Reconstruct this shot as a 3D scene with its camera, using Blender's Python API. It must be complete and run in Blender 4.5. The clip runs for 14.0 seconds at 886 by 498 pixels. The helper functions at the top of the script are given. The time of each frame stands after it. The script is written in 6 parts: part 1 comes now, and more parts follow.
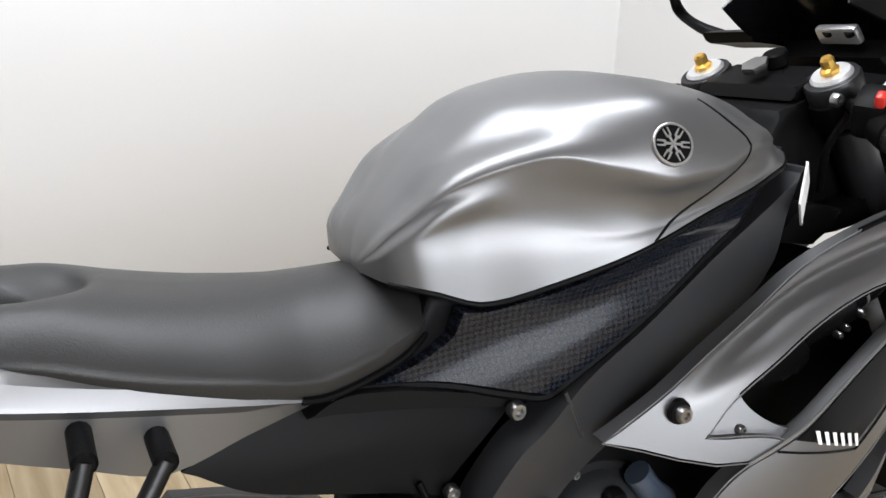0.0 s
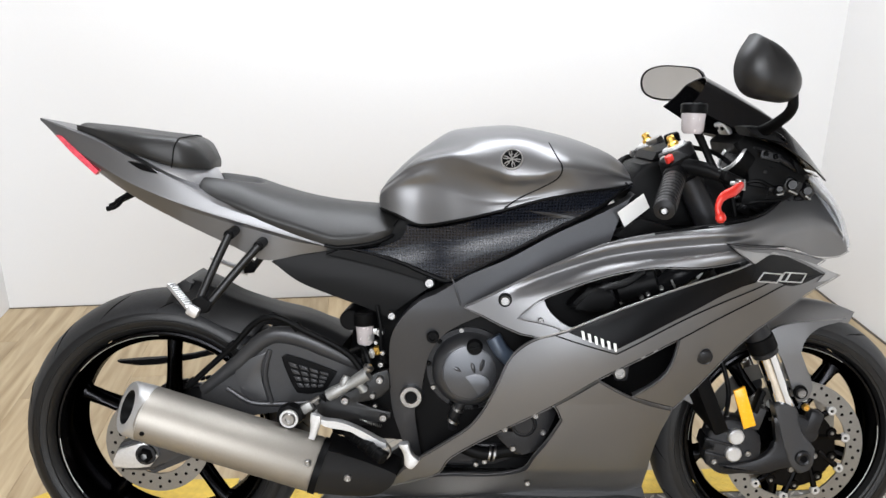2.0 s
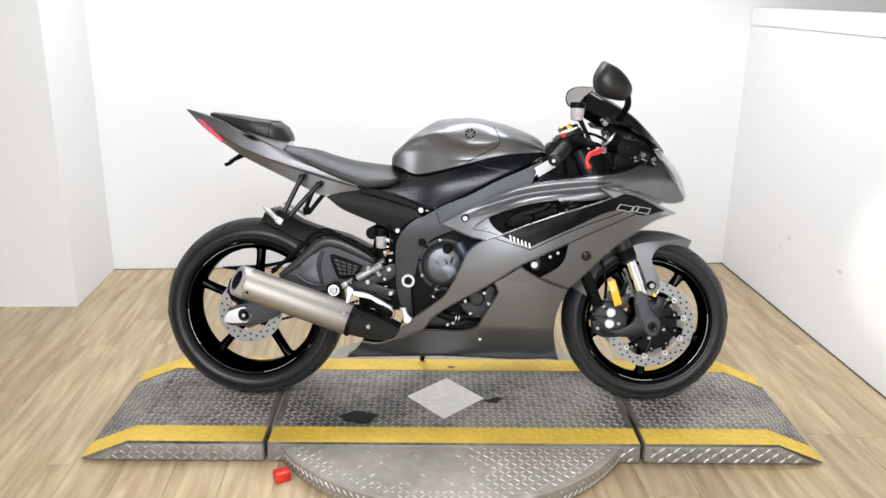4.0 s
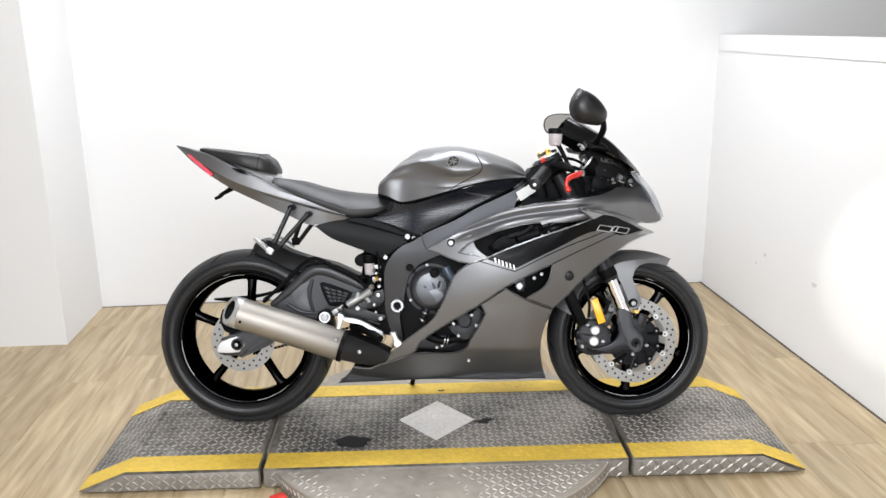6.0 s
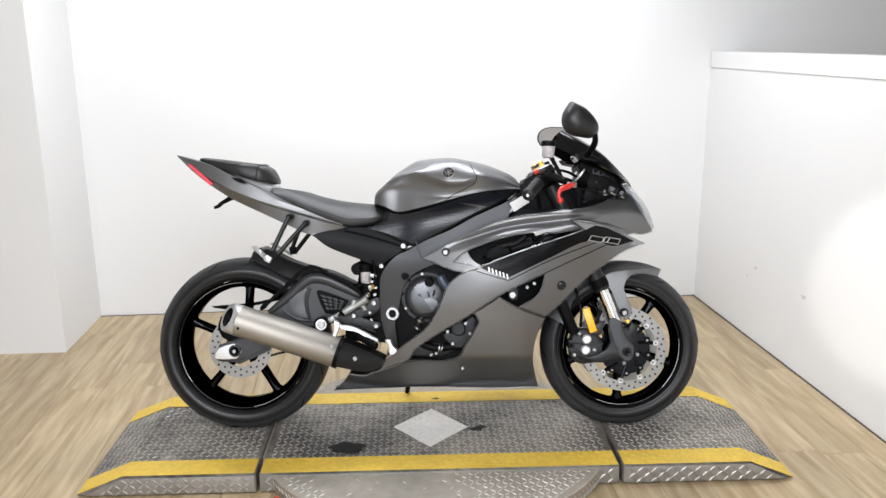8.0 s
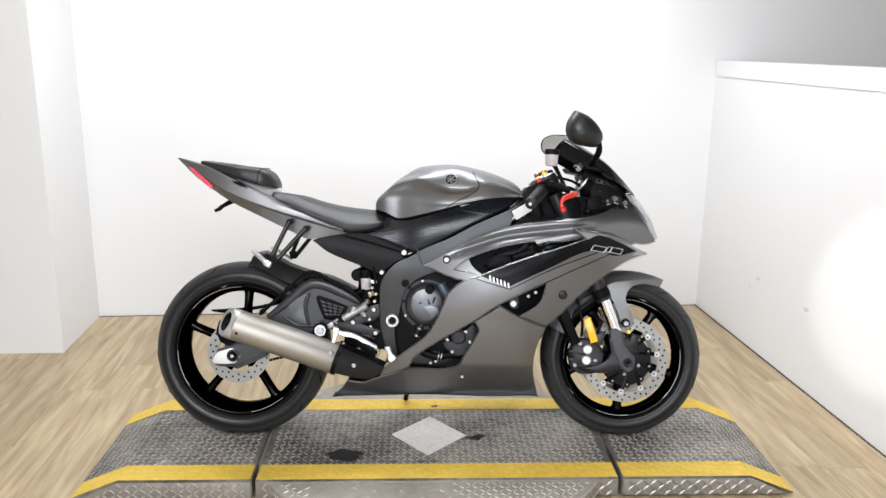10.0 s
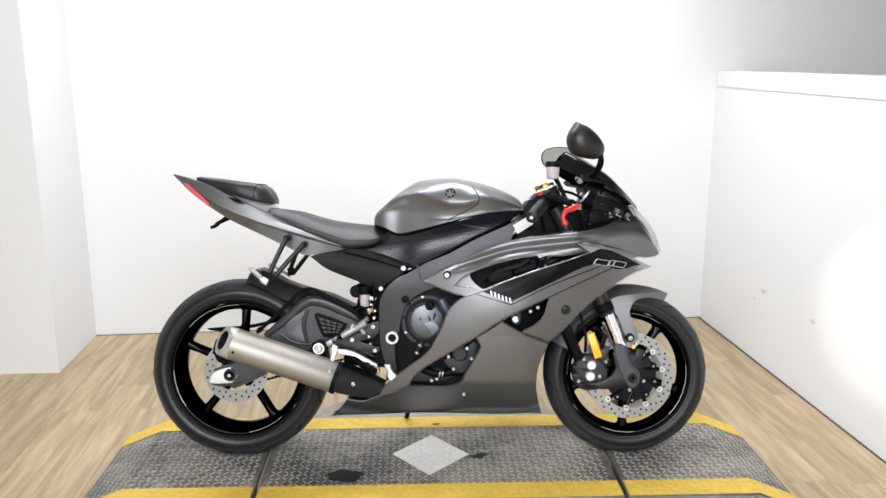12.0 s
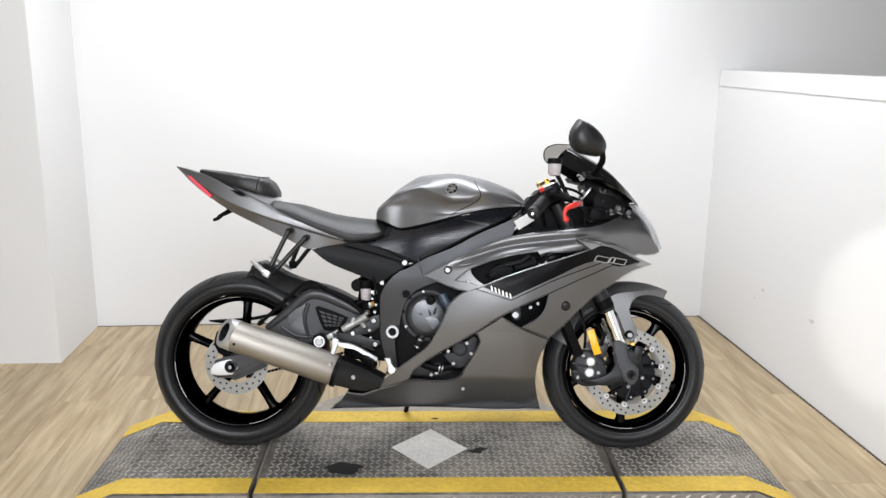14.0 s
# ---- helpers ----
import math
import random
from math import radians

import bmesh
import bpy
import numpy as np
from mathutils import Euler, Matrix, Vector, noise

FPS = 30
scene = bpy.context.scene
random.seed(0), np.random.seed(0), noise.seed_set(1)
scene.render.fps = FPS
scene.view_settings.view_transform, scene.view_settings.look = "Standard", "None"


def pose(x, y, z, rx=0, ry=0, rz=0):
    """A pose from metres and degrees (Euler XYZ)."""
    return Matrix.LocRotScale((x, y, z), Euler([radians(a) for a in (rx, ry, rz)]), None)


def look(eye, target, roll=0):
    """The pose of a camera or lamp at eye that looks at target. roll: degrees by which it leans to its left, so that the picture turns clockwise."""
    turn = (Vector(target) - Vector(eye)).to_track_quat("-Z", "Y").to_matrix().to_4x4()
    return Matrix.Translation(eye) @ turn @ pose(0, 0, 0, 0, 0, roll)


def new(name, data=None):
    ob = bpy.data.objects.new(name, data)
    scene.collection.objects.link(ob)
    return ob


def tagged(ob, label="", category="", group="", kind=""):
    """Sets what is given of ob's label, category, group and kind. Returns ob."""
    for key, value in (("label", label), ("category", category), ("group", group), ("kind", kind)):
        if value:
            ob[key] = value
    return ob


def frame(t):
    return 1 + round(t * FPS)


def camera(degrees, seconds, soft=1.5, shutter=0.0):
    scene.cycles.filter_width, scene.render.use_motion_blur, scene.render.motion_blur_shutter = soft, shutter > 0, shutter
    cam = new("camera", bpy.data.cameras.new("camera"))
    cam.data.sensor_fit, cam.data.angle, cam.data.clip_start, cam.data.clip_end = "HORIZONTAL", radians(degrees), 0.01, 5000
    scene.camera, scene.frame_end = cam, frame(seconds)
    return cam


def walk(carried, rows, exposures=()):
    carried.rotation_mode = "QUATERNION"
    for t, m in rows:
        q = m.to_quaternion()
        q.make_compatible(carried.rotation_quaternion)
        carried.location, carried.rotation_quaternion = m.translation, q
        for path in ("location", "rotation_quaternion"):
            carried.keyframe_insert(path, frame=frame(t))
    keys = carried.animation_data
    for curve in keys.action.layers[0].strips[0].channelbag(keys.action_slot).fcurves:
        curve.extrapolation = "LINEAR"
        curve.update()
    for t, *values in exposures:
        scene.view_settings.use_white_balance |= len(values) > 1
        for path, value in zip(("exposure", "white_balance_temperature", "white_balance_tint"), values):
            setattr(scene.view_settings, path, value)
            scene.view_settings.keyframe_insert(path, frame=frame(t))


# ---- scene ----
cam = camera(56.6, 14.0)
PATH = [
    (0, (-0.491, -0.554, 1.301), (0.356, 1.012, 0.387), -0.0),
    (0.5, (-0.258, -0.616, 1.291), (0.046, 1.021, 0.184), -0.3),
    (1, (-0.231, -0.806, 1.326), (-0.216, 0.961, 0.388), -1.1),
    (1.5, (-0.253, -1.223, 1.422), (-0.293, 0.618, 0.642), -2.2),
    (2, (-0.085, -1.546, 1.434), (-0.076, 0.323, 0.722), 0.0),
    (2.5, (-0.131, -1.934, 1.448), (-0.091, -0.049, 0.780), 0.8),
    (3, (-0.062, -2.301, 1.444), (-0.024, -0.369, 0.931), 1.4),
    (3.2, (0.036, -2.411, 1.476), (-0.005, -0.507, 0.867), 0.6),
    (5.3, (-0.018, -2.763, 1.479), (-0.013, -0.834, 0.951), 0.2),
    (5.5, (-0.003, -2.761, 1.478), (0.017, -0.829, 0.963), -0.6),
    (6, (0.004, -2.762, 1.476), (0.013, -0.832, 0.951), -0.7),
    (6.5, (0.004, -2.781, 1.474), (0.012, -0.848, 0.961), -0.3),
    (7, (-0.002, -2.800, 1.472), (0.020, -0.868, 0.957), 0.1),
    (7.5, (0.002, -2.812, 1.473), (0.012, -0.878, 0.961), -0.0),
    (8, (0.012, -2.821, 1.470), (0.028, -0.882, 0.981), -0.3),
    (10.5, (0.012, -2.778, 1.482), (0.025, -0.836, 1.003), 0.7),
    (11, (0.014, -2.757, 1.477), (0.022, -0.813, 1.008), 0.4),
    (11.5, (0.019, -2.750, 1.474), (0.030, -0.803, 1.018), 0.3),
    (12, (0.014, -2.747, 1.476), (0.026, -0.799, 1.024), -0.0),
    (12.5, (0.016, -2.753, 1.475), (0.028, -0.803, 1.027), 0.2),
    (13, (0.015, -2.757, 1.472), (0.028, -0.810, 1.017), 0.1),
    (13.5, (0.013, -2.758, 1.472), (0.019, -0.812, 1.011), 0.7),
    (14, (0.014, -2.760, 1.472), (0.023, -0.814, 1.013), 0.7),
]

EXPOSURES = [(0.0, 0.28), (0.5, 0.22), (1.0, 0.30), (2.0, 0.31), (3.0, 0.36), (5.5, 0.44), (6.0, 0.42), (7.0, 0.36), (8.0, 0.30), (10.5, 0.40), (12.0, 0.42), (13.0, 0.34), (14.0, 0.26)]
walk(cam, [(t, look(eye, target, roll)) for t, eye, target, roll in PATH], EXPOSURES)

# ---- light ----
world = bpy.data.worlds.new("booth_world")
scene.world = world
world.use_nodes = True
world.node_tree.nodes["Background"].inputs[0].default_value = (0.9, 0.93, 1.0, 1)
world.node_tree.nodes["Background"].inputs[1].default_value = 0.1


def area_lamp(name, eye, target, sx, sy, watts, colour):
    data = bpy.data.lights.new(name, "AREA")
    data.shape, data.size, data.size_y, data.energy, data.color = "RECTANGLE", sx, sy, watts, colour
    ob = new(name, data)
    ob.matrix_world = look(eye, target)
    return ob


area_lamp("ceiling_light_back", (0.0, 0.70, 2.62), (0.0, 0.60, 0), 2.3, 0.5, 64, (0.928, 0.963, 1.025))
area_lamp("ceiling_light_front", (-0.5, -2.45, 2.62), (-0.4, -1.6, 0), 2.0, 1.3, 116, (0.933, 0.963, 1.02))
area_lamp("ceiling_light_far", (0.0, -4.3, 2.62), (0.0, -3.6, 0), 3.0, 0.8, 90, (0.945, 0.963, 1.01))
area_lamp("window_light", (0.3, -5.85, 1.55), (0.3, 0, 1.2), 5.0, 1.8, 108, (0.90, 0.96, 1.03))
spot = bpy.data.lights.new("studio_spot", "SPOT")
spot.energy, spot.spot_size, spot.spot_blend, spot.shadow_soft_size, spot.color = 520, radians(8.5), 0.35, 0.05, (1.0, 0.98, 0.95)
new("studio_spot", spot).matrix_world = look((-1.1, -4.2, 1.9), (1.70, 0.02, 0.58))

# ---- materials ----


def material(name, colour, rough=0.5, metal=0.0, scale=40.0, vary=0.15, bump=0.05, coat=0.0, big=2.5, trans=0.0, random_tint=0.0, spec=0.5):
    m = bpy.data.materials.new(name)
    m.use_nodes = True
    nt = m.node_tree
    b = nt.nodes["Principled BSDF"]
    L = nt.links.new
    co = nt.nodes.new("ShaderNodeTexCoord")
    n1, n2 = nt.nodes.new("ShaderNodeTexNoise"), nt.nodes.new("ShaderNodeTexNoise")
    n1.inputs["Scale"].default_value, n2.inputs["Scale"].default_value = scale, big
    n1.inputs["Detail"].default_value, n2.inputs["Detail"].default_value = 6, 4
    L(co.outputs["Object"], n1.inputs["Vector"])
    L(co.outputs["Object"], n2.inputs["Vector"])
    add = nt.nodes.new("ShaderNodeMath")
    add.operation = "ADD"
    L(n1.outputs["Fac"], add.inputs[0])
    L(n2.outputs["Fac"], add.inputs[1])
    ramp = nt.nodes.new("ShaderNodeMapRange")
    ramp.inputs["From Min"].default_value, ramp.inputs["From Max"].default_value = 0.6, 1.4
    ramp.inputs["To Min"].default_value, ramp.inputs["To Max"].default_value = 1 - vary, 1 + vary
    L(add.outputs[0], ramp.inputs["Value"])
    mul = nt.nodes.new("ShaderNodeMix")
    mul.data_type, mul.blend_type = "RGBA", "MULTIPLY"
    mul.inputs[0].default_value = 1.0
    mul.inputs[6].default_value = (*colour, 1)
    L(ramp.outputs[0], mul.inputs[7])
    last = mul.outputs[2]
    if random_tint:
        info = nt.nodes.new("ShaderNodeObjectInfo")
        r2 = nt.nodes.new("ShaderNodeMapRange")
        r2.inputs["To Min"].default_value, r2.inputs["To Max"].default_value = 1 - random_tint, 1 + random_tint
        L(info.outputs["Random"], r2.inputs["Value"])
        m2 = nt.nodes.new("ShaderNodeMix")
        m2.data_type, m2.blend_type = "RGBA", "MULTIPLY"
        m2.inputs[0].default_value = 1.0
        L(last, m2.inputs[6])
        L(r2.outputs[0], m2.inputs[7])
        last = m2.outputs[2]
    L(last, b.inputs["Base Color"])
    rr = nt.nodes.new("ShaderNodeMapRange")
    rr.inputs["To Min"].default_value, rr.inputs["To Max"].default_value = max(0.02, rough - 0.08), min(1, rough + 0.08)
    L(n1.outputs["Fac"], rr.inputs["Value"])
    L(rr.outputs[0], b.inputs["Roughness"])
    b.inputs["Metallic"].default_value = metal
    b.inputs["Coat Weight"].default_value = coat
    b.inputs["Specular IOR Level"].default_value = spec
    b.inputs["Coat Roughness"].default_value = 0.12
    b.inputs["Transmission Weight"].default_value = trans
    if bump:
        bp = nt.nodes.new("ShaderNodeBump")
        bp.inputs["Strength"].default_value, bp.inputs["Distance"].default_value = bump, 0.004
        L(n1.outputs["Fac"], bp.inputs["Height"])
        L(bp.outputs[0], b.inputs["Normal"])
    return m


PAINT = material("matte_grey_paint", (0.175, 0.175, 0.178), 0.39, 0.80, 900, 0.05, 0.01, big=3, spec=0.3)
SILVER = material("satin_silver_paint", (0.32, 0.32, 0.32), 0.32, 0.8, 900, 0.04, 0.01, big=3)
FRAMEG = material("frame_grey", (0.064, 0.065, 0.069), 0.40, 0.75, 300, 0.08, 0.02, spec=0.3)
COVERG = material("charcoal_cover", (0.0060, 0.0060, 0.0062), 0.40, 0.0, 300, 0.1, 0.03, spec=0.08)
PLASTIC = material("black_plastic", (0.0028, 0.0028, 0.003), 0.46, 0.0, 300, 0.15, 0.04, spec=0.07)
DARKPANEL = material("charcoal_plastic", (0.012, 0.0125, 0.015), 0.34, 0.1, 500, 0.12, 0.03, spec=0.9)
VINYL = material("seat_vinyl", (0.012, 0.0118, 0.0115), 0.45, 0.0, 520, 0.14, 0.14, spec=0.42)
RUBBER = material("tyre_rubber", (0.0066, 0.0066, 0.0069), 0.40, 0.0, 90, 0.35, 0.15, spec=0.36, big=7)
SATINBLACK = material("satin_black_shell", (0.005, 0.005, 0.0054), 0.38, 0.0, 300, 0.15, 0.03, spec=0.35)
GLOSS = material("gloss_black", (0.005, 0.005, 0.0055), 0.22, 0.0, 100, 0.05, 0.0, spec=0.09)
BLACKMETAL = material("black_wheel_paint", (0.014, 0.014, 0.015), 0.24, 1.0, 100, 0.1, 0.0)
BLACKMETAL.node_tree.nodes["Principled BSDF"].inputs["Specular Tint"].default_value = (0.05, 0.05, 0.055, 1)
ENGINE = material("engine_grey", (0.020, 0.020, 0.0215), 0.36, 0.4, 200, 0.2, 0.06, spec=0.3)
STEEL = material("brushed_steel", (0.33, 0.325, 0.32), 0.32, 1.0, 300, 0.1, 0.03)
DISC = material("brake_disc_steel", (0.27, 0.262, 0.25), 0.40, 1.0, 300, 0.15, 0.03)
CLUTCH = material("clutch_cover_grey", (0.082, 0.084, 0.090), 0.32, 0.75, 300, 0.10, 0.012)
ARMG = material("swing_arm_grey", (0.046, 0.0462, 0.048), 0.36, 0.45, 260, 0.12, 0.03, spec=0.25)
CASTGREY = material("dull_cast_metal", (0.30, 0.30, 0.29), 0.48, 0.7, 200, 0.2, 0.08)
ALU = material("cast_aluminium", (0.60, 0.60, 0.60), 0.42, 0.8, 200, 0.12, 0.06)
# pale tone for strips that stand in for highlights on panel edges
EDGE = material("panel_edge_glint", (0.23, 0.23, 0.235), 0.42, 0.7, 200, 0.1, 0.02)
TITAN = material("brushed_titanium", (0.335, 0.313, 0.280), 0.56, 0.9, 250, 0.09, 0.03)
CHROME = material("chrome", (0.8, 0.8, 0.8), 0.1, 1.0, 100, 0.03, 0.0)
BADGE = material("dull_silver_badge", (0.42, 0.41, 0.40), 0.35, 0.85, 300, 0.1, 0.02)
GOLD = material("gold_anodised", (0.75, 0.45, 0.1), 0.3, 0.9, 100, 0.05, 0.0)
RED = material("red_anodised", (0.6, 0.03, 0.02), 0.35, 0.3, 100, 0.08, 0.0)
# the strong tone variation paints pinkish highlights across the red lens
REDLAMP = material("red_lamp_lens", (0.62, 0.055, 0.085), 0.2, 0.0, 90, 0.75, 0.5, coat=0.7)
AMBER = material("amber_reflector", (0.9, 0.42, 0.01), 0.25, 0.0, 200, 0.06, 0.03, coat=0.4)
WHITEP = material("white_sticker", (0.8, 0.8, 0.78), 0.5, 0.0, 200, 0.03, 0.0)
CLEAR = material("milky_plastic", (0.50, 0.46, 0.465), 0.25, 0.0, 60, 0.1, 0.0, trans=0.25)
LENS = material("clear_lens", (0.55, 0.57, 0.6), 0.08, 0.0, 60, 0.03, 0.0, coat=1.0, trans=0.5)
SMOKE = material("smoked_screen", (0.004, 0.004, 0.0045), 0.16, 0.0, 60, 0.1, 0.0, spec=0.3)
BLUEHOSE = material("blue_grey_hose", (0.045, 0.060, 0.085), 0.34, 0.2, 200, 0.1, 0.03)
TREAD = material("dusty_tread_rubber", (0.022, 0.0225, 0.024), 0.50, 0.0, 120, 0.35, 0.15, spec=0.4, big=6)
MIRRORCASE = material("grained_black_shell", (0.011, 0.011, 0.0115), 0.40, 0.0, 600, 0.15, 0.08, spec=0.4)
HUGGERP = material("scuffed_black_plastic", (0.013, 0.013, 0.0135), 0.42, 0.0, 300, 0.2, 0.05, spec=0.2)
PADBASE = material("light_satin_silver", (0.40, 0.40, 0.41), 0.38, 0.6, 700, 0.05, 0.01)
MIRRORG = material("mirror_glass", (0.85, 0.85, 0.85), 0.03, 1.0, 60, 0.02, 0.0)
WALL = material("white_wall_paint", (0.66, 0.655, 0.648), 0.7, 0.0, 220, 0.02, 0.03, big=0.8)
CEIL = material("ceiling_paint", (0.28, 0.255, 0.23), 0.8, 0.0, 220, 0.03, 0.03, big=0.8)
GREYWALL = material("grey_wall_paint", (0.28, 0.28, 0.285), 0.8, 0.0, 220, 0.03, 0.03, big=0.8)
BEIGE = material("warm_beige_wall_paint", (0.36, 0.335, 0.315), 0.8, 0.0, 220, 0.03, 0.03, big=0.8)
BRIGHTTREAD = material("bare_tread_steel", (0.46, 0.43, 0.39), 0.44, 0.7, 25, 0.3, 0.1, big=6)
SIDEPLATE = material("dull_side_steel", (0.25, 0.235, 0.215), 0.45, 0.6, 30, 0.3, 0.1, big=6)
YELLOW = material("yellow_safety_paint", (0.57, 0.385, 0.05), 0.55, 0.0, 60, 0.24, 0.1, big=5)
SPOT = material("oil_stain", (0.010, 0.010, 0.010), 0.6, 0.0, 60, 0.3, 0.05, big=5, spec=0.2)
COVERPL = material("bright_cover_steel", (0.66, 0.64, 0.61), 0.5, 0.4, 60, 0.15, 0.1, big=8)


def wood():
    m = bpy.data.materials.new("oak_vinyl_plank")
    m.use_nodes = True
    nt = m.node_tree
    b, L = nt.nodes["Principled BSDF"], nt.links.new
    co, mp = nt.nodes.new("ShaderNodeTexCoord"), nt.nodes.new("ShaderNodeMapping")
    info = nt.nodes.new("ShaderNodeObjectInfo")
    mp.inputs["Scale"].default_value = (14, 1.3, 1)
    L(co.outputs["Object"], mp.inputs["Vector"])
    off = nt.nodes.new("ShaderNodeVectorMath")
    off.operation = "ADD"
    L(mp.outputs[0], off.inputs[0])
    sc = nt.nodes.new("ShaderNodeMath")
    sc.operation = "MULTIPLY"
    sc.inputs[1].default_value = 40
    L(info.outputs["Random"], sc.inputs[0])
    L(sc.outputs[0], off.inputs[1])
    n = nt.nodes.new("ShaderNodeTexNoise")
    n.inputs["Scale"].default_value, n.inputs["Detail"].default_value = 2.2, 7
    n.inputs["Distortion"].default_value = 0.6
    L(off.outputs[0], n.inputs["Vector"])
    cr = nt.nodes.new("ShaderNodeValToRGB")
    cr.color_ramp.elements[0].position, cr.color_ramp.elements[0].color = 0.3, (0.256, 0.183, 0.098, 1)
    cr.color_ramp.elements[1].position, cr.color_ramp.elements[1].color = 0.72, (0.446, 0.353, 0.221, 1)
    L(n.outputs["Fac"], cr.inputs[0])
    r2 = nt.nodes.new("ShaderNodeMapRange")
    r2.inputs["To Min"].default_value, r2.inputs["To Max"].default_value = 0.85, 1.13
    L(info.outputs["Random"], r2.inputs["Value"])
    mx = nt.nodes.new("ShaderNodeMix")
    mx.data_type, mx.blend_type = "RGBA", "MULTIPLY"
    mx.inputs[0].default_value = 1
    L(cr.outputs[0], mx.inputs[6])
    L(r2.outputs[0], mx.inputs[7])
    L(mx.outputs[2], b.inputs["Base Color"])
    b.inputs["Roughness"].default_value = 0.42
    bp = nt.nodes.new("ShaderNodeBump")
    bp.inputs["Strength"].default_value, bp.inputs["Distance"].default_value = 0.08, 0.003
    L(n.outputs["Fac"], bp.inputs["Height"])
    L(bp.outputs[0], b.inputs["Normal"])
    return m


def carbon():
    m = material("carbon_weave_plastic", (0.012, 0.0125, 0.015), 0.27, 0.0, 500, 0.1, 0.0, spec=0.36)
    nt = m.node_tree
    L, b = nt.links.new, nt.nodes["Principled BSDF"]
    co, mp = nt.nodes.new("ShaderNodeTexCoord"), nt.nodes.new("ShaderNodeMapping")
    mp.inputs["Rotation"].default_value = (0, radians(45), 0)
    mp.inputs["Scale"].default_value = (1, 0, 1)
    ck = nt.nodes.new("ShaderNodeTexChecker")
    ck.inputs["Scale"].default_value = 210
    ck.inputs["Color1"].default_value, ck.inputs["Color2"].default_value = (0.0022, 0.0028, 0.0045, 1), (0.012, 0.0145, 0.022, 1)
    L(co.outputs["Object"], mp.inputs["Vector"])
    L(mp.outputs[0], ck.inputs["Vector"])
    L(ck.outputs["Color"], b.inputs["Base Color"])
    bp = nt.nodes.new("ShaderNodeBump")
    bp.inputs["Strength"].default_value, bp.inputs["Distance"].default_value = 0.3, 0.0008
    L(ck.outputs["Fac"], bp.inputs["Height"])
    L(bp.outputs[0], b.inputs["Normal"])
    return m


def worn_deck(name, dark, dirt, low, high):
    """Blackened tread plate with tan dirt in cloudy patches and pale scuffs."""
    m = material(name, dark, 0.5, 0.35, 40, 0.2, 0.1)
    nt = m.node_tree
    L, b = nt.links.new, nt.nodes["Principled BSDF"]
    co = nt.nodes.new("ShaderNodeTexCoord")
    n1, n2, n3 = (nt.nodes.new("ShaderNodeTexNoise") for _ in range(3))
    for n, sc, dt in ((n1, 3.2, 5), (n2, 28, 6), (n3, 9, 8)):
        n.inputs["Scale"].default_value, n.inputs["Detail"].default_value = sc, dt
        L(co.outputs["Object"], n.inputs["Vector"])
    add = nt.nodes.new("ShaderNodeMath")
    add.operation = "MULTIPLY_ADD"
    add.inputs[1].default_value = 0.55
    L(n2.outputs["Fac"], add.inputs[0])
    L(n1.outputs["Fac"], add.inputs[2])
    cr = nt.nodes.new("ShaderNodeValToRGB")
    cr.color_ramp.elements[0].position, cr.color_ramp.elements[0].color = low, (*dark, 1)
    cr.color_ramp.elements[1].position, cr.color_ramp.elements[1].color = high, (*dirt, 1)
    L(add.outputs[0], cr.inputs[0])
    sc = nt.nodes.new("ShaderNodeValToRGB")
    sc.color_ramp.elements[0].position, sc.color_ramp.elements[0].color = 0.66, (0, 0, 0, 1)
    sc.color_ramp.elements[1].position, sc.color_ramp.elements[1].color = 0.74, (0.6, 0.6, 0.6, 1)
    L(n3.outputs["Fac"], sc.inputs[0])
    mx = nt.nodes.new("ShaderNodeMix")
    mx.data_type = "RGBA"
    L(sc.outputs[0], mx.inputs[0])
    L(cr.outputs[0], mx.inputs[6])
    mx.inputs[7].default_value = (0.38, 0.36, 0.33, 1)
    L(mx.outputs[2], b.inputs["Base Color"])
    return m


WOOD, CARBON = wood(), carbon()
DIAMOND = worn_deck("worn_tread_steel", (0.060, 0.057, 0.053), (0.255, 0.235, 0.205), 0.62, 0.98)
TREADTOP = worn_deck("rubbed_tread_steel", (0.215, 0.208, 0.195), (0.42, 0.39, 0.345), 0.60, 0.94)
WORNDISC = worn_deck("worn_turntable_steel", (0.215, 0.195, 0.165), (0.33, 0.295, 0.25), 0.55, 0.95)

# ---- mesh tools ----


def finish(bm, name, mat, sharp=35):
    bmesh.ops.recalc_face_normals(bm, faces=bm.faces)
    lim = radians(sharp)
    for f in bm.faces:
        f.smooth = True
    for e in bm.edges:
        if len(e.link_faces) == 2 and e.calc_face_angle(0) > lim:
            e.smooth = False
    lay = bm.verts.layers.float_vector.get("skin")
    loops = []
    if lay is not None:
        for f in bm.faces:
            skin = all(v[lay].length > 0.5 for v in f.verts)
            for v in f.verts:
                n = v[lay].copy()
                loops.append(((n if n.dot(f.normal) > 0 else -n) if skin else Vector((0, 0, 0)))[:])
        bm.verts.layers.float_vector.remove(lay)
    me = bpy.data.meshes.new(name)
    bm.to_mesh(me)
    bm.free()
    if loops:
        me.normals_split_custom_set(loops)
    me.materials.append(mat)
    return me


def part(name, bm, mat, parent=None, label="", sharp=35):
    ob = new(name, finish(bm, name, mat, sharp))
    if parent is not None:
        ob.parent = parent
    if label:
        ob["label"] = label
    return ob


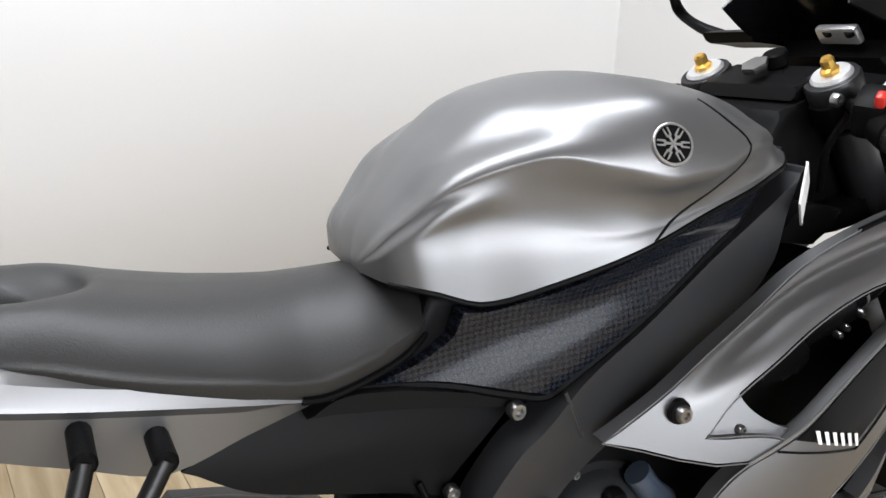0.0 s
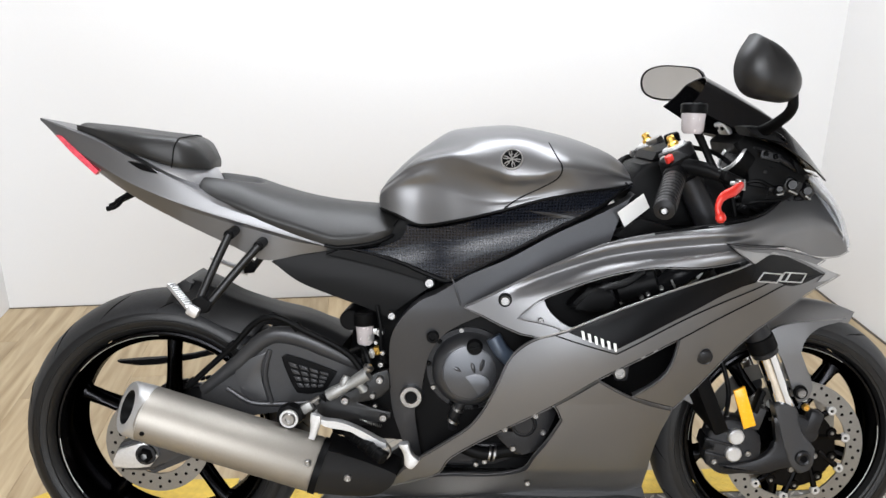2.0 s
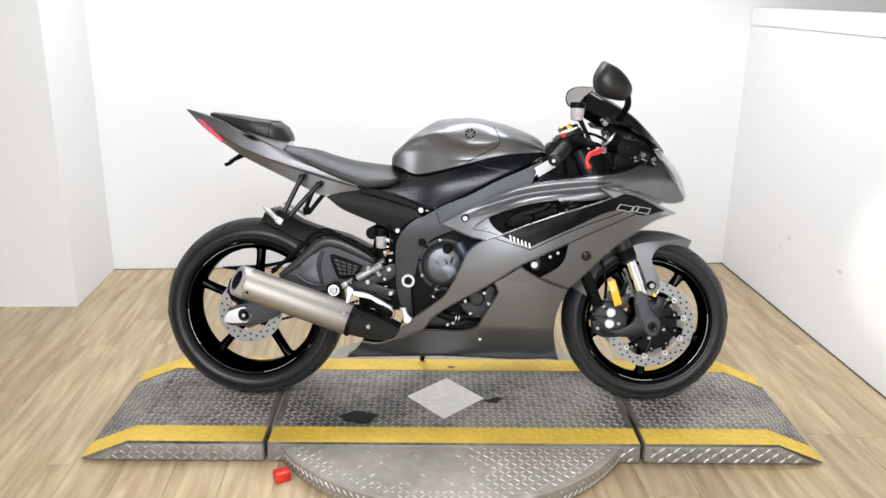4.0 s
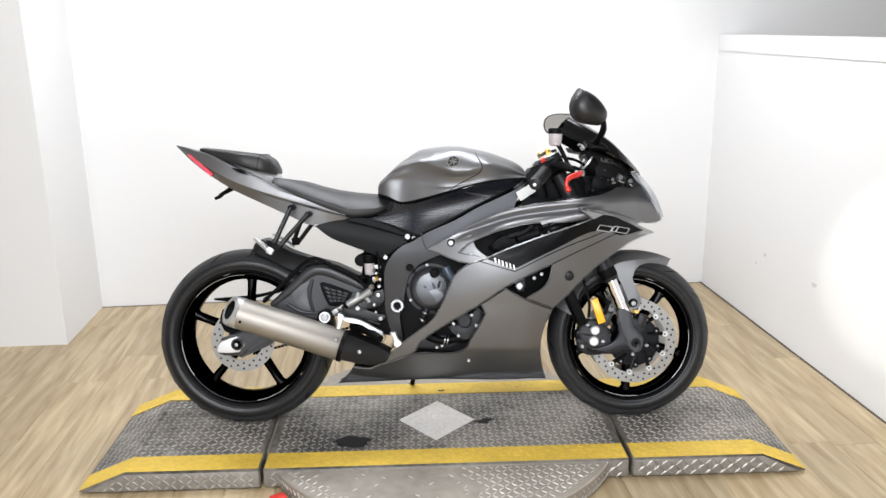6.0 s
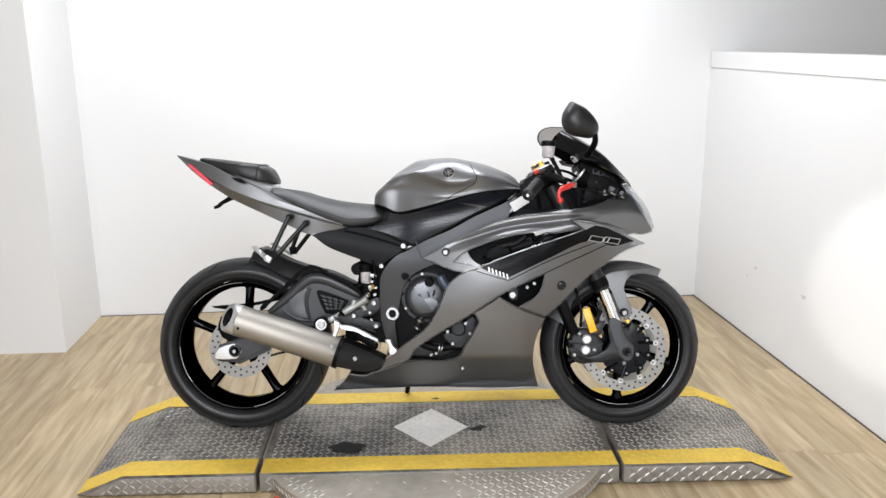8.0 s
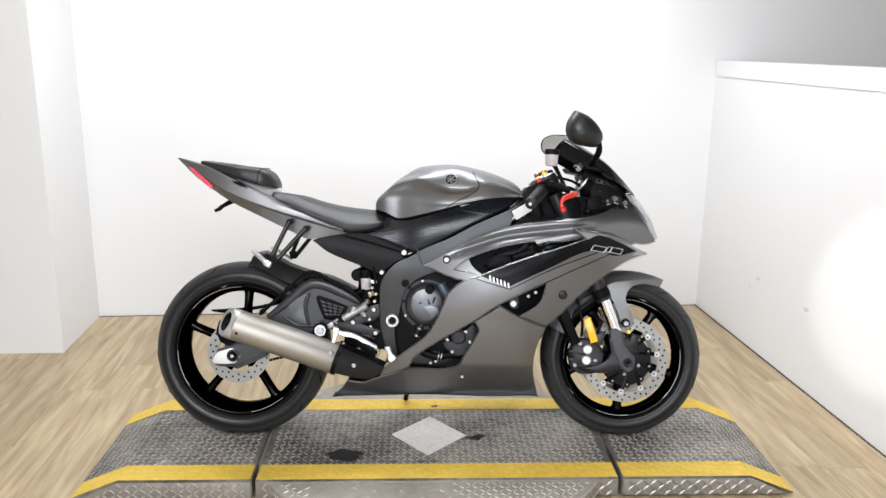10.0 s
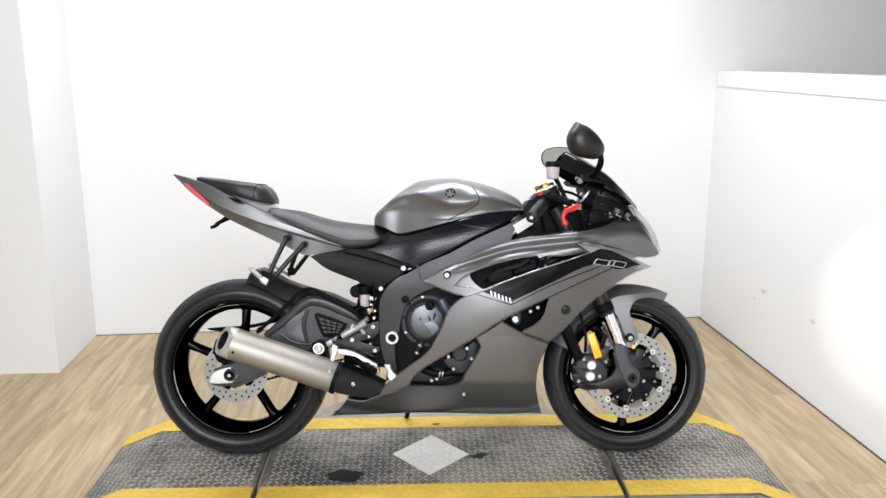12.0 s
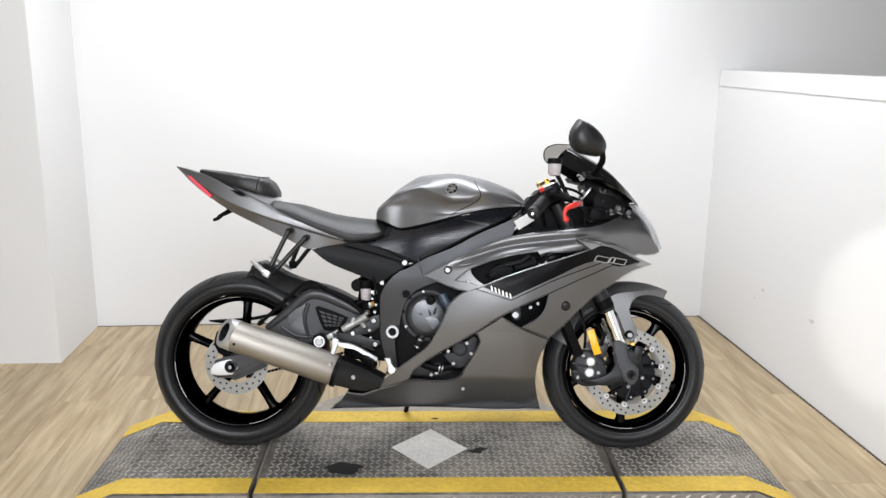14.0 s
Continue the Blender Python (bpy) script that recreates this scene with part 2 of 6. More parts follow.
def mirrored(bm):
    b2 = bm.copy()
    for v in b2.verts:
        v.co.y = -v.co.y
    lay = b2.verts.layers.float_vector.get("skin")
    if lay is not None:
        for v in b2.verts:
            v[lay] = (v[lay].x, -v[lay].y, v[lay].z)
    bmesh.ops.reverse_faces(b2, faces=b2.faces)
    return b2


def pair(name, bm, mat, parent, label="", sharp=35):
    b2 = mirrored(bm)
    a = part(name, bm, mat, parent, label, sharp)
    b = part(name, b2, mat, parent, label, sharp)
    return a, b


def tps(ctrl):
    c = np.array(ctrl, float)
    n = len(c)
    def kern(r2):
        return np.where(r2 > 1e-12, r2 * np.log(r2 + 1e-12), 0)
    d = ((c[:, None, :2] - c[None, :, :2]) ** 2).sum(2)
    A = np.zeros((n + 3, n + 3))
    A[:n, :n] = kern(d) + 1e-4 * np.eye(n)
    A[:n, n], A[:n, n + 1:] = 1, c[:, :2]
    A[n:, :n] = A[:n, n:].T
    w = np.linalg.solve(A, np.r_[c[:, 2], 0, 0, 0])
    return lambda x, z: float(kern((c[:, 0] - x) ** 2 + (c[:, 1] - z) ** 2) @ w[:n] + w[n] + w[n + 1] * x + w[n + 2] * z)


def spline(pts, n=4, closed=True, corner=40):
    """Catmull-Rom through pts; turns sharper than corner degrees stay corners."""
    P = [Vector(p) for p in pts]
    N = len(P)
    def tangent(i):
        if not closed and i in (0, N - 1):
            return None
        a, b, c = P[i - 1], P[i], P[(i + 1) % N]
        u, v = b - a, c - b
        if u.length < 1e-9 or v.length < 1e-9 or u.angle(v) > radians(corner):
            return None
        return (u.normalized() + v.normalized()).normalized()
    res = []
    for i in range(N if closed else N - 1):
        a, b = P[i], P[(i + 1) % N]
        L = (b - a).length
        ta, tb = tangent(i), tangent((i + 1) % N)
        ta = (b - a) / max(L, 1e-9) if ta is None else ta
        tb = (b - a) / max(L, 1e-9) if tb is None else tb
        for k in range(n):
            s = k / n
            h1, h2, h3, h4 = 2*s**3 - 3*s**2 + 1, s**3 - 2*s**2 + s, -2*s**3 + 3*s**2, s**3 - s**2
            res.append(a * h1 + ta * (L * h2) + b * h3 + tb * (L * h4))
    if not closed:
        res.append(P[-1].copy())
    return res


def ring_ways(bm):
    """For each boundary vertex, the way out of the sheet in the side plane."""
    ways = {}
    for e in bm.edges:
        if not e.is_boundary:
            continue
        p, q = e.verts[0].co, e.verts[1].co
        d = Vector((q.x - p.x, 0, q.z - p.z))
        if d.length < 1e-7:
            continue
        n = Vector((d.z, 0, -d.x)).normalized()
        c = e.link_faces[0].calc_center_median()
        if n.dot(Vector((c.x - p.x, 0, c.z - p.z))) > 0:
            n = -n
        for v in e.verts:
            ways.setdefault(v, []).append(n)
    out = {}
    for v, ns in ways.items():
        t = sum(ns, Vector((0, 0, 0)))
        out[v] = t.normalized() if t.length > 1e-6 else ns[0]
    return out


def shrunk(pts, c):
    """The closed outline pts moved inwards by c."""
    n = len(pts)
    area = sum(pts[i].x * pts[(i + 1) % n].y - pts[(i + 1) % n].x * pts[i].y for i in range(n))
    s = 1 if area > 0 else -1
    res = []
    for i in range(n):
        u, v = (pts[i] - pts[i - 1]), (pts[(i + 1) % n] - pts[i])
        a, b = Vector((-u.y, u.x)), Vector((-v.y, v.x))
        m = (a.normalized() if a.length else a) + (b.normalized() if b.length else b)
        m = m.normalized() if m.length > 1e-6 else a.normalized()
        res.append(pts[i] + m * (c * s))
    return res


def panel(outline, depth, thick=0.006, step=0.03, chamfer=0.003, corner=40, n=4):
    """A curved skin over the outline in the bike's side plane; depth(x, z) gives its y."""
    from mathutils.geometry import tessellate_polygon
    pts = spline([(x, z) for x, z in outline], n, True, corner)
    pts = shrunk([Vector((p.x, p.y)) for p in pts], chamfer) if chamfer else pts
    bm = bmesh.new()
    vs = [bm.verts.new((p.x, 0, p.y)) for p in pts]
    for tri in tessellate_polygon([[(p.x, p.y, 0) for p in pts]]):
        try:
            bm.faces.new([vs[i] for i in tri])
        except ValueError:
            pass
    xs, zs = [p.x for p in pts], [p.y for p in pts]
    for lo, hi, ax in ((min(xs), max(xs), 0), (min(zs), max(zs), 2)):
        k = lo + step
        while k < hi - 0.003:
            co, no = Vector((0, 0, 0)), Vector((0, 0, 0))
            co[ax], no[ax] = k, 1
            bmesh.ops.bisect_plane(bm, geom=bm.verts[:] + bm.edges[:] + bm.faces[:], dist=1e-5, plane_co=co, plane_no=no)
            k += step
    ways = ring_ways(bm)
    lay = bm.verts.layers.float_vector.new("skin")
    for v in bm.verts:
        x, z, e = v.co.x, v.co.z, 0.0015
        v.co.y = depth(x, z)
        v[lay] = Vector(((depth(x + e, z) - depth(x - e, z)) / (2 * e), -1, (depth(x, z + e) - depth(x, z - e)) / (2 * e))).normalized()
    s = 1 if sum(v.co.y for v in bm.verts) < 0 else -1
    for step_out, step_in in ((chamfer * 0.55, chamfer * 0.15), (chamfer * 0.45, chamfer * 0.75), (0.0, thick)):
        if step_in <= 0:
            continue
        rim = [e for e in bm.edges if e.is_boundary]
        old = list({v for e in rim for v in e.verts})
        ext = bmesh.ops.extrude_edge_only(bm, edges=rim)
        fresh = [g for g in ext["geom"] if isinstance(g, bmesh.types.BMVert)]
        near = {}
        for v in old:
            near[(round(v.co.x, 6), round(v.co.y, 6), round(v.co.z, 6))] = ways.get(v)
        nw = {}
        for v in fresh:
            w = near.get((round(v.co.x, 6), round(v.co.y, 6), round(v.co.z, 6))) or Vector((0, 0, 0))
            v.co += w * step_out + Vector((0, s * step_in, 0))
            v[lay] = (0, 0, 0)
            nw[v] = w
        ways = nw
    return bm


def plate(outline, y0, y1, bevel=0.002, corner=40, n=4):
    """A solid of the outline in the side plane between two depths, with bevelled edges."""
    pts = spline([(x, z) for x, z in outline], n, True, corner)
    bm = bmesh.new()
    f = bm.faces.new([bm.verts.new((p.x, y0, p.y)) for p in pts])
    ext = bmesh.ops.extrude_face_region(bm, geom=[f])
    for v in ext["geom"]:
        if isinstance(v, bmesh.types.BMVert):
            v.co.y = y1
    if bevel:
        ed = [e for e in bm.edges if len(e.link_faces) == 2 and abs(e.verts[0].co.y - e.verts[1].co.y) < 1e-6]
        bmesh.ops.bevel(bm, geom=ed, offset=bevel, segments=2, affect="EDGES", profile=0.5)
    return bm


def grid(rows, closed_v=False, cap=False):
    """A sheet through rows of points."""
    bm = bmesh.new()
    V = [[bm.verts.new(p) for p in r] for r in rows]
    m = len(V[0])
    for i in range(len(V) - 1):
        for j in range(m if closed_v else m - 1):
            q = [V[i][j], V[i][(j + 1) % m], V[i + 1][(j + 1) % m], V[i + 1][j]]
            bm.faces.new(q)
    if cap:
        for r in (V[0], V[-1]):
            bm.faces.new(r)
    bmesh.ops.remove_doubles(bm, verts=bm.verts, dist=1e-5)
    return bm


def tube(path, r, seg=12, n=5, squash=1.0):
    """A round bar along a path of points; r may be a list."""
    P = spline(path, n, False, 80) if n > 1 else [Vector(p) for p in path]
    R = r if isinstance(r, (list, tuple)) else [r, r]
    rows = []
    up = Vector((0.13, 0.95, 0.2))
    for i, p in enumerate(P):
        t = (P[min(i + 1, len(P) - 1)] - P[max(i - 1, 0)]).normalized()
        u = t.cross(up).normalized()
        w = t.cross(u)
        s = i / (len(P) - 1) * (len(R) - 1)
        k = min(int(s), len(R) - 2)
        rad = R[k] + (R[k + 1] - R[k]) * (s - k)
        rows.append([p + u * rad * math.cos(a) + w * rad * squash * math.sin(a) for a in [2 * math.pi * j / seg for j in range(seg)]])
    return grid(rows, True, True)


def turned(prof, centre, axis, seg=32, sweep=(0, 360)):
    """A body of revolution: prof of (radius, along) about an axis through centre."""
    a = Vector(axis).normalized()
    u = a.cross(Vector((0.3, 0.2, 1)) if abs(a.z) < 0.9 else Vector((1, 0.1, 0))).normalized()
    w = a.cross(u)
    full = sweep[1] - sweep[0] >= 360
    rows = []
    for r, h in prof:
        rows.append([Vector(centre) + a * h + (u * math.cos(t) + w * math.sin(t)) * r for t in [radians(sweep[0] + (sweep[1] - sweep[0]) * j / seg) for j in range(seg if full else seg + 1)]])
    return grid(rows, full)


def joined(*bms):
    out = bmesh.new()
    for b in bms:
        me = bpy.data.meshes.new("tmp")
        b.to_mesh(me)
        b.free()
        out.from_mesh(me)
        bpy.data.meshes.remove(me)
    return out


def moved(bm, m):
    bmesh.ops.transform(bm, matrix=m, verts=bm.verts)
    return bm


def block(sx, sy, sz, m=None, bevel=0.002):
    bm = bmesh.new()
    bmesh.ops.create_cube(bm, size=1)
    for v in bm.verts:
        v.co = Vector((v.co.x * sx, v.co.y * sy, v.co.z * sz))
    if bevel:
        bmesh.ops.bevel(bm, geom=bm.edges[:], offset=bevel, segments=2, affect="EDGES", profile=0.5)
    return moved(bm, m) if m is not None else bm


def rod(a, b, r, seg=16, r2=None):
    d = Vector(b) - Vector(a)
    r2 = r if r2 is None else r2
    c = min(0.0025, r * 0.3)
    return turned([(0, 0), (r - c, 0), (r, c), (r2, d.length - c), (r2 - c, d.length), (0, d.length)], a, d, seg)


def bolt(x, y, z, r=0.008, way=-1, proud=0.006):
    """A round-head hex-socket bolt facing along y."""
    return turned([(0, proud * 0.4), (r * 0.42, proud * 0.4), (r * 0.45, proud), (r * 0.8, proud), (r, proud * 0.5), (r, -0.004)], (x, y, z), (0, way, 0), 12)


# ---- the booth ----
BACKL, BACKR = Vector((-1.855, 1.545)), Vector((1.545, 1.848))


def wall_piece(name, a, b, z0, z1, thick, mat, label, out=1):
    """An upright slab from a to b on the plan; thick goes to its left."""
    a, b = Vector(a), Vector(b)
    d = (b - a).normalized()
    n = Vector((-d.y, d.x)) * thick * out
    bm = bmesh.new()
    lo = [bm.verts.new((p.x, p.y, z0)) for p in (a, b, b + n, a + n)]
    hi = [bm.verts.new((p.x, p.y, z1)) for p in (a, b, b + n, a + n)]
    bm.faces.new(lo)
    bm.faces.new(hi)
    for i in range(4):
        bm.faces.new([lo[i], lo[(i + 1) % 4], hi[(i + 1) % 4], hi[i]])
    return tagged(part(name, bm, mat), label, "wall", "", "structure")


along = (BACKR - BACKL).normalized()
ZT = 2.7
wall_piece("wall_north", BACKL - along * 0.1, BACKR + along * 2.6, 0, ZT, 0.12, WALL, "smooth white painted back wall of the photo booth")
wall_piece("wall_west", (-1.8115, 1.025), (-1.855, 1.545), 0, ZT, 0.1, WALL, "short white return wall beside the back wall")
wall_piece("wall_west_front", (-4.4, 0.84), (-1.809, 0.989), 0, ZT, 0.035, WALL, "white painted wall projecting at the booth's side")
wall_piece("half_wall_east", BACKR, (1.863, -1.90), 0, 1.325, 0.10, WALL, "white painted half-height partition wall")
rail = wall_piece("half_wall_cap", (1.541, 1.835), (1.857, -1.90), 1.325, 1.41, 0.13, WALL, "white painted cap rail on the partition wall")
wall_piece("wall_east", (3.9, 2.2), (4.2, -6.0), 0, ZT, 0.1, BEIGE, "plain beige wall beyond the partition", -1)
wall_piece("wall_south", (4.3, -6.0), (-4.5, -6.0), 0, ZT, 0.1, GREYWALL, "plain grey wall opposite the booth", -1)
wall_piece("wall_west_far", (-4.4, -6.0), (-4.4, 0.95), 0, ZT, 0.1, WALL, "plain white side wall", 1)
SMUDGE = material("wall_smudge", (0.5, 0.49, 0.48), 0.7, 0.0, 120, 0.1, 0.0)
for x, y, z, r in ((1.6067, 1.12, 0.367, 0.016), (1.6457, 0.66, 0.358, 0.020), (1.600, 1.20, 0.305, 0.010)):
    b = bmesh.new()
    face = Matrix.Translation((x - 0.0035, y - 0.0006, z)) @ Matrix.Rotation(radians(-85.15), 4, "Z")
    b.faces.new([b.verts.new(face @ Vector(((r + 0.3 * r * math.sin(3 * a)) * math.cos(a), 0, (r + 0.3 * r * math.sin(2 * a + 1)) * 0.6 * math.sin(a)))) for a in [k * math.pi / 10 for k in range(20)]])
    tagged(part("wall_smudge", b, SMUDGE), "faint grey scuff on the white partition", "smudge", "", "structure")
cb = block(9.2, 8.8, 0.1, pose(-0.1, -1.9, ZT + 0.05), 0)
tagged(part("ceiling", cb, CEIL), "plain brown ceiling above the booth", "ceiling", "", "structure")
JOINT = material("dark_floor_joint", (0.05, 0.045, 0.04), 0.8, 0.0, 60, 0.3, 0.0)
for (ax, ay), (bx, by) in (((BACKR.x - 0.010, BACKR.y), (1.853, -1.90)), ((BACKL.x, BACKL.y - 0.010), (BACKR.x, BACKR.y - 0.010))):
    d = Vector((bx - ax, by - ay, 0))
    jm = Matrix.Translation(((ax + bx) / 2, (ay + by) / 2, 0.0016)) @ Matrix.Rotation(math.atan2(d.y, d.x), 4, "Z")
    tagged(part("trim", block(d.length, 0.008 if d.x < 1 else 0.004, 0.0024, jm, 0), JOINT), "thin dark joint along the wall foot", "trim", "", "structure")
fl = block(9.2, 8.8, 0.1, pose(-0.1, -1.9, -0.056), 0)
floor = tagged(part("floor", fl, WOOD), "light oak vinyl plank floor", "floor", "", "structure")

# ---- the turntable platform ----
H = 0.075
plat = tagged(new("platform"), "low diamond-plate steel platform with yellow painted edges", "platform")
plat.matrix_world = pose(0.012, -0.003, 0, 0, 0, 1.7)
X0, X1, XR, YD = 0.613, 1.057, 1.217, 0.316


def deck(xa, xb, ramp):
    """One deck section, seen from above a rectangle; ramp: its outer end slopes to the floor."""
    bm = bmesh.new()
    prof = [(xa, 0.008), (xa, H), (xb, H)] + ([(XR if xb > 0 else -XR, 0.01)] if ramp else []) + ([] if ramp else [(xb, 0.008)])
    rows = [[(x, y, z) for x, z in prof] for y in (-YD, YD)]
    fa = bm.faces.new([bm.verts.new(p) for p in rows[0]])
    ext = bmesh.ops.extrude_face_region(bm, geom=[fa])
    for v in ext["geom"]:
        if isinstance(v, bmesh.types.BMVert):
            v.co.y = YD
    bmesh.ops.bevel(bm, geom=bm.edges[:], offset=0.003, segments=2, affect="EDGES")
    return bm


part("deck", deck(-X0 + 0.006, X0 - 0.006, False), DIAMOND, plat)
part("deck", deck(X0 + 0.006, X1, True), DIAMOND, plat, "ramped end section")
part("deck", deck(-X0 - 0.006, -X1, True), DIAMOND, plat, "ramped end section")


def strip(pts, w):
    """A yellow painted strip following (x, z) at one edge of the deck."""
    rows = []
    for x, z in pts:
        rows.append([(x, -YD + 0.001, z), (x, -YD + w, z)])
    bm = grid(rows)
    bmesh.ops.solidify(bm, geom=bm.faces[:], thickness=-0.0012)
    return bm


ZS = H + 0.0022
for sgn in (1, -1):
    for xs in ([(-X0 + 0.01, ZS), (0, ZS), (X0 - 0.01, ZS)], [(X0 + 0.01, ZS), (X1, ZS), (XR - 0.004, 0.014)], [(-X0 - 0.01, ZS), (-X1, ZS), (-XR + 0.004, 0.014)]):
        b = strip(xs, 0.098)
        if sgn < 0:
            b = mirrored(b)
        part("edge_stripe", b, YELLOW, plat, "scuffed yellow safety stripe")


def lozenges(spots, mat, parent, name="tread", size=0.02):
    """Raised tread bars: (matrix) each one a small tapered bar."""
    bm = bmesh.new()
    for m, turn in spots:
        c, s = math.cos(turn), math.sin(turn)
        def pt(a, b, h):
            return m @ Vector((a * c - b * s, a * s + b * c, h))
        e0, e1 = bm.verts.new(pt(-size * 0.62, 0, 0.0002)), bm.verts.new(pt(size * 0.62, 0, 0.0002))
        t = [bm.verts.new(pt(a, b, 0.0024)) for a, b in ((-size * 0.36, 0), (size * 0.36, 0))]
        q = [bm.verts.new(pt(0, b, 0.0002)) for b in (-size * 0.2, size * 0.2)]
        bm.faces.new([e0, q[0], t[0]])
        bm.faces.new([q[0], e1, t[1]])
        bm.faces.new([q[0], t[1], t[0]])
        bm.faces.new([e1, q[1], t[1]])
        bm.faces.new([q[1], e0, t[0]])
        bm.faces.new([q[1], t[0], t[1]])
    return tagged(part(name, bm, mat, parent, "raised diamond tread pattern", 20), kind="stuff")


sp, edge, gap = [], [], 0.023
slope = math.atan2(H - 0.01, XR - X1)
for i in range(-53, 54):
    for j in range(-14, 15):
        x, y = i * gap, j * gap - 0.002
        if abs(x) > XR - 0.02 or abs(y) > YD - 0.012 or abs(abs(x) - X0) < 0.02:
            continue
        k = 1 if x > 0 else -1
        on = abs(y) > YD - 0.1
        if abs(x) < X1 - 0.004:
            m = Matrix.Translation((x, y, H + (0.0008 if on else 0)))
        else:
            m = Matrix.Translation((x, y, H - (abs(x) - X1) * math.tan(slope) + (0.002 if on else 0.0004))) @ Matrix.Rotation(k * slope, 4, "Y")
        (edge if on else sp).append((m, radians(45 if (i + j) % 2 else -45)))
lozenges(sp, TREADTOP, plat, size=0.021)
lozenges(edge, YELLOW, plat, size=0.021)
# bare side plates, each with its own slanted end
for pts in ([(-X0 + 0.008, 0.010), (X0 - 0.008, 0.010), (X0 - 0.008, H - 0.006), (-X0 + 0.008, H - 0.006)], [(X0 + 0.010, 0.010), (XR - 0.030, 0.010), (X1 + 0.004, H - 0.006), (X0 + 0.010, H - 0.006)], [(-X0 - 0.010, 0.010), (-XR + 0.030, 0.010), (-X1 - 0.004, H - 0.006), (-X0 - 0.010, H - 0.006)]):
    part("side_plate", plate(pts, -YD - 0.0030, -YD - 0.0004, 0.0005, n=1), SIDEPLATE, plat, "bare steel side plate")
# treads of one slant are coloured brighter, imitating the light they catch
for turn_way, shade in ((1, BRIGHTTREAD), (-1, SIDEPLATE)):
    sp = []
    for i in range(-48, 49):
        for j in range(3):
            x, z = i * 0.025, 0.017 + j * 0.019
            if (i + j) % 2 == (turn_way > 0) and abs(x) < X1 + 0.13 * (1 - z / H) - 0.02 and abs(abs(x) - X0) > 0.025:
                sp.append((Matrix.Translation((x, -YD - 0.003, z)) @ Matrix.Rotation(radians(90), 4, "X"), radians(42 * turn_way)))
    lozenges(sp, shade, plat, size=0.025)

# the diamond cover plate
COVER = pose(-0.026, -0.003, H, 0, 0, -2.5)
part("cover_plate", plate([(-0.138, 0), (0, -0.155), (0.138, 0), (0, 0.155)], 0, 0.003, 0.0008, n=1), COVERPL, plat, "bare steel diamond cover plate").matrix_local = COVER @ pose(0, 0, 0, 90, 0, 0)
sp = []
for i in range(-7, 8):
    for j in range(-7, 8):
        x, y = i * 0.02, j * 0.02
        if abs(x) / 0.138 + abs(y) / 0.155 < 0.9:
            sp.append((COVER @ Matrix.Translation((x, y, 0.003)), radians(45 if (i + j) % 2 else -45)))
lozenges(sp, COVERPL, plat, size=0.018)

turn = tagged(new("turntable"), "round diamond-plate steel turntable under the platform", "turntable")
turn.matrix_world = pose(0.0, -0.003, 0, 0, 0, 1.7)
TZ = H - 0.012
part("disc", turned([(0, 0.004), (0.62, 0.004), (0.632, 0.008), (0.635, TZ - 0.004), (0.631, TZ), (0, TZ)], (0, 0, 0), (0, 0, 1), 96), WORNDISC, turn, "worn steel disc")
rng = random.Random(9)
sp = []
for i in range(-30, 31):
    for j in range(-30, 0):
        x, y = i * 0.022, j * 0.022
        # the treads are worn flat where the wheels roll on
        if y < -YD - 0.012 and math.hypot(x, y) < 0.615 and (math.hypot(x, y) > 0.57 or rng.random() < max(0.06, min(1, (x - 0.02) / 0.12))):
            sp.append((Matrix.Translation((x, y, TZ)), radians(45 if (i + j) % 2 else -45)))
lozenges(sp, BRIGHTTREAD, turn, size=0.021)
sp = []
for k in range(170):
    a = math.pi * (1 + (k + 0.5) / 170)
    for j in range(2):
        m = Matrix.Translation((0.6345 * math.cos(a), 0.6345 * math.sin(a), 0.022 + 0.022 * j)) @ Matrix.Rotation(a + math.pi / 2, 4, "Z") @ Matrix.Rotation(radians(90), 4, "X")
        if (k + j) % 2:
            sp.append((m, radians(45 if k % 2 else -45)))
lozenges(sp, BRIGHTTREAD, turn, size=0.02)
# oil stain on the deck
rows = [(-0.325 + (0.062 + 0.008 * math.sin(5 * a) + 0.004 * math.sin(11 * a)) * math.cos(a), -0.153 + (0.042 + 0.005 * math.sin(4 * a)) * math.sin(a)) for a in [k * math.pi / 24 for k in range(48)]]
st = bmesh.new()
st.faces.new([st.verts.new((x, y, H + 0.0027)) for x, y in rows])
part("oil_stain", st, SPOT, plat, "dark dried oil stain")
for x, y, r in ((0.142, -0.03, 0.022), (0.162, -0.012, 0.016), (0.0, 0.245, 0.012)):
    b = bmesh.new()
    b.faces.new([b.verts.new((x + (r + 0.3 * r * math.sin(3 * a + x * 40)) * 1.3 * math.cos(a), y + (r + 0.25 * r * math.sin(5 * a)) * 0.7 * math.sin(a), H + 0.0027)) for a in [k * math.pi / 12 for k in range(24)]])
    part("oil_stain", b, SPOT, plat, "small dark oil stain")
tagged(part("wheel_chock", block(0.05, 0.04, 0.035, pose(-0.520, -0.435, 0.0176, 0, 0, 30), 0.006), RED), "small red plastic block on the floor", "chock")

